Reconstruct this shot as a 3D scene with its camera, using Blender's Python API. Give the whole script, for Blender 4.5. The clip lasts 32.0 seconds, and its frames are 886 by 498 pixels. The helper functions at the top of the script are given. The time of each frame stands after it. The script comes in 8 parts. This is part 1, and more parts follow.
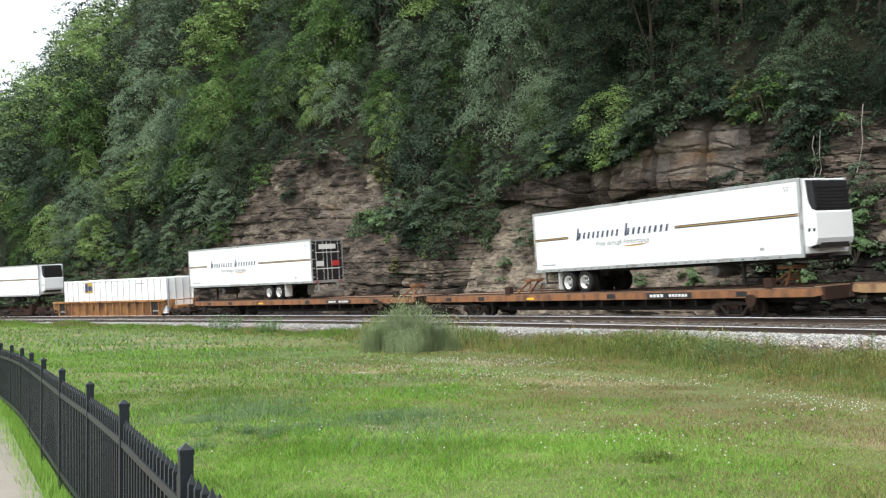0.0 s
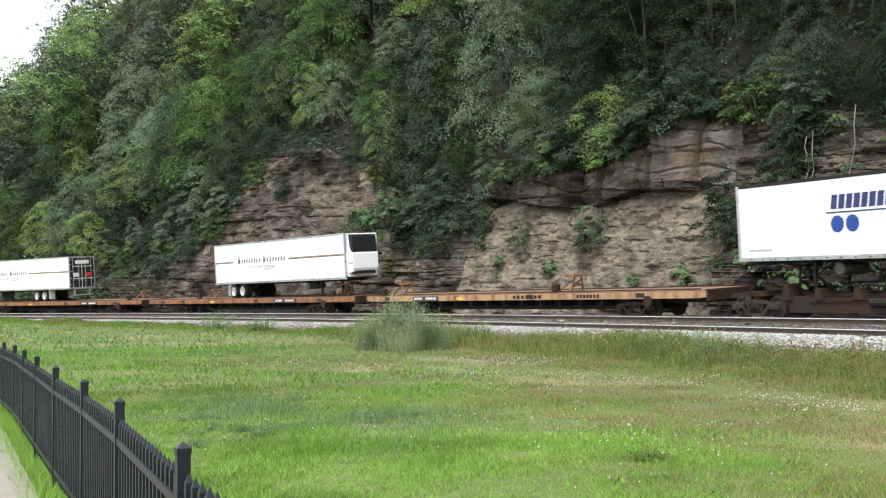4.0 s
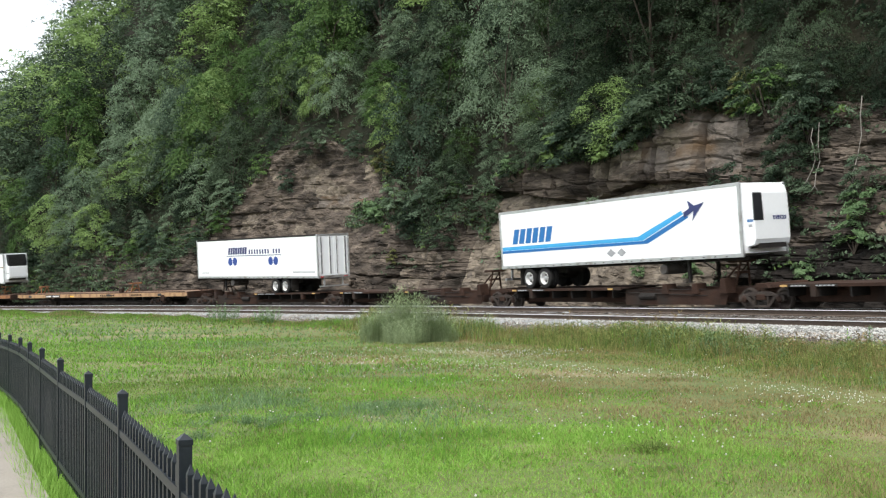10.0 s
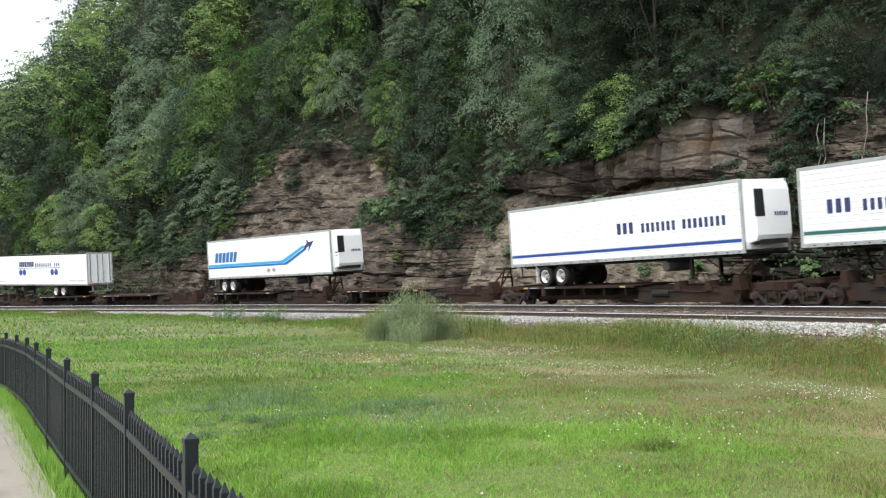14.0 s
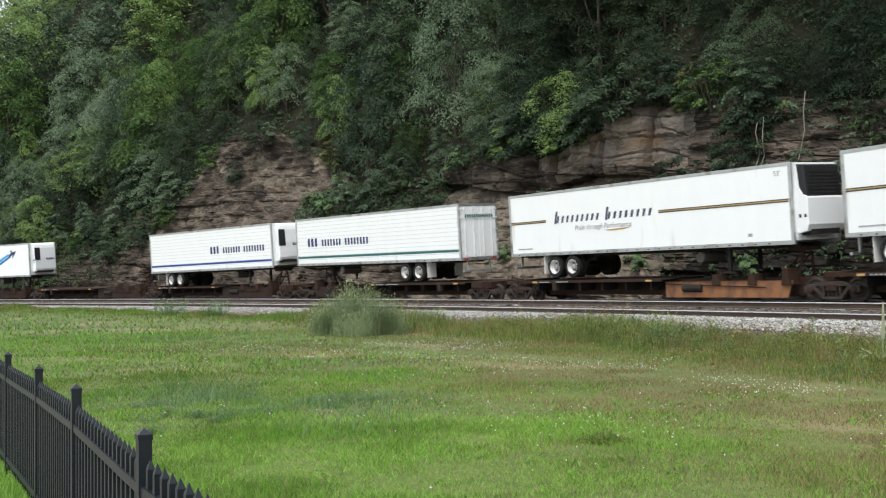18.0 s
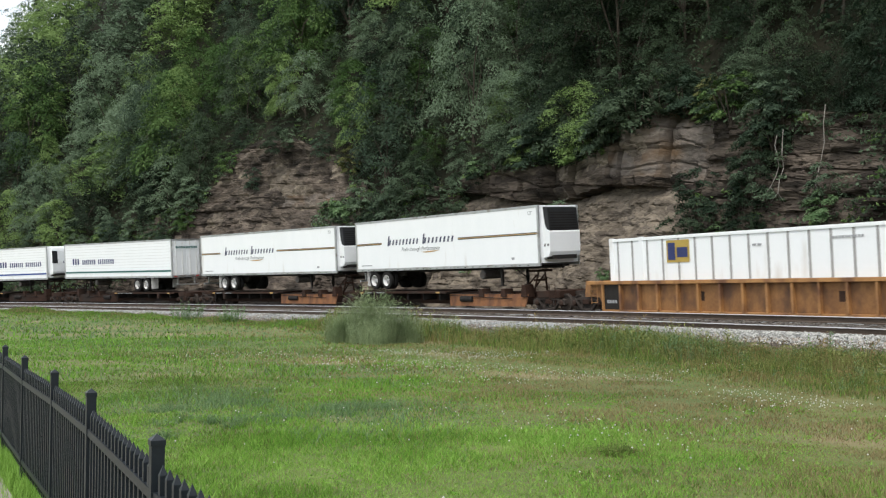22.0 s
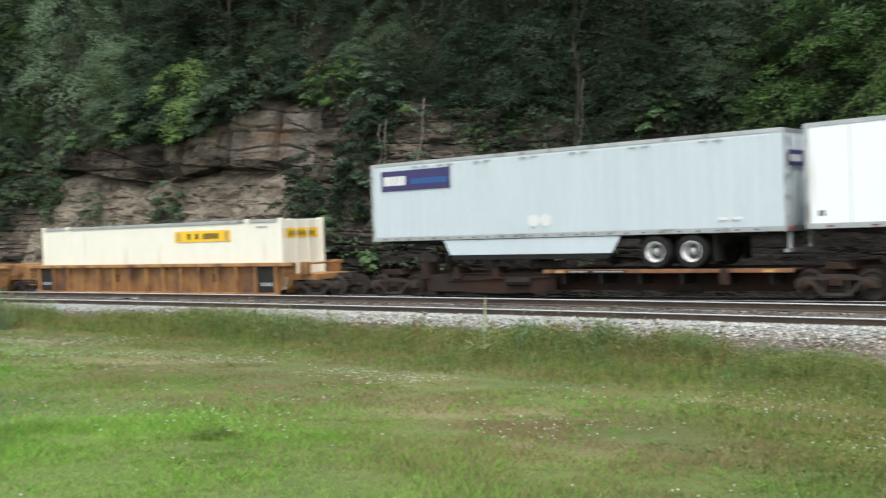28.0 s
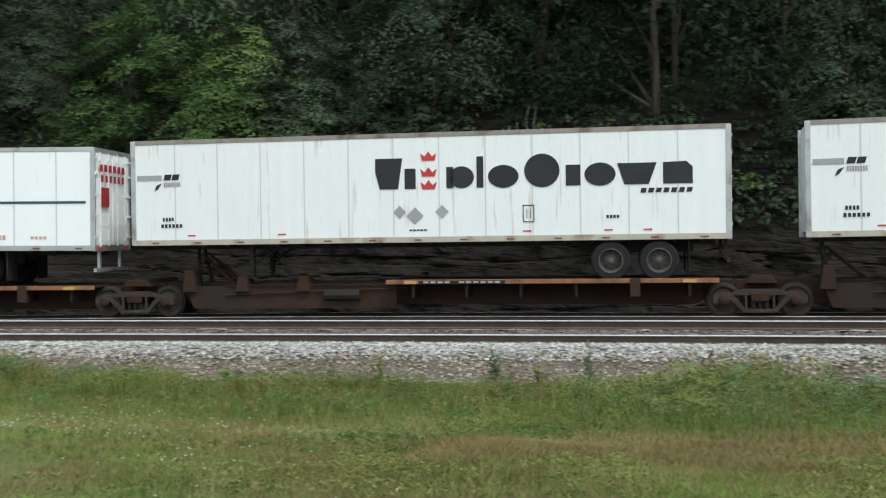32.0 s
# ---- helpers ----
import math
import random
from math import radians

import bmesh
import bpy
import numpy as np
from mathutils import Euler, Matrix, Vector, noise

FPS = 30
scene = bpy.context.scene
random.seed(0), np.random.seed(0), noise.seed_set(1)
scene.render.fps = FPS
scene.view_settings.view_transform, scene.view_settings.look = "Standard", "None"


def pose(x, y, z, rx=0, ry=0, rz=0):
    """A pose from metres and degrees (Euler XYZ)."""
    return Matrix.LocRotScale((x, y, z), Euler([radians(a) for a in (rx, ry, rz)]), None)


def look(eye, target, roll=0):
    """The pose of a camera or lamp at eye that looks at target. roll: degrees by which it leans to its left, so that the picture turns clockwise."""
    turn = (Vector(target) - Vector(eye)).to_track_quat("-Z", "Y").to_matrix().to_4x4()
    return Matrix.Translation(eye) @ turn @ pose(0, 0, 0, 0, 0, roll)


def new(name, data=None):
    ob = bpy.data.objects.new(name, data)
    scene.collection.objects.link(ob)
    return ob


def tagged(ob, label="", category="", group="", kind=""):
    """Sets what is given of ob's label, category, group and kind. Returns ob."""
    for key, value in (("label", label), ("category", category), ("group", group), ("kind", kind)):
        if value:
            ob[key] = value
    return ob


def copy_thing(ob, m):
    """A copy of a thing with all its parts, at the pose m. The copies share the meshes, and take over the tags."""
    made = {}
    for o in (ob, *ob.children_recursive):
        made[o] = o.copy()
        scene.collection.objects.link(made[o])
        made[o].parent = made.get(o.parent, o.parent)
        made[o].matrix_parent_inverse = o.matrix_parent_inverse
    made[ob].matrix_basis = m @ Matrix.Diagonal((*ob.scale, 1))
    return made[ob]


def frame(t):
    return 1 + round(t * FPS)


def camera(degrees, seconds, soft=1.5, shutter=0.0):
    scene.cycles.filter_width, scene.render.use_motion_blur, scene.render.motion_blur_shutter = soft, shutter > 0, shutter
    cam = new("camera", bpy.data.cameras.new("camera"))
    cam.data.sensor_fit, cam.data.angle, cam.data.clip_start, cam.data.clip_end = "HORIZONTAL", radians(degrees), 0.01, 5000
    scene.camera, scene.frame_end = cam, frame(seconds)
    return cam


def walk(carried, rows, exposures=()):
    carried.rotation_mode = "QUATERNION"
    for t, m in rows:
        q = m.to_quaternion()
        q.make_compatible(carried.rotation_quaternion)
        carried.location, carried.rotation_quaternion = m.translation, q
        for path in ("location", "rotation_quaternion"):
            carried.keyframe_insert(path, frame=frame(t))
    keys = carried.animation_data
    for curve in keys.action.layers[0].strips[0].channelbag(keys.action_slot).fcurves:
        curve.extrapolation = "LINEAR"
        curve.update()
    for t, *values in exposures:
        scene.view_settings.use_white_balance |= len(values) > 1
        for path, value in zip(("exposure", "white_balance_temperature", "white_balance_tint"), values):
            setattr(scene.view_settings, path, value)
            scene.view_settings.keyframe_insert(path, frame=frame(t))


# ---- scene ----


# The lens and the handheld pan: seconds, eye (metres from the mean standpoint), turn clockwise, tilt up, lean
cam = camera(45.5, 32.0, soft=1.2, shutter=0.25)
EYE = 1.75
WALK = [
    (0.0, 0.006, 0.002, -0.002, -0.00, 2.28, -0.63),
    (0.5, -0.015, -0.004, 0.003, 0.52, 2.29, -0.49),
    (1.0, -0.021, -0.005, 0.002, 0.45, 2.51, -0.80),
    (1.5, -0.025, -0.007, -0.000, 0.85, 2.60, -0.15),
    (2.0, -0.028, -0.008, -0.002, 0.82, 2.29, -0.09),
    (2.5, -0.029, -0.007, 0.004, 0.56, 2.20, 0.07),
    (3.0, -0.025, -0.006, 0.004, 0.50, 2.34, 0.01),
    (3.5, -0.021, -0.005, 0.003, 0.44, 2.31, -0.19),
    (5.5, -0.003, -0.001, -0.000, 0.30, 1.77, -0.60),
    (6.0, -0.003, -0.001, 0.003, 0.21, 1.73, -0.56),
    (6.5, -0.001, -0.001, 0.002, 0.21, 1.73, -0.58),
    (7.0, -0.002, 0.000, 0.002, 0.17, 1.82, -0.48),
    (7.5, -0.003, -0.001, 0.003, 0.23, 1.91, -0.30),
    (8.0, -0.003, -0.001, 0.002, 0.18, 1.84, -0.16),
    (8.5, -0.002, -0.001, 0.001, 0.13, 1.74, -0.34),
    (9.0, 0.002, 0.000, -0.001, 0.04, 1.81, -0.28),
    (9.5, 0.000, -0.000, -0.001, 0.02, 1.80, -0.31),
    (10.0, 0.003, 0.001, -0.001, 0.09, 1.78, -0.45),
    (10.5, 0.001, -0.000, -0.004, -0.05, 1.75, -0.46),
    (11.0, 0.003, 0.000, -0.001, -0.01, 1.61, -0.35),
    (11.5, 0.000, 0.000, -0.001, 0.08, 1.70, -0.41),
    (12.0, 0.000, -0.000, -0.004, -0.02, 1.80, -0.35),
    (12.5, 0.004, 0.000, -0.005, -0.20, 1.70, -0.38),
    (13.0, 0.005, 0.002, -0.001, -0.41, 1.76, -0.24),
    (13.5, 0.006, 0.002, 0.001, -0.46, 1.80, -0.29),
    (14.0, 0.006, 0.001, -0.002, -0.21, 1.69, -0.72),
    (14.5, 0.005, 0.001, -0.003, 0.01, 1.66, -0.40),
    (16.5, -0.005, -0.003, -0.002, 1.50, 1.62, -0.11),
    (17.0, -0.014, -0.004, 0.001, 1.84, 1.70, -0.77),
    (17.5, -0.035, -0.009, 0.004, 2.41, 1.51, -0.84),
    (18.0, -0.049, -0.013, 0.001, 2.87, 1.37, -0.51),
    (18.5, -0.048, -0.013, 0.000, 2.76, 1.36, -0.18),
    (19.0, -0.041, -0.011, -0.002, 2.47, 1.41, -0.28),
    (19.5, -0.044, -0.011, 0.003, 2.39, 1.62, 0.17),
    (20.0, -0.041, -0.011, 0.001, 2.25, 1.65, 0.22),
    (20.5, -0.045, -0.011, 0.005, 2.23, 1.66, 0.28),
    (21.0, -0.043, -0.011, 0.005, 2.06, 1.60, 0.23),
    (21.5, -0.041, -0.011, 0.004, 2.08, 1.80, 0.24),
    (22.0, -0.041, -0.011, 0.006, 1.96, 1.84, 0.25),
    (22.5, -0.037, -0.009, 0.004, 1.79, 1.84, 0.39),
    (23.0, -0.038, -0.010, 0.005, 1.66, 1.76, 0.41),
    (23.5, -0.037, -0.010, 0.004, 1.79, 1.75, 0.15),
    (24.0, -0.038, -0.010, 0.005, 1.82, 1.81, 0.23),
    (24.5, -0.036, -0.010, 0.003, 1.85, 1.78, 0.19),
    (26.5, 0.025, -0.010, 0.003, 3.55, 1.60, 0.45),
    (27.0, 0.055, -0.010, 0.003, 8.43, 1.35, 0.58),
    (27.5, 0.070, -0.010, 0.003, 14.12, 1.09, 0.53),
    (28.0, 0.080, -0.010, 0.003, 22.86, 1.00, 0.34),
    (28.5, 0.080, -0.010, 0.003, 33.06, 1.38, -0.10),
    (29.0, 0.080, -0.010, 0.003, 44.44, 1.82, 0.84),
    (29.5, 0.080, -0.010, 0.003, 56.77, 2.08, 1.24),
    (30.0, 0.080, -0.010, 0.003, 64.89, 2.27, 0.25),
    (30.5, 0.080, -0.010, 0.003, 71.06, 2.21, 0.39),
    (31.0, 0.080, -0.010, 0.003, 71.61, 2.23, 0.05),
    (31.5, 0.080, -0.010, 0.003, 66.97, 2.18, -0.34),
    (32.0, 0.080, -0.010, 0.003, 58.82, 2.17, 0.37),
]


def aim(x, y, z, turn, tilt, lean):
    eye = Vector((x, y, EYE + z))
    way = Vector((math.sin(radians(turn)) * math.cos(radians(tilt)), math.cos(radians(turn)) * math.cos(radians(tilt)), math.sin(radians(tilt))))
    return look(eye, eye + way, lean)


walk(cam, [(t, aim(*row)) for t, *row in WALK], exposures=[(0.0, 0.36, 6500, 10), (2.0, 0.34, 6500, 10), (3.0, 0.5, 6500, 10), (6.0, 0.42, 6500, 10), (7.0, 0.36, 6500, 10), (8.0, 0.5, 6500, 10), (9.0, 0.46, 6500, 10), (10.0, 0.36, 6500, 10), (12.0, 0.38, 6500, 10), (18.5, 0.0, 6500, 10), (21.0, -0.1, 6500, 10), (24.0, 0.15, 6500, 10), (26.9, 0.45, 6500, 9), (28.0, 0.2, 6400, 7), (29.0, -0.15, 6300, 5), (30.0, -0.22, 6300, 5), (31.0, -0.12, 6300, 5), (32.0, -0.08, 6300, 5)])

# ---- light: a bright overcast sky with a faint veiled sun high behind the camera ----
SUN_UP, SUN_ROUND = radians(58), radians(204)
world = bpy.data.worlds.new("world")
scene.world = world
world.use_nodes = True
wn, wl = world.node_tree.nodes, world.node_tree.links
sky = wn.new("ShaderNodeTexSky")
sky.sky_type, sky.sun_disc, sky.sun_elevation, sky.sun_rotation = "NISHITA", False, SUN_UP, SUN_ROUND
sky.air_density, sky.dust_density = 1.5, 4.0
veil = wn.new("ShaderNodeMixRGB")
veil.inputs[0].default_value, veil.inputs[2].default_value = 0.8, (8.6, 9.0, 9.6, 1)
wl.new(sky.outputs[0], veil.inputs[1])
wl.new(veil.outputs[0], wn["Background"].inputs["Color"])
wn["Background"].inputs["Strength"].default_value = 0.165
sun = new("sun", bpy.data.lights.new("sun", "SUN"))
sun.data.energy, sun.data.angle, sun.data.color = 2.6, radians(18), (1.0, 0.96, 0.9)
sun.matrix_world = look((30 * math.sin(SUN_ROUND) * math.cos(SUN_UP), 30 * math.cos(SUN_ROUND) * math.cos(SUN_UP), 30 * math.sin(SUN_UP)), (0, 0, 0))


# ---- materials ----
def material(name, low, high, rough=0.8, metal=0.0, scale=4.0, fine=40.0, bump=0.2, dirt=None, dirt_amount=0.0, dirt_scale=1.5, stretch=(1, 1, 1), per_object=0.0, per_island=0.0, spec=0.4, bump_size=0.02):
    """Two scales of variation between low and high, stains of a third colour, fine relief."""
    m = bpy.data.materials.new(name)
    m.use_nodes = True
    n, l = m.node_tree.nodes, m.node_tree.links
    b = n["Principled BSDF"]
    co = n.new("ShaderNodeTexCoord")
    mp = n.new("ShaderNodeMapping")
    mp.inputs["Scale"].default_value = stretch
    l.new(co.outputs["Object"], mp.inputs[0])

    def noise_of(sc, detail=4.0):
        t = n.new("ShaderNodeTexNoise")
        t.inputs["Scale"].default_value, t.inputs["Detail"].default_value = sc, detail
        l.new(mp.outputs[0], t.inputs["Vector"])
        return t

    big, small = noise_of(scale), noise_of(fine, 2.0)
    mean = n.new("ShaderNodeMath")
    mean.operation = "MULTIPLY_ADD"
    mean.inputs[1].default_value = 0.45
    l.new(small.outputs["Fac"], mean.inputs[0])
    part_big = n.new("ShaderNodeMath")
    part_big.operation = "MULTIPLY"
    part_big.inputs[1].default_value = 0.55
    l.new(big.outputs["Fac"], part_big.inputs[0])
    l.new(part_big.outputs[0], mean.inputs[2])
    fac = mean.outputs[0]
    for amount, node, socket in ((per_object, "ShaderNodeObjectInfo", "Random"), (per_island, "ShaderNodeNewGeometry", "Random Per Island")):
        if amount:
            r = n.new(node)
            k = n.new("ShaderNodeMath")
            k.operation = "MULTIPLY_ADD"
            k.inputs[1].default_value = amount
            l.new(r.outputs[socket], k.inputs[0])
            s = n.new("ShaderNodeMath")
            s.operation = "SUBTRACT"
            s.inputs[1].default_value = amount / 2
            l.new(fac, s.inputs[0])
            l.new(s.outputs[0], k.inputs[2])
            fac = k.outputs[0]
    ramp = n.new("ShaderNodeValToRGB")
    ramp.color_ramp.elements[0].position, ramp.color_ramp.elements[1].position = 0.3, 0.7
    ramp.color_ramp.elements[0].color, ramp.color_ramp.elements[1].color = (*low, 1), (*high, 1)
    l.new(fac, ramp.inputs[0])
    col = ramp.outputs[0]
    if dirt:
        d = noise_of(dirt_scale, 6.0)
        dr = n.new("ShaderNodeValToRGB")
        dr.color_ramp.elements[0].position, dr.color_ramp.elements[1].position = 0.62 - 0.35 * dirt_amount, 0.72 - 0.1 * dirt_amount
        l.new(d.outputs["Fac"], dr.inputs[0])
        mix = n.new("ShaderNodeMixRGB")
        mix.inputs[2].default_value = (*dirt, 1)
        l.new(dr.outputs[0], mix.inputs[0])
        l.new(col, mix.inputs[1])
        col = mix.outputs[0]
    l.new(col, b.inputs["Base Color"])
    b.inputs["Roughness"].default_value, b.inputs["Metallic"].default_value = rough, metal
    b.inputs["Specular IOR Level"].default_value = spec
    if bump:
        bp = n.new("ShaderNodeBump")
        bp.inputs["Strength"].default_value, bp.inputs["Distance"].default_value = bump, bump_size
        l.new(fac, bp.inputs["Height"])
        l.new(bp.outputs[0], b.inputs["Normal"])
    return m


def leaf_material(name, low, high, through_light=0.35, per_object=0.35, per_island=0.5):
    m = material(name, low, high, rough=0.7, scale=0.35, fine=3.0, bump=0.0, per_object=per_object, per_island=per_island, spec=0.12)
    n, l = m.node_tree.nodes, m.node_tree.links
    b, out = n["Principled BSDF"], n["Material Output"]
    tr = n.new("ShaderNodeBsdfTranslucent")
    mix = n.new("ShaderNodeMixShader")
    mix.inputs[0].default_value = through_light
    l.new(b.inputs["Base Color"].links[0].from_socket, tr.inputs["Color"])
    l.new(b.outputs[0], mix.inputs[1])
    l.new(tr.outputs[0], mix.inputs[2])
    l.new(mix.outputs[0], out.inputs["Surface"])
    return m


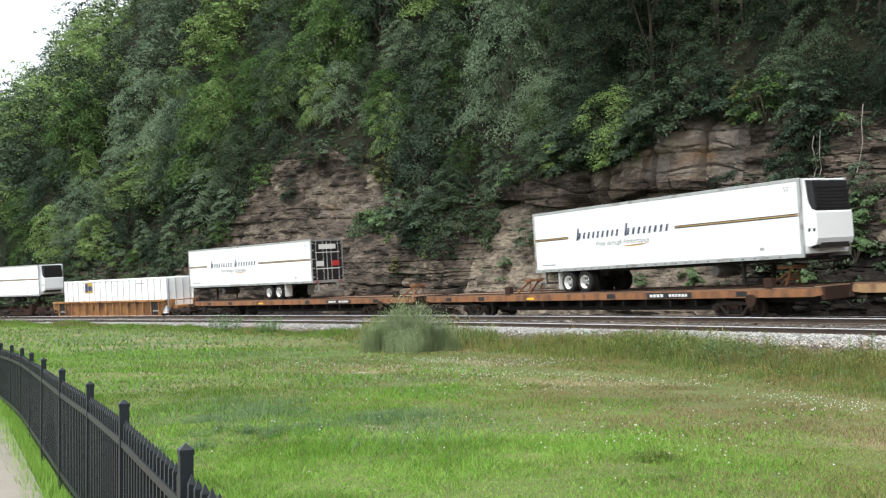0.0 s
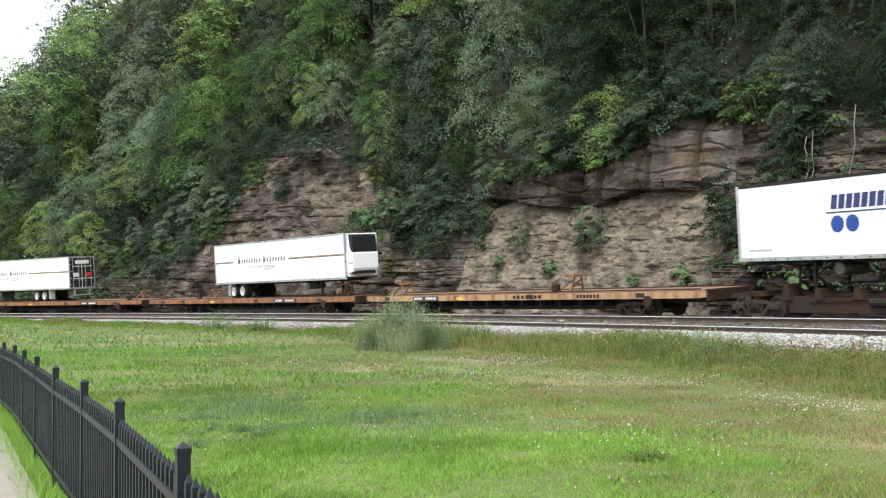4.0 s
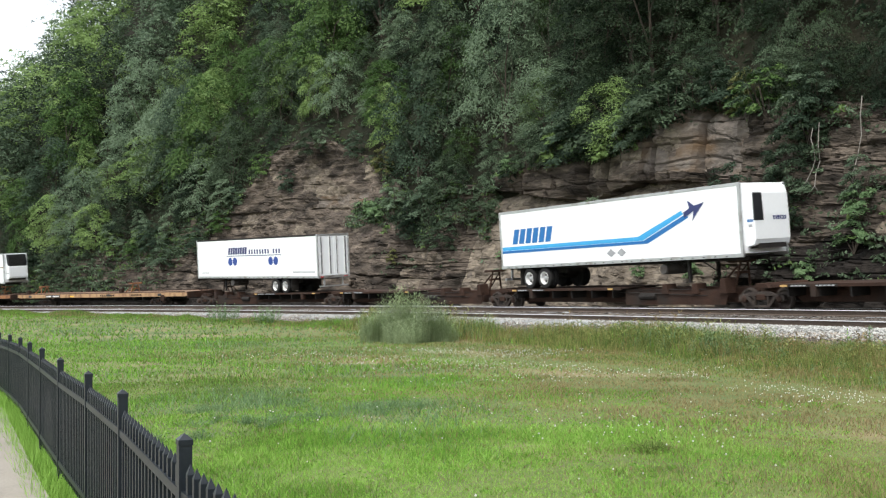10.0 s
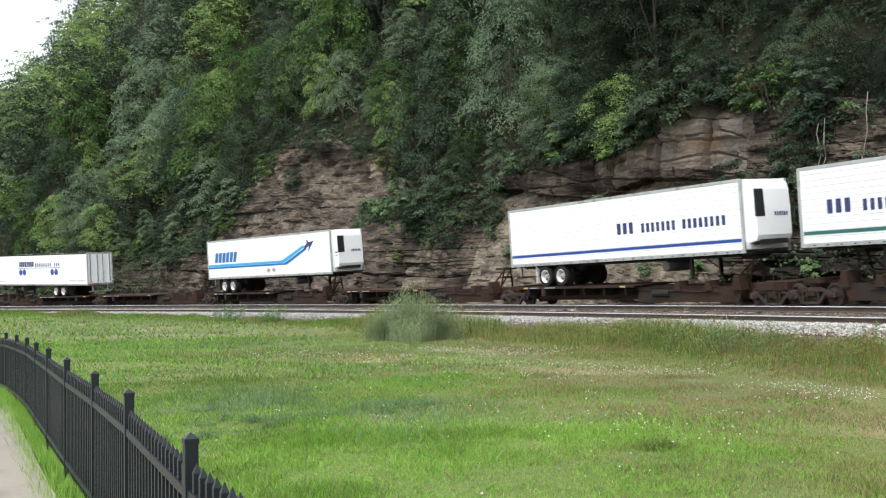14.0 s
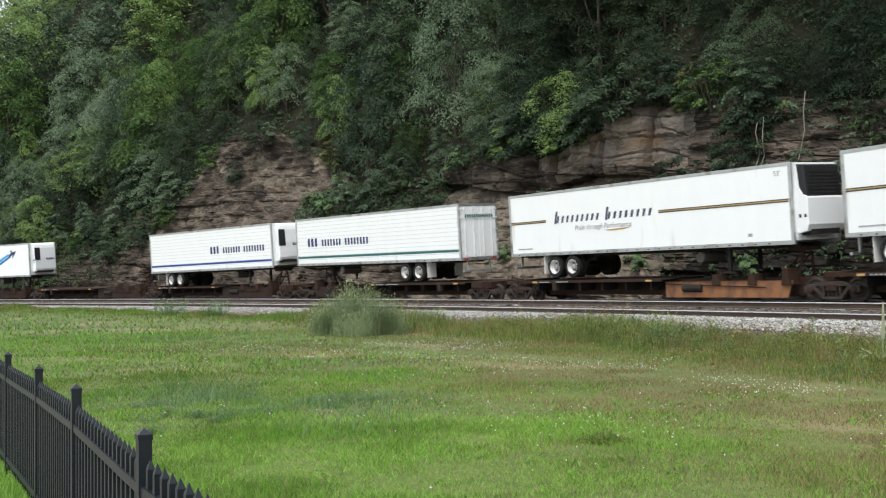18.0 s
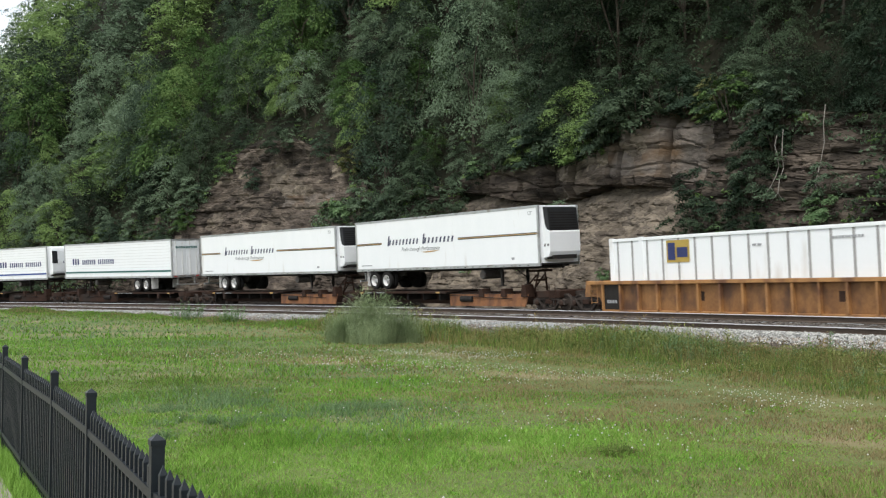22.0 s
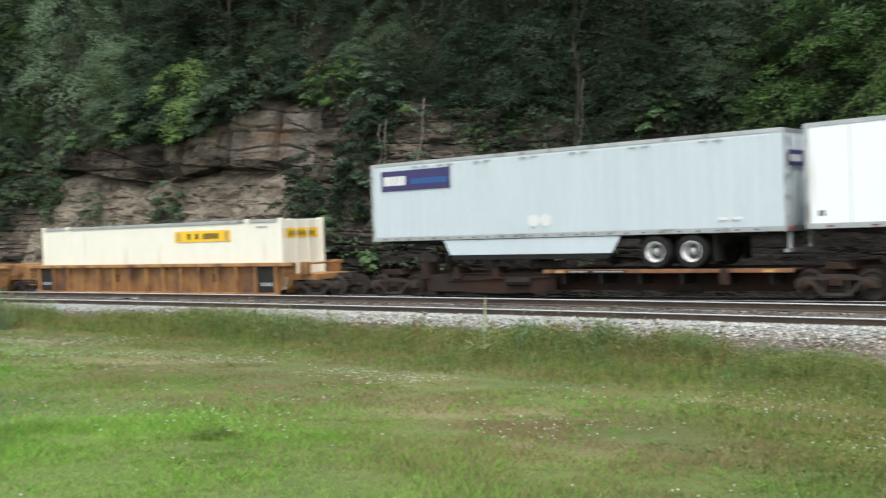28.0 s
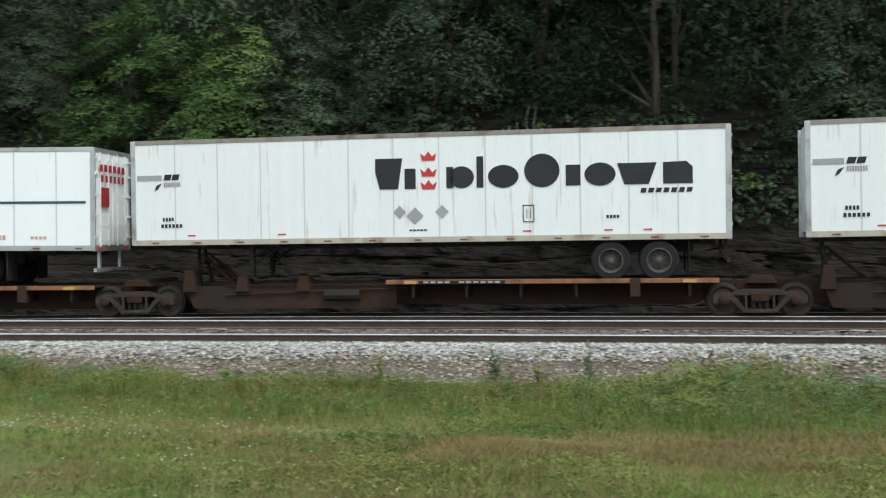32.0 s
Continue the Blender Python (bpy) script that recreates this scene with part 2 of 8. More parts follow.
M = {
    "soil": material("soil", (0.065, 0.095, 0.022), (0.14, 0.17, 0.044), scale=0.35, fine=6, bump=0.5, dirt=(0.22, 0.18, 0.095), dirt_amount=0.25, dirt_scale=0.25),
    # ground darkened to paint in the shade between the trees
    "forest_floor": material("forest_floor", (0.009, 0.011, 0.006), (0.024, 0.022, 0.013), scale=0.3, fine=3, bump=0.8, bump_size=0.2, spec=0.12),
    "rock": material("rock", (0.048, 0.041, 0.035), (0.170, 0.145, 0.122), scale=0.4, fine=2.6, bump=1.0, bump_size=0.24, stretch=(0.8, 0.8, 3.0), dirt=(0.022, 0.020, 0.017), dirt_amount=0.55, dirt_scale=0.5, rough=0.95, spec=0.12),
    "rock_pale": material("rock_pale", (0.068, 0.058, 0.05), (0.205, 0.18, 0.155), scale=0.5, fine=2.6, bump=1.0, bump_size=0.2, stretch=(1.0, 1.0, 1.6), dirt=(0.10, 0.068, 0.042), dirt_amount=0.45, dirt_scale=0.5, rough=0.95, spec=0.12),
    "rock_tan": material("rock_tan", (0.100, 0.087, 0.070), (0.220, 0.194, 0.160), scale=0.5, fine=2.6, bump=1.0, bump_size=0.24, stretch=(1.0, 1.0, 1.3), dirt=(0.07, 0.06, 0.048), dirt_amount=0.3, dirt_scale=0.8, rough=0.95, spec=0.12),
    "ballast": material("ballast", (0.12, 0.125, 0.125), (0.36, 0.375, 0.37), scale=1.2, fine=26, bump=1.0, bump_size=0.05, dirt=(0.20, 0.16, 0.12), dirt_amount=0.25, dirt_scale=0.7),
    "stone": material("stone", (0.20, 0.203, 0.19), (0.45, 0.45, 0.42), scale=2, fine=20, per_island=0.7, bump=0.3),
    "stone_brown": material("stone_brown", (0.12, 0.10, 0.08), (0.33, 0.285, 0.235), scale=2, fine=20, per_island=0.9, bump=0.3),
    "rail_side": material("rail_side", (0.045, 0.032, 0.024), (0.10, 0.075, 0.058), scale=2, fine=30, rough=0.85),
    "rail_top": material("rail_top", (0.50, 0.50, 0.51), (0.68, 0.68, 0.69), rough=0.6, metal=0.6, scale=3, fine=50, bump=0.05),
    "tie": material("tie", (0.05, 0.04, 0.032), (0.13, 0.11, 0.09), scale=3, fine=30, stretch=(1, 6, 6), per_object=0.4, spec=0.12),
    "concrete": material("concrete", (0.20, 0.18, 0.148), (0.285, 0.26, 0.215), scale=0.8, fine=40, bump=0.15, dirt=(0.185, 0.17, 0.145), dirt_amount=0.15),
    "fence_paint": material("fence_paint", (0.0045, 0.0075, 0.011), (0.012, 0.017, 0.0235), rough=0.42, scale=2, fine=60, bump=0.08, spec=0.4),
    "white_panel": material("white_panel", (0.82, 0.85, 0.86), (0.875, 0.897, 0.903), rough=0.38, scale=0.6, fine=12, bump=0.04, dirt=(0.70, 0.69, 0.66), dirt_amount=0.04, dirt_scale=0.5, stretch=(2.5, 1, 0.5), spec=0.5),
    "worn_white": material("worn_white", (0.73, 0.76, 0.77), (0.83, 0.85, 0.855), rough=0.5, scale=0.8, fine=14, bump=0.06, dirt=(0.58, 0.55, 0.50), dirt_amount=0.06, dirt_scale=1.6, stretch=(4.0, 1, 0.3), spec=0.45),
    "grey_panel": material("grey_panel", (0.50, 0.565, 0.60), (0.58, 0.64, 0.67), rough=0.4, scale=0.6, fine=12, bump=0.04, stretch=(2.5, 1, 0.5), spec=0.5),
    "aluminium": material("aluminium", (0.40, 0.41, 0.42), (0.58, 0.59, 0.60), rough=0.4, metal=0.7, scale=2, fine=30, bump=0.05, dirt=(0.25, 0.22, 0.19), dirt_amount=0.2),
    "black_steel": material("black_steel", (0.012, 0.011, 0.010), (0.035, 0.031, 0.028), rough=0.75, scale=2, fine=25, bump=0.15, spec=0.2),
    "rust_brown": material("rust_brown", (0.019, 0.011, 0.008), (0.056, 0.029, 0.019), rough=0.85, scale=1.2, fine=18, bump=0.2, dirt=(0.03, 0.024, 0.02), dirt_amount=0.35, dirt_scale=0.8, spec=0.2),
    "car_orange": material("car_orange", (0.19, 0.082, 0.036), (0.33, 0.148, 0.060), rough=0.7, scale=0.8, fine=14, bump=0.15, dirt=(0.11, 0.055, 0.035), dirt_amount=0.45, dirt_scale=1.3, stretch=(1.6, 1, 0.6)),
    "well_yellow": material("well_yellow", (0.30, 0.145, 0.048), (0.43, 0.225, 0.082), rough=0.65, scale=0.8, fine=14, bump=0.12, dirt=(0.15, 0.07, 0.035), dirt_amount=0.42, dirt_scale=1.1, stretch=(1.3, 1, 0.8)),
    "well_panel": material("well_panel", (0.17, 0.078, 0.028), (0.30, 0.15, 0.055), rough=0.7, scale=0.7, fine=12, bump=0.15, dirt=(0.09, 0.045, 0.025), dirt_amount=0.45, dirt_scale=1.1, stretch=(1.3, 1, 0.8)),
    "cream": material("cream", (0.74, 0.71, 0.60), (0.82, 0.79, 0.69), rough=0.42, scale=0.7, fine=12, bump=0.04, dirt=(0.62, 0.57, 0.46), dirt_amount=0.08, dirt_scale=0.8, stretch=(3.0, 1, 0.4)),
    # grey for the shadow lines painted on ribbed containers
    "groove": material("groove", (0.27, 0.27, 0.26), (0.38, 0.38, 0.37), rough=0.6, scale=2, fine=20, bump=0.0),
    "deck_wood": material("deck_wood", (0.10, 0.06, 0.04), (0.26, 0.16, 0.10), rough=0.9, scale=1.5, fine=20, bump=0.3, stretch=(0.4, 4, 4)),
    "cast_steel": material("cast_steel", (0.024, 0.019, 0.016), (0.065, 0.053, 0.045), rough=0.8, scale=3, fine=25, bump=0.3, spec=0.2),
    "tyre": material("tyre", (0.014, 0.014, 0.014), (0.026, 0.025, 0.024), rough=0.9, scale=6, fine=60, bump=0.2, spec=0.15),
    "rim_white": material("rim_white", (0.58, 0.58, 0.57), (0.80, 0.80, 0.78), rough=0.45, scale=6, fine=40, bump=0.05, dirt=(0.3, 0.27, 0.24), dirt_amount=0.2, dirt_scale=5),
    "rim_grey": material("rim_grey", (0.045, 0.041, 0.037), (0.10, 0.092, 0.083), rough=0.6, scale=6, fine=40, bump=0.05, dirt=(0.06, 0.045, 0.036), dirt_amount=0.3, dirt_scale=5),
    "rail_beige": material("rail_beige", (0.36, 0.33, 0.27), (0.52, 0.48, 0.41), rough=0.6, scale=1.5, fine=25, bump=0.08, dirt=(0.22, 0.14, 0.09), dirt_amount=0.3),
    "rail_dull": material("rail_dull", (0.20, 0.175, 0.155), (0.36, 0.33, 0.30), rough=0.6, metal=0.2, scale=1.5, fine=25, bump=0.08, dirt=(0.13, 0.09, 0.065), dirt_amount=0.35),
    "seam": material("seam", (0.55, 0.56, 0.56), (0.62, 0.63, 0.63), rough=0.5, scale=2, fine=20, bump=0.0),
    "ink_navy": material("ink_navy", (0.02, 0.03, 0.11), (0.035, 0.045, 0.15), rough=0.45, scale=2, fine=20, bump=0.0),
    "ink_blue": material("ink_blue", (0.01, 0.12, 0.36), (0.015, 0.155, 0.42), rough=0.45, scale=2, fine=20, bump=0.0),
    "ink_disc": material("ink_disc", (0.015, 0.05, 0.24), (0.022, 0.065, 0.30), rough=0.45, scale=2, fine=20, bump=0.0),
    "ink_lightblue": material("ink_lightblue", (0.04, 0.32, 0.62), (0.05, 0.37, 0.68), rough=0.45, scale=2, fine=20, bump=0.0),
    "ink_purple": material("ink_purple", (0.035, 0.028, 0.10), (0.05, 0.038, 0.135), rough=0.45, scale=2, fine=20, bump=0.0),
    "ink_black": material("ink_black", (0.012, 0.013, 0.015), (0.025, 0.026, 0.028), rough=0.5, scale=2, fine=20, bump=0.0),
    "ink_maroon": material("ink_maroon", (0.26, 0.02, 0.025), (0.34, 0.035, 0.04), rough=0.5, scale=2, fine=20, bump=0.0),
    "ink_red": material("ink_red", (0.42, 0.03, 0.03), (0.52, 0.05, 0.045), rough=0.5, scale=2, fine=20, bump=0.0),
    "door_dark": material("door_dark", (0.10, 0.10, 0.11), (0.18, 0.18, 0.19), rough=0.6, scale=2, fine=20, bump=0.0),
    "mark_red": material("mark_red", (0.12, 0.035, 0.03), (0.2, 0.07, 0.055), rough=0.5, scale=2, fine=20, bump=0.0),
    "ink_teal": material("ink_teal", (0.015, 0.06, 0.085), (0.025, 0.085, 0.11), rough=0.5, scale=2, fine=20, bump=0.0),
    "ink_dull": material("ink_dull", (0.045, 0.05, 0.09), (0.075, 0.08, 0.13), rough=0.5, scale=2, fine=20, bump=0.0),
    "sill_pale": material("sill_pale", (0.30, 0.18, 0.085), (0.46, 0.30, 0.16), rough=0.75, scale=0.8, fine=14, bump=0.15, dirt=(0.16, 0.085, 0.05), dirt_amount=0.4, dirt_scale=1.3, stretch=(1.6, 1, 0.6)),
    "ink_pink": material("ink_pink", (0.50, 0.30, 0.27), (0.58, 0.38, 0.34), rough=0.5, scale=2, fine=20, bump=0.0),
    "ink_green": material("ink_green", (0.02, 0.11, 0.10), (0.03, 0.14, 0.13), rough=0.5, scale=2, fine=20, bump=0.0),
    "ink_gold": material("ink_gold", (0.40, 0.24, 0.08), (0.5, 0.32, 0.12), rough=0.5, scale=2, fine=20, bump=0.0),
    "ink_mustard": material("ink_mustard", (0.36, 0.25, 0.05), (0.46, 0.33, 0.08), rough=0.5, scale=2, fine=20, bump=0.0),
    "ink_yellow": material("ink_yellow", (0.78, 0.46, 0.02), (0.85, 0.54, 0.03), rough=0.5, scale=2, fine=20, bump=0.0),
    "ink_grey": material("ink_grey", (0.28, 0.29, 0.30), (0.36, 0.37, 0.38), rough=0.5, scale=2, fine=20, bump=0.0),
    "plate_white": material("plate_white", (0.66, 0.66, 0.64), (0.78, 0.78, 0.76), rough=0.5, scale=2, fine=20, bump=0.0),
    "bark": material("bark", (0.04, 0.033, 0.027), (0.11, 0.092, 0.075), rough=0.95, scale=2, fine=14, stretch=(3, 3, 0.5), bump=0.5, spec=0.12),
    "bark_pale": material("bark_pale", (0.16, 0.145, 0.125), (0.32, 0.30, 0.27), rough=0.95, scale=2, fine=14, stretch=(3, 3, 0.5), bump=0.5),
    "leaf": leaf_material("leaf", (0.042, 0.070, 0.044), (0.155, 0.218, 0.136), per_object=0.85, per_island=0.25),
    "leaf_light": leaf_material("leaf_light", (0.058, 0.112, 0.032), (0.195, 0.290, 0.100), per_object=0.75, per_island=0.25),
    # dark green lowered further, to put the woods' shade into the leaves
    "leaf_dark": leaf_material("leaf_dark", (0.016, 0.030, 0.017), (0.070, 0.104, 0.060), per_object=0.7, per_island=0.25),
    "leaf_yellow": leaf_material("leaf_yellow", (0.09, 0.105, 0.035), (0.19, 0.20, 0.08)),
    "grass": leaf_material("grass", (0.095, 0.225, 0.024), (0.215, 0.42, 0.066), 0.3, 0.0, 0.5),
    "grass_fresh": leaf_material("grass_fresh", (0.145, 0.29, 0.04), (0.30, 0.505, 0.108), 0.3, 0.0, 0.5),
    "grass_tall": leaf_material("grass_tall", (0.085, 0.135, 0.03), (0.195, 0.25, 0.076), 0.3, 0.0, 0.7),
    "grass_dry": leaf_material("grass_dry", (0.175, 0.14, 0.07), (0.33, 0.27, 0.142), 0.3, 0.0, 0.7),
    "grass_rough": leaf_material("grass_rough", (0.060, 0.104, 0.023), (0.158, 0.210, 0.067), 0.3, 0.0, 0.6),
    "grass_straw": leaf_material("grass_straw", (0.165, 0.13, 0.058), (0.33, 0.262, 0.125), 0.3, 0.0, 0.6),
    "weed_olive": leaf_material("weed_olive", (0.118, 0.145, 0.036), (0.272, 0.297, 0.103), 0.3, 0.0, 0.6),
    "weed_brown": leaf_material("weed_brown", (0.13, 0.10, 0.04), (0.27, 0.205, 0.09), 0.3, 0.0, 0.6),
    "weed_grey": leaf_material("weed_grey", (0.10, 0.175, 0.075), (0.20, 0.30, 0.15), 0.3, 0.2, 0.6),
    "mullein": leaf_material("mullein", (0.30, 0.34, 0.20), (0.46, 0.50, 0.34), 0.3, 0.1, 0.3),
    # woods of the far hill, paled to paint the haze in
    "forest_far": material("forest_far", (0.10, 0.15, 0.10), (0.20, 0.26, 0.19), scale=0.03, fine=0.15, bump=1.0, bump_size=4.0),
    "ballast_brown": material("ballast_brown", (0.05, 0.042, 0.034), (0.15, 0.125, 0.10), scale=1.5, fine=26, bump=1.0, bump_size=0.05),
    "weed_pale": leaf_material("weed_pale", (0.20, 0.265, 0.135), (0.34, 0.41, 0.235), 0.35, 0.2, 0.6),
    # shade behind and under the train, painted into rock and track bed
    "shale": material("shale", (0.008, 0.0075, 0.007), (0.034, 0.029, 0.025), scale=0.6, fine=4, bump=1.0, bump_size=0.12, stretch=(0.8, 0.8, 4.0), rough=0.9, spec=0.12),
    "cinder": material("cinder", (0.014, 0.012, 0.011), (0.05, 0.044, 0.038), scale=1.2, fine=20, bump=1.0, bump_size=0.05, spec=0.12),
    "crib": material("crib", (0.06, 0.052, 0.045), (0.145, 0.13, 0.115), scale=2, fine=20, per_island=0.8, bump=0.3),
    "petal": leaf_material("petal", (0.52, 0.51, 0.50), (0.74, 0.73, 0.72), 0.3, 0.0, 0.3),
}


def crack(m, size, dark):
    """Joints that part a rock into blocks: grooves in relief, of a darker tone."""
    n, l = m.node_tree.nodes, m.node_tree.links
    b = n["Principled BSDF"]
    co, mp = n.new("ShaderNodeTexCoord"), n.new("ShaderNodeMapping")
    mp.inputs["Scale"].default_value = (1 / size, 1 / size, 2.4 / size)
    warp = n.new("ShaderNodeTexNoise")
    warp.inputs["Scale"].default_value, warp.inputs["Detail"].default_value = 0.8, 3.0
    add = n.new("ShaderNodeVectorMath")
    add.operation = "MULTIPLY_ADD"
    add.inputs[1].default_value = (0.9, 0.9, 0.5)
    l.new(co.outputs["Object"], warp.inputs["Vector"])
    l.new(warp.outputs["Color"], add.inputs[0])
    l.new(co.outputs["Object"], add.inputs[2])
    l.new(add.outputs[0], mp.inputs[0])
    edge, cell = n.new("ShaderNodeTexVoronoi"), n.new("ShaderNodeTexVoronoi")
    edge.feature = "DISTANCE_TO_EDGE"
    for v in (edge, cell):
        l.new(mp.outputs[0], v.inputs["Vector"])
    ramp = n.new("ShaderNodeValToRGB")
    ramp.color_ramp.elements[0].position, ramp.color_ramp.elements[1].position = 0.015, 0.09
    ramp.color_ramp.elements[0].color = (dark, dark, dark, 1)
    l.new(edge.outputs["Distance"], ramp.inputs[0])
    tone = n.new("ShaderNodeValToRGB")
    tone.color_ramp.elements[0].color, tone.color_ramp.elements[1].color = (0.62, 0.60, 0.60, 1), (1.35, 1.30, 1.22, 1)
    grey = n.new("ShaderNodeRGBToBW")
    l.new(cell.outputs["Color"], grey.inputs[0])
    l.new(grey.outputs[0], tone.inputs[0])
    src = b.inputs["Base Color"].links[0].from_socket
    for other in (ramp.outputs[0], tone.outputs[0]):
        mix = n.new("ShaderNodeMixRGB")
        mix.blend_type = "MULTIPLY"
        mix.inputs[0].default_value = 1.0
        l.new(src, mix.inputs[1])
        l.new(other, mix.inputs[2])
        src = mix.outputs[0]
    l.new(src, b.inputs["Base Color"])
    bump = n.new("ShaderNodeBump")
    bump.inputs["Strength"].default_value, bump.inputs["Distance"].default_value = 0.5, 0.2
    l.new(ramp.outputs[0], bump.inputs["Height"])
    l.new(b.inputs["Normal"].links[0].from_socket, bump.inputs["Normal"])
    l.new(bump.outputs[0], b.inputs["Normal"])


crack(M["rock"], 5.5, 0.8)
crack(M["rock_tan"], 4.0, 0.82)


# ---- building tools ----
def box(bm, x0, x1, y0, y1, z0, z1, shear=0.0):
    """shear: how far the top leans along x"""
    v = [bm.verts.new((x + (shear if z == z1 else 0), y, z)) for z in (z0, z1) for y in (y0, y1) for x in (x0, x1)]
    for f in ((0, 2, 3, 1), (4, 5, 7, 6), (0, 1, 5, 4), (2, 6, 7, 3), (0, 4, 6, 2), (1, 3, 7, 5)):
        bm.faces.new([v[i] for i in f])


def outline(bm, pts, y0, y1):
    """A prism with the outline pts (x, z) from y0 to y1."""
    a = [bm.verts.new((x, y0, z)) for x, z in pts]
    b = [bm.verts.new((x, y1, z)) for x, z in pts]
    bm.faces.new(a), bm.faces.new(b[::-1])
    for i in range(len(pts)):
        j = (i + 1) % len(pts)
        bm.faces.new((a[j], a[i], b[i], b[j]))


def lathe(bm, cx, cz, rings, seg=20, closed=True):
    """Rings of (radius, y) about the y axis through (cx, cz), as a rule closed at both ends."""
    loops = []
    for r, y in rings:
        loops.append([bm.verts.new((cx + r * math.cos(2 * math.pi * k / seg), y, cz + r * math.sin(2 * math.pi * k / seg))) for k in range(seg)])
    for a, b in zip(loops, loops[1:]):
        for k in range(seg):
            bm.faces.new((a[k], a[(k + 1) % seg], b[(k + 1) % seg], b[k]))
    if closed:
        bm.faces.new(loops[0][::-1]), bm.faces.new(loops[-1])


def rod(bm, a, b, r0, r1=None, seg=6):
    a, b = Vector(a), Vector(b)
    r1 = r0 if r1 is None else r1
    q = (b - a).to_track_quat("Z", "Y")
    lo = [bm.verts.new(a + q @ Vector((r0 * math.cos(2 * math.pi * k / seg), r0 * math.sin(2 * math.pi * k / seg), 0))) for k in range(seg)]
    hi = [bm.verts.new(b + q @ Vector((r1 * math.cos(2 * math.pi * k / seg), r1 * math.sin(2 * math.pi * k / seg), 0))) for k in range(seg)]
    for k in range(seg):
        bm.faces.new((lo[k], lo[(k + 1) % seg], hi[(k + 1) % seg], hi[k]))
    bm.faces.new(lo[::-1]), bm.faces.new(hi)


def mesh_of(name, bm, mat, bevel=0.0):
    bmesh.ops.recalc_face_normals(bm, faces=bm.faces)
    if bevel:
        edges = [e for e in bm.edges if len(e.link_faces) == 2 and e.calc_face_angle() > 0.6]
        bmesh.ops.bevel(bm, geom=edges, offset=bevel, segments=2, profile=0.6, affect="EDGES", clamp_overlap=True)
    me = bpy.data.meshes.new(name)
    bm.to_mesh(me)
    bm.free()
    me.materials.append(mat)
    return me


def part(name, bm, mat, parent, label="", bevel=0.0):
    """Links a bmesh as one mesh object under a thing or a part."""
    ob = new(name, mesh_of(name, bm, mat, bevel))
    ob.parent = parent
    return tagged(ob, label)


def again(ob, m, parent=None):
    """A further part on the same mesh."""
    o = new(ob.name.split(".")[0], ob.data)
    o.parent = parent or ob.parent
    o.matrix_basis = m
    return o


def thing(name, label, category, group="", at=None):
    ob = new(name)
    ob.empty_display_size = 0.2
    if at is not None:
        ob.matrix_basis = at
    return tagged(ob, label, category, group)


def mesh_np(name, verts, faces, mats, smooth=False, index=None):
    me = bpy.data.meshes.new(name)
    verts, faces = np.asarray(verts, np.float32), np.asarray(faces, np.int32)
    me.vertices.add(len(verts))
    me.vertices.foreach_set("co", verts.ravel())
    k = faces.shape[1]
    me.loops.add(faces.size)
    me.loops.foreach_set("vertex_index", faces.ravel())
    me.polygons.add(len(faces))
    me.polygons.foreach_set("loop_start", np.arange(0, faces.size, k, dtype=np.int32))
    me.polygons.foreach_set("loop_total", np.full(len(faces), k, np.int32))
    for m in mats:
        me.materials.append(m)
    if index is not None:
        me.polygons.foreach_set("material_index", np.asarray(index, np.int32))
    me.polygons.foreach_set("use_smooth", np.full(len(faces), smooth, bool))
    me.update(calc_edges=True)
    return me


def value_noise(x, y, seed=0):
    """Smooth noise from 0 to 1 on a unit grid, for arrays."""
    xi, yi = np.floor(x).astype(np.int64), np.floor(y).astype(np.int64)
    fx, fy = x - xi, y - yi
    fx, fy = fx * fx * (3 - 2 * fx), fy * fy * (3 - 2 * fy)

    def h(a, b):
        n = (a * 374761393 + b * 668265263 + seed * 974711) & 0x7FFFFFFF
        n = ((n ^ (n >> 13)) * 1274126177) & 0x7FFFFFFF
        return ((n ^ (n >> 16)) & 0xFFFF) / 65535.0

    return (h(xi, yi) * (1 - fx) + h(xi + 1, yi) * fx) * (1 - fy) + (h(xi, yi + 1) * (1 - fx) + h(xi + 1, yi + 1) * fx) * fy


def fractal(x, y, octaves=4, seed=0):
    total, amp, norm = 0.0, 1.0, 0.0
    for o in range(octaves):
        total = total + amp * value_noise(x * 2 ** o, y * 2 ** o, seed + o * 17)
        norm += amp
        amp *= 0.5
    return total / norm


def hash01(a, b, seed=0):
    n = (np.asarray(a).astype(np.int64) * 374761393 + np.asarray(b).astype(np.int64) * 668265263 + seed * 974711) & 0x7FFFFFFF
    n = ((n ^ (n >> 13)) * 1274126177) & 0x7FFFFFFF
    return ((n ^ (n >> 16)) & 0xFFFF) / 65535.0


# ---- the curve: arc length s along it, lat metres inwards (towards the lawn) ----
RADIUS, NEAREST, AZ = 198.0, 27.67, radians(70.57)
CX, CY = (NEAREST - RADIUS) * math.sin(AZ), (NEAREST - RADIUS) * math.cos(AZ)
GRADE, CANT = 0.011, radians(3.0)
RAIL_Z = EYE - 0.80      # rail top of the train's track at s = 0
NEAR_Z = EYE - 0.80      # middle of the near track
TRAIN_LAT, NEAR_LAT = -1.32, 4.35


def bend(s, lat):
    a = AZ + np.asarray(s) / RADIUS
    r = RADIUS - np.asarray(lat)
    return CX + r * np.sin(a), CY + r * np.cos(a)


def lift(s):
    """The train's track climbs a little more steeply towards the near end of the curve."""
    k = min(max((s + 34) / 28, 0.0), 1.0)
    return 0.17 * k * k * (3 - 2 * k)


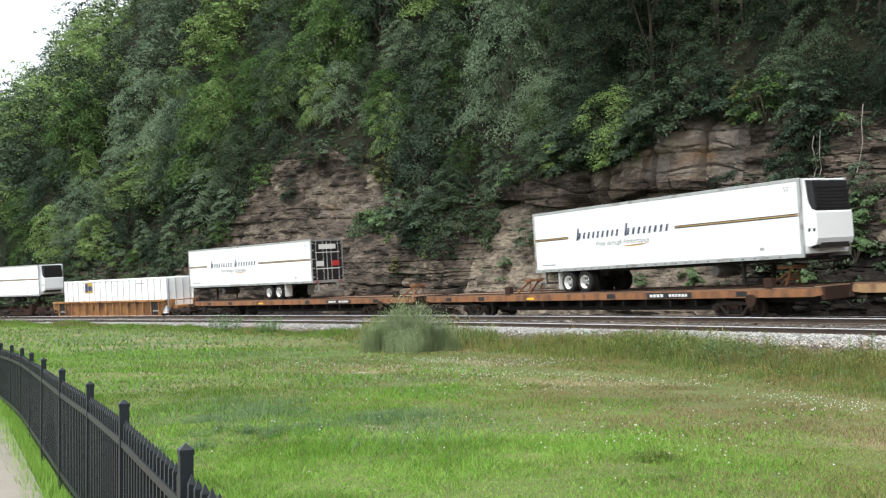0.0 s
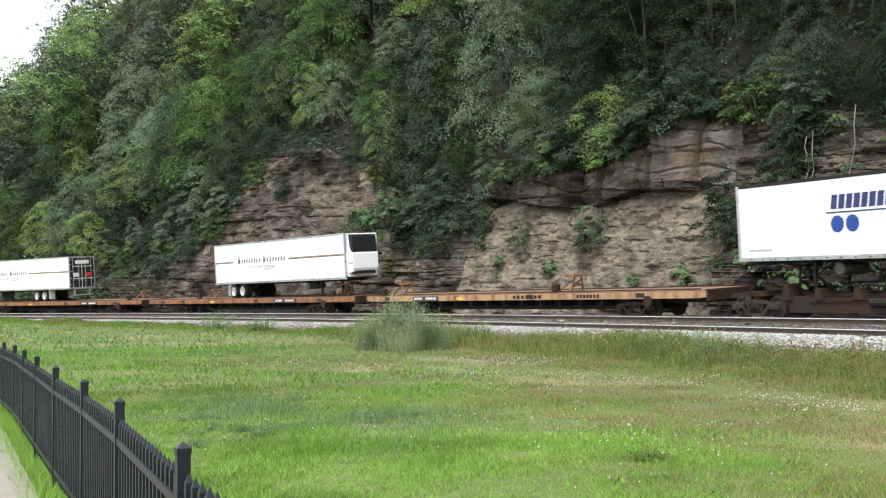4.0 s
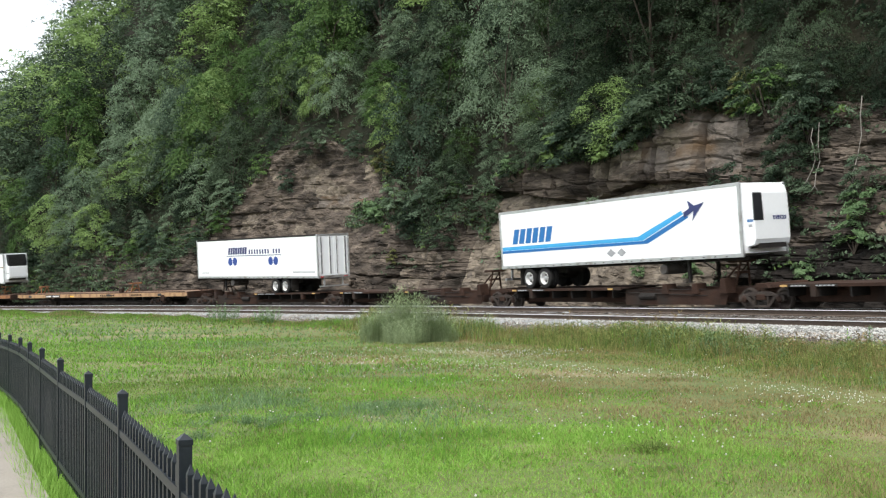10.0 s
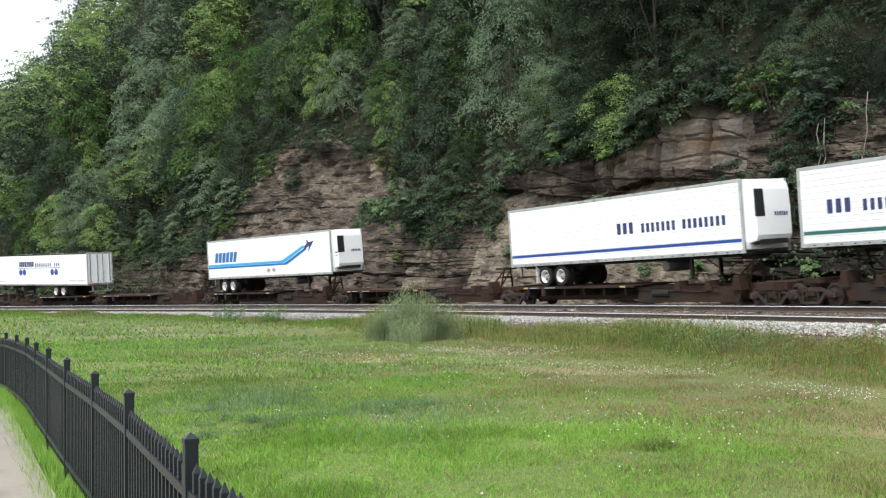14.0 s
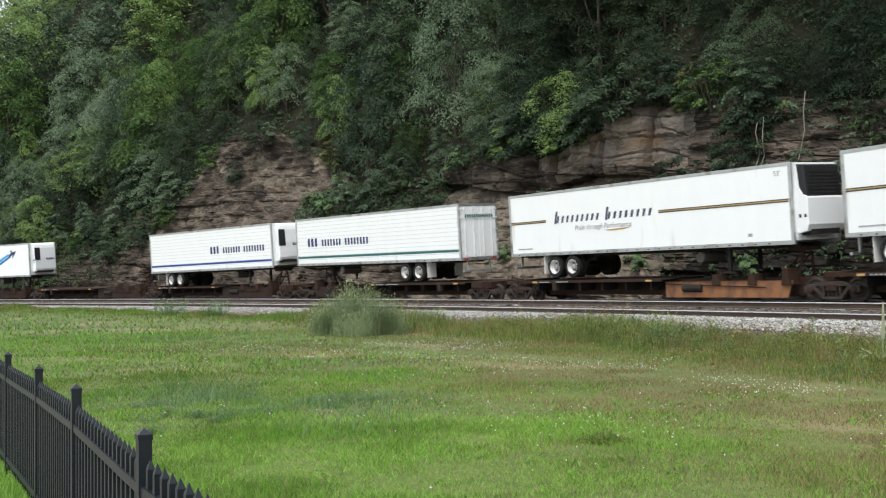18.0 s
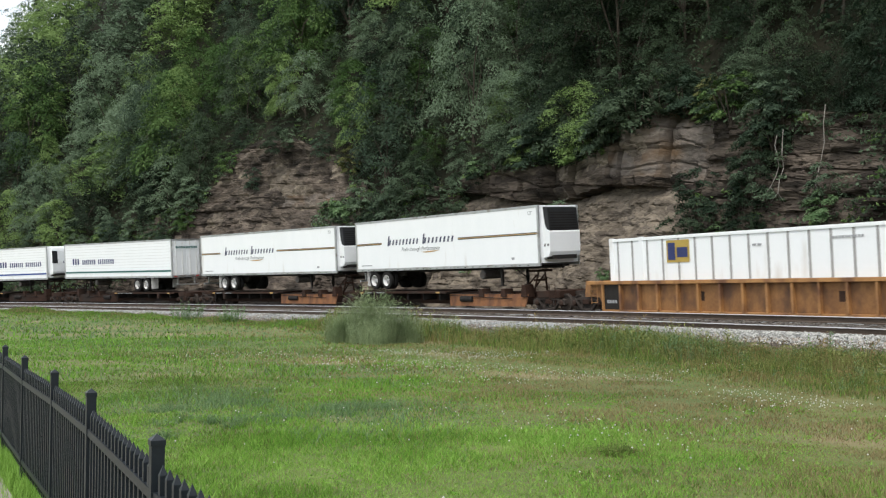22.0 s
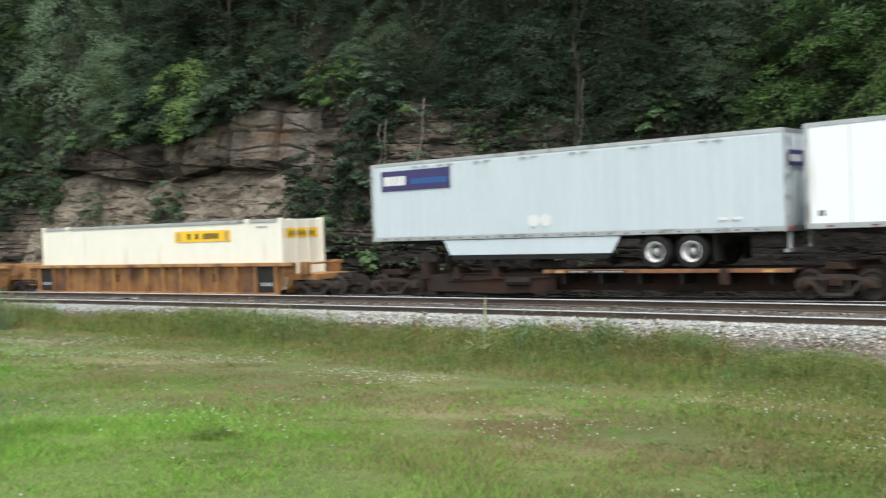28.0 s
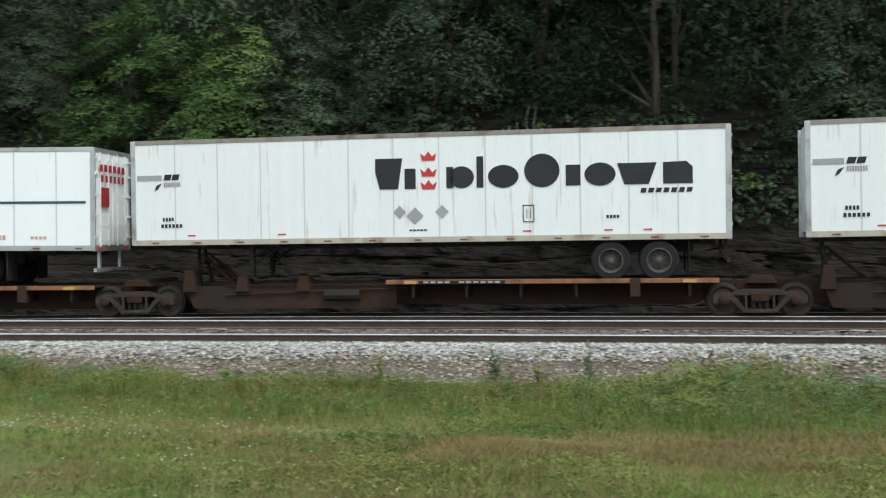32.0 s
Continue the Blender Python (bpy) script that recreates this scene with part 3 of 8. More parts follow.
def on_track(s, lat=TRAIN_LAT, z=RAIL_Z, cant=CANT):
    """Pose on the rails: x along the track, y away from the lawn, z up."""
    x, y = bend(s, lat)
    z = z + (lift(s) if lat == TRAIN_LAT else 0.0)
    return Matrix.Translation((float(x), float(y), z + GRADE * s)) @ Matrix.Rotation(-(AZ + s / RADIUS), 4, "Z") @ Matrix.Rotation(-GRADE, 4, "Y") @ Matrix.Rotation(cant, 4, "X")


def unbend(x, y):
    dx, dy = np.asarray(x) - CX, np.asarray(y) - CY
    a = np.arctan2(dx, dy) - AZ
    a = (a + np.pi) % (2 * np.pi) - np.pi
    return a * RADIUS, RADIUS - np.hypot(dx, dy)


# ---- ground, track bed, hill ----
def toe_z(s):
    """Height of the lawn's edge at the foot of the ballast."""
    return EYE - 1.98 + 0.003 * np.clip(s, -140, 20) + GRADE * (np.clip(s + 140, -400, 0) + np.clip(s - 20, 0, 400))


def lawn_z(x, y):
    s, lat = unbend(x, y)
    near = EYE - 1.72 - 0.011 * np.clip(y, 0, 60) + 0.05 * (fractal(x * 0.15, y * 0.15, 3, 5) - 0.5)
    w = np.clip((lat - 7.0) / 13.0, 0, 1)
    w = w * w * (3 - 2 * w)
    z = toe_z(s) * (1 - w) + near * w
    z = np.where(lat < 6.9, toe_z(s) - np.clip((6.9 - lat) * 0.6, 0, 0.5), z)
    far = np.hypot(x, y)
    return z - np.clip((far - 260) * 0.02, 0, 12)


def build_ground():
    nr, na = 120, 240
    rr = np.concatenate([[0.0], 0.6 * (4500 / 0.6) ** np.linspace(0, 1, nr - 1)])
    aa = np.linspace(0, 2 * np.pi, na, endpoint=False)
    r, a = np.meshgrid(rr, aa, indexing="ij")
    x, y = r * np.sin(a), r * np.cos(a)
    v = np.stack([x, y, lawn_z(x, y)], -1).reshape(-1, 3)
    i, j = np.meshgrid(np.arange(nr - 1), np.arange(na), indexing="ij")
    k = (j + 1) % na
    f = np.stack([i * na + j, i * na + k, (i + 1) * na + k, (i + 1) * na + j], -1).reshape(-1, 4)
    tagged(new("ground", mesh_np("ground", v, f[:, ::-1], [M["soil"]], True)), "green and straw-brown soil under the mown lawn", "ground", kind="structure")


def sweep(name, profile, s0, s1, step, mat, label, category, rough=0.0, seed=1):
    """A sheet along the curve. profile: (lat, z at s = 0, follows the lawn's edge?)"""
    ss = np.arange(s0, s1 + step, step)
    lat = np.array([p[0] for p in profile])
    S, L = np.meshgrid(ss, lat, indexing="ij")
    Z = np.empty_like(S)
    for k, p in enumerate(profile):
        Z[:, k] = toe_z(ss) - 0.12 if len(p) > 2 else EYE + p[1] + GRADE * ss
    Z = Z + rough * (fractal(S * 2.1, L * 2.1, 3, seed) - 0.5)
    X, Y = bend(S, L)
    v = np.stack([X, Y, Z], -1).reshape(-1, 3)
    n, m = S.shape
    i, j = np.meshgrid(np.arange(n - 1), np.arange(m - 1), indexing="ij")
    f = np.stack([i * m + j, i * m + j + 1, (i + 1) * m + j + 1, (i + 1) * m + j], -1).reshape(-1, 4)
    return tagged(new(name, mesh_np(name, v, f, [mat], True)), label, category, kind="structure")


def build_track_bed():
    prof = [(7.25, 0, 1), (6.75, -1.80), (6.4, -1.55), (6.05, -1.30), (5.75, -1.16), (5.4, -1.12), (4.9, -1.10), (4.35, -1.0), (3.8, -0.90), (3.3, -0.84), (2.9, -0.83), (2.2, -0.98), (1.5, -1.06),
            (0.8, -1.08), (0.2, -1.06), (-0.6, -1.04), (-1.3, -1.0), (-2.1, -0.97), (-2.9, -1.0), (-4.0, -1.05), (-6.0, -1.05), (-8.0, -1.1), (-9.8, -1.15), (-12.0, -1.2)]
    sweep("ballast_foot", prof[:1] + [(6.95, -1.90), (6.7, -1.74), (6.4, -1.53), (6.2, -1.40), (6.0, -1.27)], -420, 305, 0.5, M["ballast_brown"], "brown dusty stones at the foot of the ballast", "track bed", rough=0.06, seed=3)
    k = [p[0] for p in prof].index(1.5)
    # the train's shade is painted into the bed by a darker material
    sweep("far_track_bed", prof[k:], -420, 305, 0.5, M["cinder"], "ballast under the train, its shade painted into the dark colour", "track bed", rough=0.10, seed=6)
    a, b = [p[0] for p in prof].index(4.9), [p[0] for p in prof].index(3.8)
    sweep("track_bed", [(6.1, -1.33)] + prof[3:a + 1], -420, 305, 0.5, M["ballast"], "pale grey crushed-stone ballast shoulder of a curved railway", "track bed", rough=0.12)
    sweep("crib_bed", prof[a:b + 1], -420, 305, 0.5, M["crib"], "brown dusty ballast between the rails", "track bed", rough=0.08, seed=9)
    sweep("track_bed", prof[b:k + 1], -420, 305, 0.5, M["ballast"], "grey crushed-stone ballast between the two tracks", "track bed", rough=0.12, seed=4)
    # loose stones on the shoulder
    rng = np.random.default_rng(11)
    for name, count, lat0, lat1, mat, label in (("ballast_stones", 24000, 5.35, 6.22, "stone", "pale grey crushed stones on the ballast shoulder"), ("dirty_stones", 26000, 5.95, 7.25, "stone_brown", "brown dusty stones at the foot of the ballast"), ("crib_stones", 9000, 3.75, 4.95, "crib", "dusty grey stones between the rails")):
        s = np.where(rng.random(count) < 0.62, rng.uniform(-34, 22, count), rng.uniform(-100, 30, count))
        lat = rng.uniform(lat0, lat1, count)
        z = np.interp(-lat, [-p[0] for p in prof[1:]], [p[1] for p in prof[1:]]) + EYE + GRADE * s
        z = np.maximum(z, toe_z(s) - 0.03)
        x, y = bend(s, lat)
        size = rng.uniform(0.020, 0.050, (count, 1, 1))
        base = np.array([(1, 0, 0), (-1, 0, 0), (0, 1, 0), (0, -1, 0), (0, 0, 1), (0, 0, -1)], float)
        v = base[None] * rng.uniform(0.7, 1.2, (count, 6, 1)) * size * np.array([1.15, 1.15, 0.8]) + rng.normal(0, 0.22, (count, 6, 3)) * size
        v += np.stack([x, y, z + 0.015], -1)[:, None]
        tri = np.array([(0, 2, 4), (2, 1, 4), (1, 3, 4), (3, 0, 4), (2, 0, 5), (1, 2, 5), (3, 1, 5), (0, 3, 5)])
        f = (tri[None] + 6 * np.arange(count)[:, None, None]).reshape(-1, 3)
        tagged(new(name, mesh_np(name, v.reshape(-1, 3), f, [M[mat]])), label, "stones", kind="stuff")


def build_rail(lat, z, name_label, cant, s0=-420, s1=305):
    """One running rail: foot, web and head swept along the curve; the worn top is its own part."""
    prof = [(-0.075, -0.185), (-0.075, -0.165), (-0.012, -0.145), (-0.012, -0.045), (-0.036, -0.03), (-0.036, -0.006), (0.036, -0.006), (0.036, -0.03), (0.012, -0.045), (0.012, -0.145), (0.075, -0.165), (0.075, -0.185)]
    ss = np.arange(s0, s1 + 1, 1.5)

    def strip(pts, closed):
        vs = []
        for s in ss:
            x, y = bend(s, lat)
            m = Matrix.Translation((float(x), float(y), z + GRADE * s + (lift(s) if lat < 1 else 0.0))) @ Matrix.Rotation(-(AZ + s / RADIUS), 4, "Z") @ Matrix.Rotation(cant, 4, "X")
            vs += [m @ Vector((0, a, b)) for a, b in pts]
        k = len(pts)
        n = k if closed else k - 1
        fs = [(i * k + j, i * k + (j + 1) % k, (i + 1) * k + (j + 1) % k, (i + 1) * k + j) for i in range(len(ss) - 1) for j in range(n)]
        return vs, fs

    v, f = strip(prof, True)
    rail = tagged(new("rail", mesh_np("rail", v, f, [M["rail_side"]])), name_label, "rail", "running rails", kind="structure")
    v, f = strip([(-0.037, -0.008), (-0.034, 0.002), (0.034, 0.002), (0.037, -0.008)], False)
    top = new("worn_top", mesh_np("worn_top", v, f, [M["rail_top"]]))
    top.parent = rail
    tagged(top, "bright worn steel running surface")


NEAR_CANT = math.asin(0.26 / 1.5)


def build_tracks():
    for side in (1, -1):
        build_rail(NEAR_LAT + side * 0.75, NEAR_Z - side * 0.13, "rusty steel rail with a bright worn top, nearest track", NEAR_CANT)
        build_rail(TRAIN_LAT + side * 0.75, RAIL_Z - side * 0.75 * math.sin(CANT), "rusty steel rail under the passing train", CANT)
    bm = bmesh.new()
    box(bm, -0.115, 0.115, -1.3, 1.3, -0.17, 0.0)
    first = mesh_of("tie", bm, M["tie"], 0.012)
    bed = tagged(new("track_ties"), "dark creosoted wooden ties in the ballast", "ties", kind="structure")
    for k in range(230):
        s = -95 + 0.53 * k
        o = new("tie", first)
        o.parent = bed
        o.matrix_basis = on_track(s, NEAR_LAT, NEAR_Z - 0.19, NEAR_CANT) @ pose(0, 0, 0.004, 0, 0, random.uniform(-1, 1))


HS = [-240, -190, -150, -130, -110, -102, -97, -94.5, -85.5, -80, -76, -70, -66, -62, -54, -50.5, -48.5, -45, -38, -30, -20, -10, 10, 40, 90]
HC = [3, 4, 5.5, 6, 7.5, 9.5, 11.8, 14.8, 15.0, 12.8, 9.5, 8.5, 9.6, 10.0, 10.2, 11.6, 12.8, 11.8, 10.2, 8.5, 8.5, 8.5, 7.5, 6, 5]


def cliff_point(s, h, out=0.0):
    x, y = bend(s, -9.6 - cliff_back(s, h) + out)
    return x, y, foot_z(s) - 0.4 + h


def cliff_height(s):
    return np.interp(s, HS, HC) + 1.2 * (fractal(s * 0.2, s * 0 + 3.0, 3, 8) - 0.5)


RIDGE = 30.0


def foot_z(s):
    return EYE - 1.2 + GRADE * s


LEDGE_S = [-67, -64, -60, -57.8, -55, -52.5, -49, -46, -44]
LEDGE_H = [8.8, 8.5, 7.7, 7.3, 7.6, 8.0, 7.7, 7.1, 7.0]


def soft_step(x, a, b):
    k = np.clip((x - a) / (b - a), 0, 1)
    return k * k * (3 - 2 * k)


def strata(s, h, thick, seed, wide):
    """Beds of uneven thickness, broken along the face into blocks that stand out by 0 to 1; and 1 in the joints between them."""
    dip = h + 0.03 * s + 1.5 * (fractal(s * 0.10, h * 0.14, 3, seed + 3) - 0.5)
    level = dip / thick + 0.45 * np.sin(dip / thick * 1.9 + seed)
    bed = np.floor(level)
    run = s / (wide * (0.6 + 1.2 * hash01(bed, bed * 0, seed))) + 7 * hash01(bed, bed * 0 + 2, seed) + 0.25 * (fractal(s * 0.9, h * 1.4, 2, seed + 1) - 0.5)
    block = np.floor(run)
    out = 0.6 * hash01(block, bed, seed + 5) + 0.4 * hash01(bed, bed * 0 + 1, seed + 6)
    seam = np.clip(1 - (level - bed) / 0.10, 0, 1)
    joint = np.clip(1 - np.minimum(run - block, 1 - run + block) / 0.03, 0, 1)
    return out, np.maximum(seam, 0.7 * joint)


def cliff_back(s, h):
    """How far the rock face lies behind its foot at height h."""
    s, h = np.broadcast_arrays(np.asarray(s, float), np.asarray(h, float))
    big = 2.6 * (fractal(s * 0.09, h * 0.12, 3, 21) - 0.5)
    fine = 0.55 * (fractal(s * 1.1, h * 1.4, 4, 40) - 0.5)
    o1, g1 = strata(s, h, 1.5, 4, 3.6)
    o2, g2 = strata(s, h, 0.55, 14, 1.5)
    o3, g3 = strata(s, h, 0.23, 24, 0.8)
    even = 1 - 0.65 * soft_step(s, -34, -24)
    rough = (1.25 * o1 + 0.50 * o2 - 0.25 * g1 - 0.12 * g2) * even + (0.16 * o3 - 0.04 * g3) * even ** 2
    slabs = 0.42 * soft_step(-s, 74, 80)          # the far face stands in tall plain slabs
    plain = 0.30 * h - (rough * (1 - slabs) + 0.6 * slabs) - big - fine
    # the bay: a bank of weathered shale under a row of massive sandstone blocks
    bay = soft_step(s, -68, -65.5) * (1 - soft_step(s, -45.6, -45.0))
    h0 = np.interp(s, LEDGE_S, LEDGE_H) + 0.25 * (fractal(s * 0.8, s * 0, 3, 9) - 0.5)
    gully = np.exp(-((s + 57.2 - 0.45 * (h - 4)) / 1.1) ** 2)
    bank = 0.43 * h - 0.75 - 0.30 * o2 * soft_step(3.4 - h, 0, 1.5) - 0.16 * o3 + 0.05 * g2 - 0.95 * (fractal(s * 0.6, h * 0.7, 5, 71) - 0.5) - 0.35 * (fractal(s * 2.3, h * 2.6, 3, 72) - 0.5) + 0.4 * gully * soft_step(h, 2.0, 5.0) + 0.25 * soft_step(h, h0 - 0.75, h0 - 0.1)
    edges = (-68.0, -62.4, -57.4, -55.3, -51.2, -48.3, -45.2)
    jut = np.zeros_like(s)
    gap = np.zeros_like(s)
    for k in range(6):
        a, b = edges[k], edges[k + 1]
        m = (s >= a) & (s < b)
        u = np.clip((s - a) / (b - a), 0, 1)
        jut = np.where(m, (0.2, 0.7, 0.2, 0.65, 0.75, 0.25)[k] + (0.5, -0.5, 0.9, 0.4, -0.6, 0.5)[k] * (u - 0.5), jut)
        gap = np.where(m, np.clip(1 - np.minimum(s - a, b - s) / 0.30, 0, 1) * (0.5, 0.6, 1.0, 0.4, 0.35, 0.4)[k], gap)
    lid = np.where(s > -51.2, 3.6, np.where(s > -57.4, 2.0, 1.9)) + 0.4 * (fractal(s * 0.7, s * 0, 2, 5) - 0.5)
    up = h - h0
    under = 0.35 * soft_step(0.75 - up, 0, 0.75)      # the underside is cut back a little
    o4, g4 = strata(s, h, 1.15, 34, 2.4)
    seam = np.clip(1 - np.abs(up - 1.25 - 0.3 * np.sin(s * 0.9)) / 0.12, 0, 1) + np.clip(1 - np.abs(up - 2.6 - 0.25 * np.sin(s * 1.3)) / 0.09, 0, 1)
    block = 2.45 + 0.16 * up - jut + under + 1.3 * gap + 0.16 * seam - 0.6 * (fractal(s * 0.45, h * 0.6, 3, 57) - 0.5) - 0.55 * o4 + 0.28 * g4 - 0.12 * o2 - 0.05 * o3 + 0.7 * soft_step(up, lid, lid + 0.7)
    inside = np.where(up < 0, bank, block)
    return plain * (1 - bay) + inside * bay


def slope_up(b):
    """Height gained b metres behind the cliff's edge."""
    return np.where(b < 45, 1.3 * b, 58.5 + 0.2 * (b - 45)) - np.clip(b - 65, 0, 400) * 0.5


def crest(s):
    """The hill runs out where the curve leaves the valley's side."""
    return np.interp(s, [-240, -222, -190, -168, -152, -140, -130], [0.0, 0.03, 0.22, 0.54, 0.84, 1.02, 1.1])


def build_hill():
    ss = np.concatenate([np.arange(-240, -135, 1.2), np.arange(-135, 35, 0.16), np.arange(35, 92, 1.2)])
    nv = 150
    S = ss[:, None]
    top = cliff_height(ss)[:, None]
    V = np.linspace(0, 1, nv)[None]
    H = top * V
    back = cliff_back(S + 0 * H, H)
    X, Y = bend(S + 0 * H, -9.6 - back)
    Z = foot_z(S) - 0.4 + H
    v = np.stack([X, Y, Z], -1).reshape(-1, 3)
    n, m = H.shape
    i, j = np.meshgrid(np.arange(n - 1), np.arange(m - 1), indexing="ij")
    f = np.stack([i * m + j, i * m + j + 1, (i + 1) * m + j + 1, (i + 1) * m + j], -1).reshape(-1, 4)
    sm, hm = (S + 0 * H)[:-1, :-1].ravel(), H[:-1, :-1].ravel()
    h0 = np.interp(sm, LEDGE_S, LEDGE_H)
    grain = fractal(sm * 0.3, hm * 0.5, 3, 3)
    tan = ((sm > -66.5) & (sm < -45.2) & (hm < h0 - 0.2)) | (fractal(sm * 0.25, hm * 0.5, 3, 77) > 0.70)
    pale = (sm > -52) & (sm < -45.2) & (hm > h0 + 0.5) & (grain > 0.40) | (np.abs(sm + 83.5) < 3.0) & (np.abs(hm - 9.4) < 0.45)
    # below this height the rock is painted darker in place of shade
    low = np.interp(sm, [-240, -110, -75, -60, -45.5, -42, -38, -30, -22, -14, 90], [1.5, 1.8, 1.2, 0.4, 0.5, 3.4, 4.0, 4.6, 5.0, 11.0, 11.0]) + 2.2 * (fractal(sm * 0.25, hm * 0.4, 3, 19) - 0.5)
    tagged(new("rock_face", mesh_np("rock_face", v, f[:, ::-1], [M["rock"], M["rock_tan"], M["shale"], M["rock_pale"]], False, np.where(hm < low, 2, np.where(pale, 3, tan.astype(int))))), "layered brown sandstone rock face with ledges, its lower shade painted in", "cliff", kind="structure")
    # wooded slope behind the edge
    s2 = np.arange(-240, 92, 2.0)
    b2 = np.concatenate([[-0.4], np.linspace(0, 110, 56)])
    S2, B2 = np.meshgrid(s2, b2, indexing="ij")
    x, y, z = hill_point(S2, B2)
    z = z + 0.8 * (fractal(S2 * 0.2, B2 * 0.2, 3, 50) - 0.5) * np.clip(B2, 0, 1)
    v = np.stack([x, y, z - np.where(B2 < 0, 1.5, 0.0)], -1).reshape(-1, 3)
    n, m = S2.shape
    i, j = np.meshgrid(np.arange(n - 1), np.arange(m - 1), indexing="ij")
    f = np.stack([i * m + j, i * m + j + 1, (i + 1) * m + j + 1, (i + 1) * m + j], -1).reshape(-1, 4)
    tagged(new("hillside", mesh_np("hillside", v, f[:, ::-1], [M["forest_floor"]], True)), "steep wooded hillside of leaf litter above the rocks, tree shade painted in", "hillside", kind="structure")


def hill_point(s, b):
    top = cliff_height(np.asarray(s))
    x, y = bend(s, -9.6 - 0.30 * top - 0.3 - b)
    return x, y, foot_z(np.asarray(s)) - 0.4 + top + crest(np.asarray(s)) * slope_up(np.asarray(b))


build_ground()
build_track_bed()
build_tracks()
build_hill()


# ---- trees and shrubs ----
def leaf_cloud(rng, centres, radii, per, size, droop=0.25, tri=False):
    """Small bent leaves round many clump centres; returns verts, faces."""
    c = np.repeat(centres, per, 0)
    r = np.repeat(radii, per)[:, None]
    n = len(c)
    d = rng.normal(0, 1, (n, 3))
    d /= np.linalg.norm(d, axis=1, keepdims=True)
    d[:, 2] = np.abs(d[:, 2]) * 0.9 - droop
    p = c + d * r * rng.uniform(0.5, 1.08, (n, 1)) * np.array([1, 1, 0.75])
    nor = d * 0.8 + rng.normal(0, 0.4, (n, 3)) + np.array([0, 0, 0.6])
    nor /= np.linalg.norm(nor, axis=1, keepdims=True)
    side = np.cross(nor, rng.normal(0, 1, (n, 3)))
    side /= np.linalg.norm(side, axis=1, keepdims=True)
    up = np.cross(nor, side)
    s = np.broadcast_to(np.asarray(size, float).reshape(-1, 1), (n, 1)) * rng.uniform(0.6, 1.4, (n, 1))
    if tri:
        v = np.stack([p - side * s * 0.9, p + up * s * 0.5, p + side * s * 0.9 - up * s * 0.35 - nor * s * 0.2], 1)
        return v.reshape(-1, 3), np.arange(3 * n).reshape(-1, 3)
    v = np.stack([p - side * s, p + up * s * 0.5 - nor * s * 0.14, p + side * s, p - up * s * 0.5 - nor * s * 0.14], 1)
    return v.reshape(-1, 3), np.arange(4 * n).reshape(-1, 4)


def billows(rng, radius, height, lobes):
    """Flat leafy sprays in rough tiers round a crown, smaller towards its top: their centres, radii and outward ways."""
    k = np.arange(lobes)
    t = (k + rng.random(lobes)) / lobes
    ang = k * 2.39996 + rng.normal(0, 0.35, lobes)
    girth = np.sqrt(np.clip(1 - ((t - 0.34) / 0.68) ** 2, 0.02, 1)) * (1 + 0.22 * np.sin(ang * 2 + 5 * t + rng.uniform(0, 6)))
    depth = rng.uniform(0.45, 1.0, lobes) ** 0.6
    out = np.stack([np.cos(ang), np.sin(ang), 0.35 * (t - 0.3)], -1)
    c = np.stack([out[:, 0] * girth * depth * radius * 0.9, out[:, 1] * girth * depth * radius * 0.9, height * (0.06 + 0.9 * t) + rng.normal(0, 0.12, lobes)], -1)
    r = rng.uniform(0.20, 0.38, lobes) * radius * (1 - 0.35 * t)
    return c, r, out


def bough_leaves(rng, c, r, out, total, size):
    """Leaves lying over each spray: a shallow dome that droops outwards, ragged at the rim."""
    share = np.maximum((total * r ** 2 / np.sum(r ** 2)).astype(int), 6)
    cc, rr, oo = np.repeat(c, share, 0), np.repeat(r, share)[:, None], np.repeat(out, share, 0)
    k = len(cc)
    a, q = rng.uniform(0, 2 * np.pi, (k, 1)), np.sqrt(rng.random((k, 1))) * rng.uniform(0.75, 1.25, (k, 1))
    flat = np.concatenate([np.cos(a) * q, np.sin(a) * q, np.zeros((k, 1))], 1)
    away = np.sum(flat * oo, 1, keepdims=True)
    p = cc + flat * rr
    p[:, 2:] += rr * (0.30 * (1 - q ** 2) - 0.42 * away + rng.normal(0, 0.16, (k, 1)) - 0.10)
    nor = flat * 0.55 + oo * 0.35 + rng.normal(0, 0.34, (k, 3)) + np.array([0, 0, 0.85])
    nor /= np.linalg.norm(nor, axis=1, keepdims=True)
    side = np.cross(nor, rng.normal(0, 1, (k, 3)))
    side /= np.linalg.norm(side, axis=1, keepdims=True)
    up = np.cross(nor, side)
    s = size * rng.uniform(0.6, 1.45, (k, 1))
    v = np.stack([p - side * s * 0.9, p + up * s * 0.6, p + side * s * 0.9 - up * s * 0.4 - nor * s * 0.2], 1)
    return v.reshape(-1, 3), np.arange(3 * k).reshape(-1, 3)


def crown_mesh(seed, radius, height, clumps, per, leaf, mat):
    rng = np.random.default_rng(seed)
    c, r, out = billows(rng, radius, height, clumps)
    v, f = bough_leaves(rng, c, r, out, per, leaf)
    return mesh_np("crown", v, f, [mat])


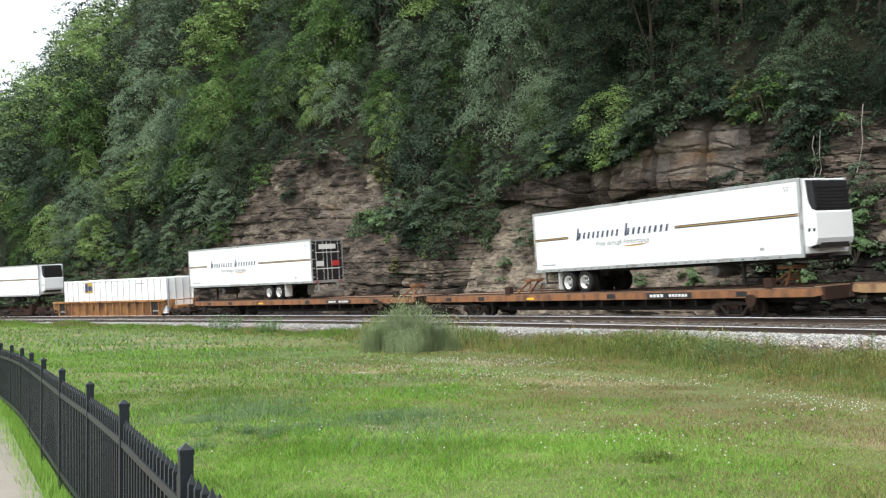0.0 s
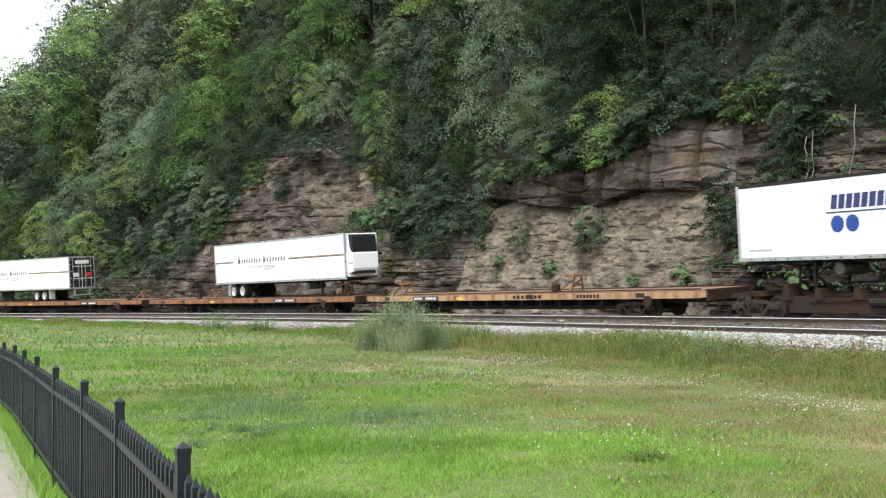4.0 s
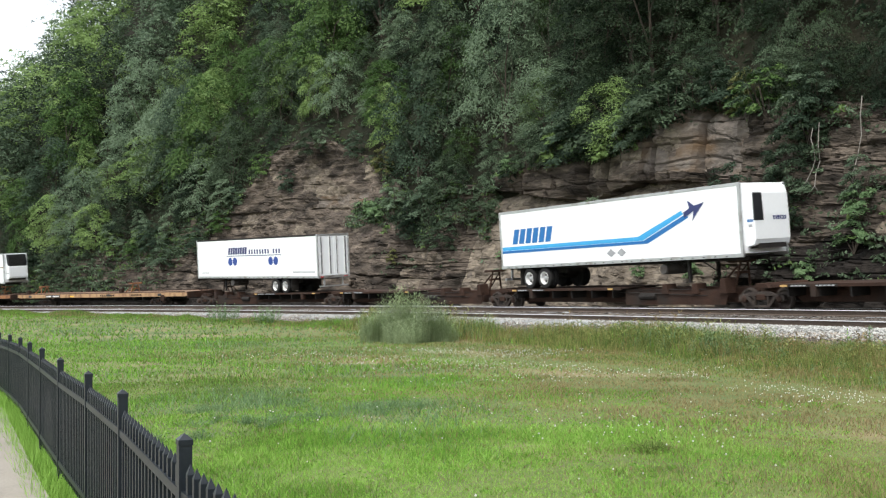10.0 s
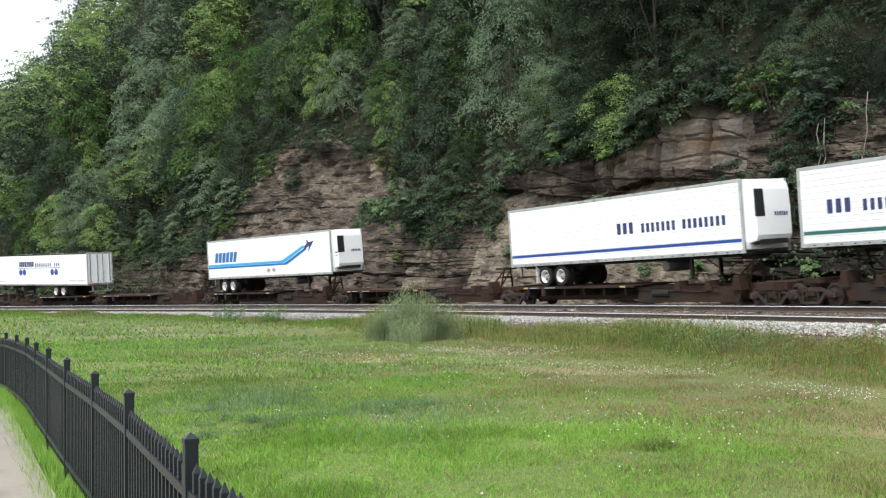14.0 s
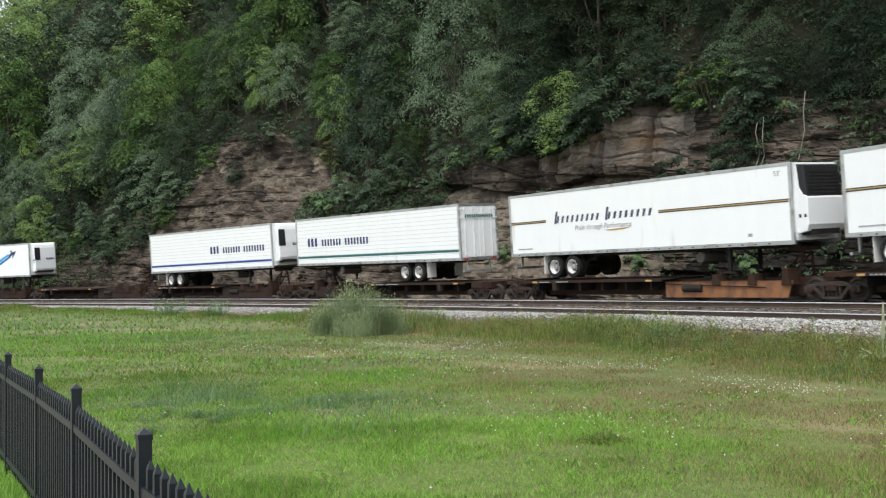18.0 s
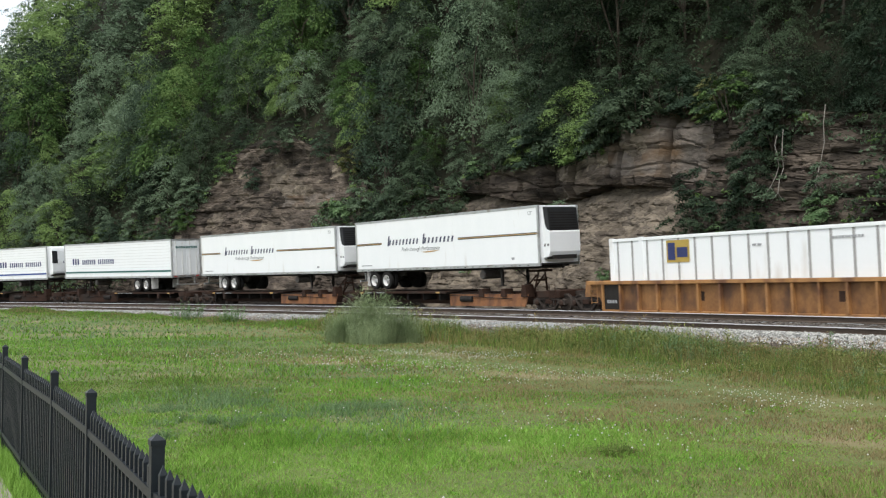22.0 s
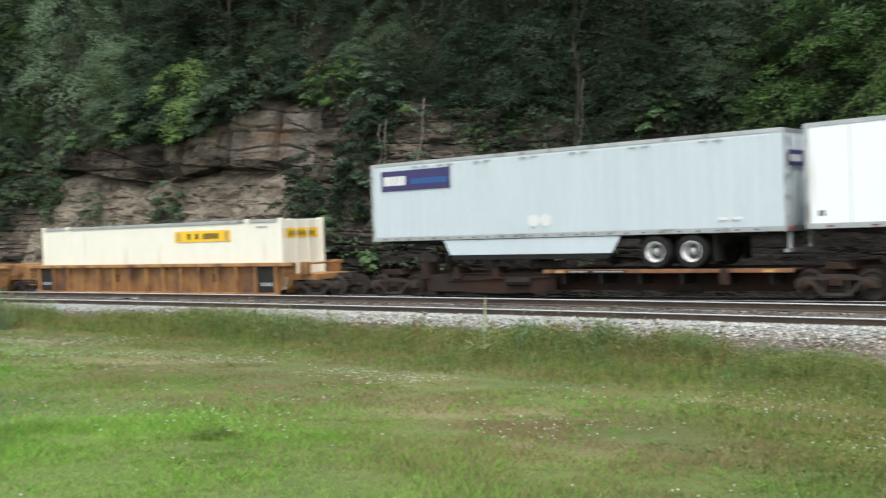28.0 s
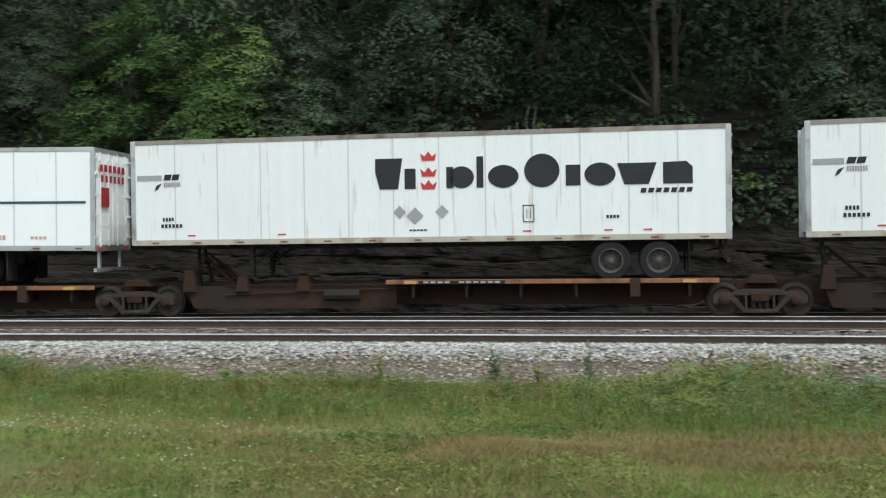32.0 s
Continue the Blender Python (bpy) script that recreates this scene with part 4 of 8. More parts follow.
def trunk_mesh(seed, height, thick, mat, limbs=6, spread=1.5):
    rng = random.Random(seed)
    bm = bmesh.new()
    p, r = Vector((0, 0, -0.8)), thick
    pts = [p]
    for k in range(5):
        q = p + Vector((rng.uniform(-0.2, 0.2), rng.uniform(-0.2, 0.2), height / 5))
        rod(bm, p, q, r, r * 0.8, 7)
        p, r = q, r * 0.8
        pts.append(q)
    for k in range(limbs):
        a = pts[2 + k % 4]
        ang = rng.uniform(0, 6.28)
        b = a + Vector((math.cos(ang) * spread, math.sin(ang) * spread, rng.uniform(0.6, 1.6)))
        rod(bm, a, b, thick * 0.4, thick * 0.14, 5)
        rod(bm, b, b + Vector((math.cos(ang + 0.7) * spread * 0.6, math.sin(ang + 0.7) * spread * 0.6, 0.8)), thick * 0.16, thick * 0.05, 4)
    return mesh_of("trunk", bm, mat)


WORDS = {"leaf": "mid-green broad-leaved tree on the wooded slope", "leaf_dark": "dark green dense tree, slope shade painted into its leaves", "leaf_light": "bright yellow-green young tree on the slope", "leaf_yellow": "yellowish sapling at the edge of the rocks"}


def build_woods():
    rng = random.Random(5)
    kinds = []
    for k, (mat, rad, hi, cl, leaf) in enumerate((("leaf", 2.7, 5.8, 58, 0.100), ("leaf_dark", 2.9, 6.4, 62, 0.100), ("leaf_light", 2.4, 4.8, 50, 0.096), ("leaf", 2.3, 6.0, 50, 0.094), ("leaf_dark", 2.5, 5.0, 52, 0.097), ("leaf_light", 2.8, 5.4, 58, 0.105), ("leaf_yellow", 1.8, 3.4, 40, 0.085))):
        far, near = crown_mesh(100 + k, rad, hi, cl, 6800, leaf, M[mat]), crown_mesh(140 + k, rad, hi, cl, 10000, leaf * 0.66, M[mat])
        kinds.append((far, near, trunk_mesh(k, 3.4, 0.10, M["bark"], 5, 1.0), mat))
    spots = []
    s = -205.0
    while s < 34:
        reach = 17 if s > -62 else (22 if s > -95 else (42 if s > -125 else 56))
        b = rng.uniform(1.0, 1.8) if -96 < s < -79 or -66 < s < -45 else rng.uniform(-0.3, 0.6)
        while b < reach:
            # past s = -58 mostly the darker kinds, their colour standing in for shade
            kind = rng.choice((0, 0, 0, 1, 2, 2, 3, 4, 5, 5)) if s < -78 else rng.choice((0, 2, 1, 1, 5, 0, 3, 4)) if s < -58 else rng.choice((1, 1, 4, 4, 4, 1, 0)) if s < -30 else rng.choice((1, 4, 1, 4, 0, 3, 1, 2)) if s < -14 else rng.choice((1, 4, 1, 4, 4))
            size = rng.choice((0.7, 0.95, 1.1, 1.3, 1.6)) * rng.uniform(0.9, 1.15) * (0.75 if b < 2 and s < -30 else 1.0) * (1.42 if s > -30 else 1.35 if s > -57 and b > 3 else 1.0)
            spots.append((s + rng.uniform(-1.5, 1.5), b + rng.uniform(-0.7, 0.7), size, kind))
            b += rng.uniform(2.3, 3.7) * (size ** 0.5) * (1.0 if b < 20 else 1.5)
        s += rng.uniform(2.7, 3.7) if s > -110 else rng.uniform(3.2, 4.6)
    # those nearest the camera stand singly, the rest are the far woods
    def away(sp):
        x, y, z = hill_point(np.float64(sp[0]), np.float64(sp[1]))
        return float(np.hypot(x, y)) + 1.2 * sp[1]
    spots.sort(key=away)
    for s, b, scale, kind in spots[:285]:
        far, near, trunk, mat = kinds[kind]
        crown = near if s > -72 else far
        x, y, z = (float(a) for a in hill_point(np.float64(s), np.float64(b)))
        lean = Matrix.Rotation(rng.uniform(0.02, 0.16), 4, Vector(bend(s, 0) + (0,)).cross(Vector((0, 0, 1))))
        t = thing("tree", WORDS[mat], "tree", "trees on the hillside", Matrix.Translation((x, y, z - 0.5)) @ Matrix.Rotation(rng.uniform(0, 6.28), 4, "Z") @ Matrix.Diagonal((scale * rng.uniform(0.72, 1.08), scale * rng.uniform(0.72, 1.08), scale * rng.uniform(0.9, 1.45), 1)))
        a = new("trunk", trunk)
        a.parent = t
        c = new("crown", crown)
        c.parent = t
        c.matrix_basis = pose(0, 0, 0.35)
        if s > -60 and b > 3.0 and rng.random() < 0.7:
            c.matrix_basis = pose(0, 0, 2.9)
            a.matrix_basis = Matrix.Diagonal((0.8, 0.8, 1.8, 1))
    # young trees at the very edge, in the light
    for s, b, scale, kind in ((-17.5, -1.3, 1.35, 5), (-15.2, -0.9, 1.1, 2), (-19.8, -0.6, 1.2, 2), (-13.2, -0.6, 0.9, 0), (-27.5, -0.3, 0.8, 0), (-36.4, 0.1, 0.9, 0), (-10.3, 0.1, 0.9, 0), (-33.0, 0.0, 0.9, 0), (0.4, -0.4, 0.45, 0), (9.5, 0.0, 1.0, 0), (13.0, -0.2, 0.9, 3), (19.5, 0.0, 1.1, 0), (-23.5, 0.3, 0.8, 3), (-60.6, 0.8, 1.05, 0), (-58.4, 0.0, 0.85, 1), (-55.9, -0.1, 1.0, 5), (-54.0, 0.8, 0.8, 4), (-57.3, 3.4, 1.4, 1), (-60.2, 4.0, 1.5, 1), (-54.4, 4.2, 1.3, 4), (-52.4, 5.0, 1.2, 1), (-44.2, 0.3, 0.62, 0), (-40.8, -0.3, 0.7, 1), (-62.6, 1.2, 1.1, 0), (-42.5, 4.5, 1.5, 1), (-46.5, 5.0, 1.5, 4)):
        far, near, trunk, mat = kinds[kind]
        x, y, z = (float(a) for a in hill_point(np.float64(s), np.float64(b)))
        t = thing("tree", WORDS[mat], "tree", "trees on the hillside", Matrix.Translation((x, y, z - 0.5)) @ Matrix.Rotation(rng.uniform(0, 6.28), 4, "Z") @ Matrix.Diagonal((scale, scale, scale, 1)))
        for name, me in (("trunk", trunk), ("crown", near)):
            o = new(name, me)
            o.parent = t
    # added tall trees on the near slope, crowns out of view, to shade it
    for k, s in enumerate(np.arange(-8.5, 32, 4.4)):
        b = 1.0 + 3.2 * (k % 2)
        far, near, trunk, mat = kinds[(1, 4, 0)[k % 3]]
        x, y, z = (float(a) for a in hill_point(np.float64(s), np.float64(b)))
        t = thing("tree", "added tall tree, its crown out of view to shade the slope", "tree", "trees on the hillside", Matrix.Translation((x, y, z - 0.5)) @ Matrix.Rotation(rng.uniform(0, 6.28), 4, "Z"))
        o = new("trunk", trunk)
        o.parent = t
        o.matrix_basis = Matrix.Diagonal((1.7, 1.7, 3.2, 1))
        o = new("crown", near)
        o.parent = t
        o.matrix_basis = pose(0, 0, 5.0) @ Matrix.Diagonal((1.7, 1.7, 1.4, 1))
    nr = np.random.default_rng(77)
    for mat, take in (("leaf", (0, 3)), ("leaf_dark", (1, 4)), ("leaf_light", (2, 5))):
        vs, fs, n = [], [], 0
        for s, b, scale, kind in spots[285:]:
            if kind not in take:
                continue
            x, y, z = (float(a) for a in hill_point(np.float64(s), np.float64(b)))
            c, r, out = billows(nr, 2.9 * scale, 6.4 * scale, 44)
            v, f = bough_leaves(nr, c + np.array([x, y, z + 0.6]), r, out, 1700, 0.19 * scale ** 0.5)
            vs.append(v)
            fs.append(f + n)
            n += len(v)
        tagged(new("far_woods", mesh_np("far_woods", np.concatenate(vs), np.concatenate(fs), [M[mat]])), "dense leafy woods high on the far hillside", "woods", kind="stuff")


def covered(s, h):
    """Where leaves hide the rock: 0 bare to 1 covered."""
    edge = cliff_height(s) - h
    bare = ((s > -97) & (s < -79)) | ((s > -65) & (s < -44.5))
    k = np.where(bare, np.clip(0.75 - edge / 0.8, 0, 1), np.clip(1.2 - edge / 1.3, 0, 1))
    k = np.maximum(k, ((s > -76.5) & (s < -65.2) & (h > 5.8 + 0.9 * np.sin(s * 0.9))) * 0.95)
    k = np.maximum(k, ((s > -82) & (s < -73.5) & (h > 7.0) & (h < 9.2)) * 0.6)
    k = np.maximum(k, ((s > -77) & (s < -58) & (h > 3.0) & (h < 5.5)) * 0.06)
    k = np.maximum(k, ((s < -98) & (h > 8.0 + 0.35 * (s + 98) + 0.6 * np.sin(s * 0.5))) * 0.9)
    k = np.maximum(k, ((s < -104) & (h > 2.2)) * 0.15)
    k = np.maximum(k, ((s > -43) & (s < -40) & (h > 4.5)) * 0.85)
    k = np.maximum(k, ((s > -36) & (h > 4.4 + np.sin(s * 0.7))) * 0.9)
    k = np.maximum(k, ((s > -45.5) & (s < -27) & (h > 1.2) & (h < 7)) * 0.28)
    k = np.maximum(k, ((s > -26) & (h > 3.8)) * 0.85)
    return k


def build_undergrowth():
    rng = np.random.default_rng(21)
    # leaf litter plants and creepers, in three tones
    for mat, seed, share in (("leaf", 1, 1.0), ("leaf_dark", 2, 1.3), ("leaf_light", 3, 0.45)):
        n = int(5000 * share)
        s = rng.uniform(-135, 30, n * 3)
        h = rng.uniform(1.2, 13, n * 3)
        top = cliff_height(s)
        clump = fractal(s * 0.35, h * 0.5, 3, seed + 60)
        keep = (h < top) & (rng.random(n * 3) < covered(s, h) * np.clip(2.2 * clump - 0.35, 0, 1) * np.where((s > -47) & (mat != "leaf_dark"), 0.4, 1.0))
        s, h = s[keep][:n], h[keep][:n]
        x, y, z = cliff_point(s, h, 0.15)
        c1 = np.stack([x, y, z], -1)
        # the dark undergrowth paints shade into the gaps between the crowns
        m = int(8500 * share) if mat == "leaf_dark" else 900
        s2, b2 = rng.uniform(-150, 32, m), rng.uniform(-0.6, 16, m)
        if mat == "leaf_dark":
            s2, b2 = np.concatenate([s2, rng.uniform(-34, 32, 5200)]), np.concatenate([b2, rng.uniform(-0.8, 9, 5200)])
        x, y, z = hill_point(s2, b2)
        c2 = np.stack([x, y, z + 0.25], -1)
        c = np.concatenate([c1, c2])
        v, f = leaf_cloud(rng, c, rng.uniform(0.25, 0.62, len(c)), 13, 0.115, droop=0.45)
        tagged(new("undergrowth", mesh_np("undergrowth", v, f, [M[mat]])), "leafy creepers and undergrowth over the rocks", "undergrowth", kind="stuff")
    # single shrubs on the ledges and along the edge
    kinds = []
    for k, (mat, rad, hi) in enumerate((("leaf", 1.0, 1.7), ("leaf_dark", 1.1, 1.8), ("leaf_light", 0.9, 1.5), ("leaf_yellow", 0.8, 1.5), ("weed_grey", 0.8, 1.1))):
        bm = bmesh.new()
        rr = random.Random(k)
        for i in range(5):
            a = rr.uniform(0, 6.28)
            rod(bm, (0, 0, -0.3), (0.5 * math.cos(a), 0.5 * math.sin(a), hi * 0.6), 0.03, 0.01, 5)
        kinds.append((crown_mesh(300 + k, rad, hi, 24, 1900, 0.07, M[mat]), mesh_of("stem", bm, M["bark"]), mat))
    words = {"leaf": "green shrub rooted on a rock ledge", "leaf_dark": "dark green shrub rooted on a rock ledge, shade added in its leaves", "leaf_light": "light green shrub rooted on a rock ledge", "leaf_yellow": "yellow-leaved shrub at the cliff edge", "weed_grey": "grey-green weedy shrub on the rocks"}
    rr = random.Random(9)
    places = [(-91.0, 11.3, 1.1, 0), (-79.0, 12.0, 1.3, 3), (-80.2, 8.4, 1.2, 4), (-78.6, 8.1, 1.4, 4), (-77.0, 8.3, 1.3, 4), (-75.5, 8.6, 1.3, 0), (-74.4, 4.2, 0.7, 3), (-66.0, 7.4, 1.3, 1), (-67.4, 6.4, 1.2, 1), (-61.9, 5.6, 1.0, 0), (-63.0, 4.2, 0.6, 4), (-55.5, 5.5, 1.35, 0), (-55.0, 4.9, 1.0, 1), (-58.3, 3.6, 0.7, 4),
              (-47.6, 3.0, 0.8, 4), (-46.9, 2.5, 0.7, 4), (-50.8, 2.6, 0.6, 4), (-44.9, 6.2, 1.5, 0), (-44.5, 5.0, 1.3, 1), (-43.4, 4.6, 0.9, 4), (-42.6, 3.6, 0.9, 4), (-41.6, 5.4, 1.3, 1), (-41.4, 6.6, 1.4, 0), (-41.7, 7.8, 1.3, 1), (-41.5, 9.0, 1.4, 1), (-37.4, 4.0, 1.2, 4), (-37.1, 5.4, 1.3, 4), (-37.6, 6.4, 1.0, 0), (-39.4, 2.4, 0.8, 4),
              (-69.5, 9.0, 1.7, 1), (-71.5, 8.0, 1.6, 0), (-68.4, 5.2, 1.3, 1), (-73.5, 6.4, 1.3, 0), (-33.0, 4.0, 1.3, 1), (-30.0, 3.0, 1.1, 0), (-99.5, 8.0, 1.4, 2), (-102, 6.4, 1.3, 0), (-106, 5.0, 1.5, 0),
              (-63.6, 10.4, 1.0, 4), (-60.5, 11.2, 1.6, 1), (-57.6, 11.9, 2.0, 1), (-54.8, 11.6, 1.7, 2), (-52.6, 11.8, 1.6, 0), (-53.8, 12.6, 2.2, 2), (-58.9, 12.4, 1.9, 0), (-44.0, 12.2, 1.7, 2), (-46.2, 13.2, 1.4, 3), (-51.2, 12.8, 1.8, 1), (-49.2, 13.2, 1.9, 1), (-47.6, 13.4, 1.6, 0), (-50.2, 14.2, 2.1, 1), (-46.0, 13.0, 1.3, 4), (-44.6, 11.6, 1.5, 1), (-48.4, 12.6, 1.0, 4), (-57.0, 10.6, 1.4, 1), (-55.6, 10.9, 1.5, 1), (-54.2, 10.9, 1.5, 1), (-53.0, 11.2, 1.5, 0), (-52.0, 11.6, 1.5, 1), (-56.3, 11.6, 1.5, 1), (-51.4, 12.2, 1.3, 0), (-58.6, 10.6, 1.2, 4), (-61.8, 10.9, 1.3, 1)]
    for k in range(95):
        s = rr.uniform(-132, 28)
        top = float(cliff_height(np.float64(s)))
        h = top - rr.uniform(-0.4, 0.6 if -97 < s < -44.5 else 1.4) if k % 3 else rr.uniform(2.0, top)
        if k % 3 == 0 and rr.random() > float(covered(np.float64(s), np.float64(h))):
            continue
        places.append((s, h, rr.uniform(0.7, 1.6), rr.choice((0, 0, 1, 1, 2) if s < -30 else (1, 1, 1, 0, 4))))
    for s, h, scale, kind in places:
        crown, stems, mat = kinds[kind]
        h = min(h, float(cliff_height(np.float64(s))) + 0.2)
        x, y, z = (float(a) for a in cliff_point(np.float64(s), np.float64(h), 0.25))
        t = thing("shrub", words[mat], "shrub", "shrubs on the rocks", Matrix.Translation((x, y, z - 0.45 * scale)) @ Matrix.Rotation(rr.uniform(0, 6.28), 4, "Z") @ Matrix.Diagonal((scale, scale, scale, 1)))
        for name, me in (("stem", stems), ("foliage", crown)):
            o = new(name, me)
            o.parent = t
    # bare pale stems hanging down the rocks
    for s, h0, h1 in ((-38.0, 10.6, 5.9), (-40.0, 9.6, 6.5), (-40.3, 9.4, 6.8), (-4.6, 8.6, 5.2), (-4.2, 8.4, 5.0), (-5.0, 8.0, 5.4), (-29.5, 10.5, 6.0)):
        bm = bmesh.new()
        pts = []
        for i in range(6):
            hh = h0 + (h1 - h0) * i / 5
            x, y, z = (float(a) for a in cliff_point(np.float64(s), np.float64(min(hh, 8.0)), 0.35))
            pts.append(Vector((x + rr.uniform(-0.12, 0.12), y + rr.uniform(-0.12, 0.12), float(foot_z(s)) - 0.4 + hh)))
        for a, b in zip(pts, pts[1:]):
            rod(bm, a, b, 0.026, 0.022, 6)
        x, y = pts[-1].x, pts[-1].y
        rod(bm, pts[-1], pts[-1] + Vector((0.35, 0.1, -0.5)), 0.02, 0.01, 5)
        rod(bm, pts[-1], pts[-1] + Vector((-0.3, 0.15, -0.45)), 0.02, 0.01, 5)
        t = thing("bare_stem", "bare pale tree stem against the dark rock", "stem", "bare stems")
        part("stem", bm, M["bark_pale"], t)


build_woods()
build_undergrowth()


# ---- the train: cars and their loads, in rail coordinates (x along, y away from the lawn, z over the rail) ----
SPEED = 8.5
MOVING = []      # (thing, its place along the curve at the start, how it sits on its car)
WHEELSETS = []   # (wheelset, offset along its truck)


def rolling(name, label, category, group, q, up=0.0, nose=0.0):
    """up: metres over its usual seat; nose: degrees by which its tail-end is lifted."""
    t = thing(name, label, category, group)
    seat = pose(0, 0, up, 0, -nose, 0)
    t.matrix_basis = on_track(q) @ seat
    MOVING.append((t, q, seat))
    return t


def wheelset(parent, x):
    bm = bmesh.new()
    for y in (-0.75, 0.75):
        d = math.copysign(1, y)
        lathe(bm, 0, 0, [(0.10, y - d * 0.05), (0.40, y - d * 0.07), (0.46, y - d * 0.07), (0.46, y - d * 0.04), (0.42, y - d * 0.03), (0.42, y + d * 0.06), (0.36, y + d * 0.06), (0.30, y + d * 0.01), (0.14, y + d * 0.03), (0.10, y + d * 0.07)], 24)
    lathe(bm, 0, 0, [(0.08, -1.0), (0.08, 1.0)], 10)
    for k in range(3):
        a = k * 2.094
        for y in (-1.0, 1.0):
            box(bm, 0.05 * math.cos(a) - 0.015, 0.05 * math.cos(a) + 0.015, y - 0.015, y + 0.015, 0.05 * math.sin(a) - 0.015, 0.05 * math.sin(a) + 0.015)
    w = part("wheelset", bm, M["cast_steel"], parent, "two steel wheels on an axle")
    w.matrix_basis = pose(x, 0, 0.42)
    WHEELSETS.append((w, x))
    return w


def truck_at(parent, x, turn=0.0):
    """A two-axle freight truck: cast side frames, bolster, springs, bearings, wheelsets."""
    bm = bmesh.new()
    for y in (-1.02, 1.02):
        y0, y1 = y - 0.07, y + 0.07
        outline(bm, [(-1.16, 0.36), (-1.16, 0.56), (-0.98, 0.64), (-0.70, 0.62), (-0.42, 0.72), (0.42, 0.72), (0.70, 0.62), (0.98, 0.64), (1.16, 0.56), (1.16, 0.36), (0.98, 0.33), (0.74, 0.44), (0.62, 0.56), (-0.62, 0.56), (-0.74, 0.44), (-0.98, 0.33)], y0, y1)
        outline(bm, [(-0.74, 0.46), (-0.62, 0.54), (-0.34, 0.20), (-0.40, 0.11)], y0, y1)
        outline(bm, [(0.74, 0.46), (0.62, 0.54), (0.34, 0.20), (0.40, 0.11)], y0, y1)
        box(bm, -0.40, 0.40, y0, y1, 0.11, 0.20)
        for s in (-1, 1):
            outline(bm, [(s * 0.34 - 0.03, 0.2), (s * 0.34 + 0.03, 0.2), (s * 0.34 + 0.03, 0.58), (s * 0.34 - 0.03, 0.58)], y0, y1)
    frame_part = part("truck_frame", bm, M["cast_steel"], parent, "cast steel truck side frames", 0.012)
    frame_part.matrix_basis = pose(x, 0, 0, 0, 0, turn)
    bm = bmesh.new()
    box(bm, -0.22, 0.22, -1.12, 1.12, 0.40, 0.62)
    part("bolster", bm, M["rust_brown"], frame_part, "", 0.02)
    for y in (-1.02, 1.02):
        for k in (-0.16, 0, 0.16):
            bm = bmesh.new()
            for z in (0.21, 0.255, 0.30, 0.345):
                rod(bm, (k, y, z), (k, y, z + 0.03), 0.07, 0.07, 8)
            part("spring", bm, M["black_steel"], frame_part)
        for s in (-0.89, 0.89):
            bm = bmesh.new()
            lathe(bm, s, 0.44, [(0.12, y - 0.10), (0.15, y - 0.07), (0.15, y + 0.07), (0.12, y + 0.10), (0.05, y + 0.12)] if y > 0 else [(0.05, y - 0.13), (0.12, y - 0.11), (0.15, y - 0.07), (0.15, y + 0.07)], 12)
            part("bearing", bm, M["rust_brown"], frame_part, "rust-brown bearing cap")
    for s in (-0.89, 0.89):
        wheelset(frame_part, s)
    return frame_part


def copy_truck(src, parent, x, turn=0.0):
    t = copy_thing(src, pose(x, 0, 0, 0, 0, turn))
    t.parent = parent
    for c in t.children:
        if c.name.startswith("wheelset"):
            WHEELSETS.append((c, c.matrix_basis.translation.x))
    return t


TRUCK = []


def put_truck(parent, x, turn=0.0):
    if not TRUCK:
        TRUCK.append(truck_at(parent, x, turn))
    else:
        copy_truck(TRUCK[0], parent, x, turn)


def coupler(parent, x, way):
    bm = bmesh.new()
    box(bm, min(x, x + way * 0.75), max(x, x + way * 0.75), -0.09, 0.09, 0.78, 0.96)
    box(bm, x + way * 0.75 - 0.14, x + way * 0.75 + 0.14, -0.17, 0.17, 0.72, 1.0)
    part("coupler", bm, M["cast_steel"], parent, "", 0.02)
    bm = bmesh.new()
    rod(bm, (x, -0.25, 0.7), (x + way * 0.35, -0.3, 0.45), 0.025)
    rod(bm, (x + way * 0.35, -0.3, 0.45), (x + way * 0.8, -0.2, 0.55), 0.025)
    part("air_hose", bm, M["black_steel"], parent)


def hitch(parent, x, way, z0, mat, raised=True):
    """Trailer hitch: an A-frame stand with a head plate."""
    bm = bmesh.new()
    if raised:
        for y in (-0.42, 0.42):
            rod(bm, (x, y, z0), (x + way * 0.12, y * 0.5, 1.92), 0.06, 0.05)
            rod(bm, (x - way * 0.95, y * 0.8, z0), (x, y * 0.6, 1.75), 0.045, 0.04)
        box(bm, x - 0.32, x + 0.38, -0.45, 0.45, 1.90, 2.02)
        box(bm, x - 0.1, x + 0.1, -0.35, 0.35, 1.45, 1.55)
    else:
        for y in (-0.42, 0.42):
            rod(bm, (x - 0.5, y, z0), (x + 0.45, y * 0.7, z0 + 0.62), 0.06, 0.05)
            rod(bm, (x + 0.6, y, z0), (x + 0.45, y * 0.7, z0 + 0.62), 0.05, 0.05)
        box(bm, x + 0.2, x + 0.65, -0.42, 0.42, z0 + 0.58, z0 + 0.7)
    part("hitch", bm, mat, parent, "", 0.01)


def ladder(parent, x, y, z0, z1, mat):
    bm = bmesh.new()
    for dx in (-0.2, 0.2):
        rod(bm, (x + dx, y, z0), (x + dx, y, z1), 0.016)
    k = z0 + 0.05
    while k < z1:
        rod(bm, (x - 0.2, y, k), (x + 0.2, y, k), 0.013)
        k += 0.3
    part("ladder", bm, mat, parent)


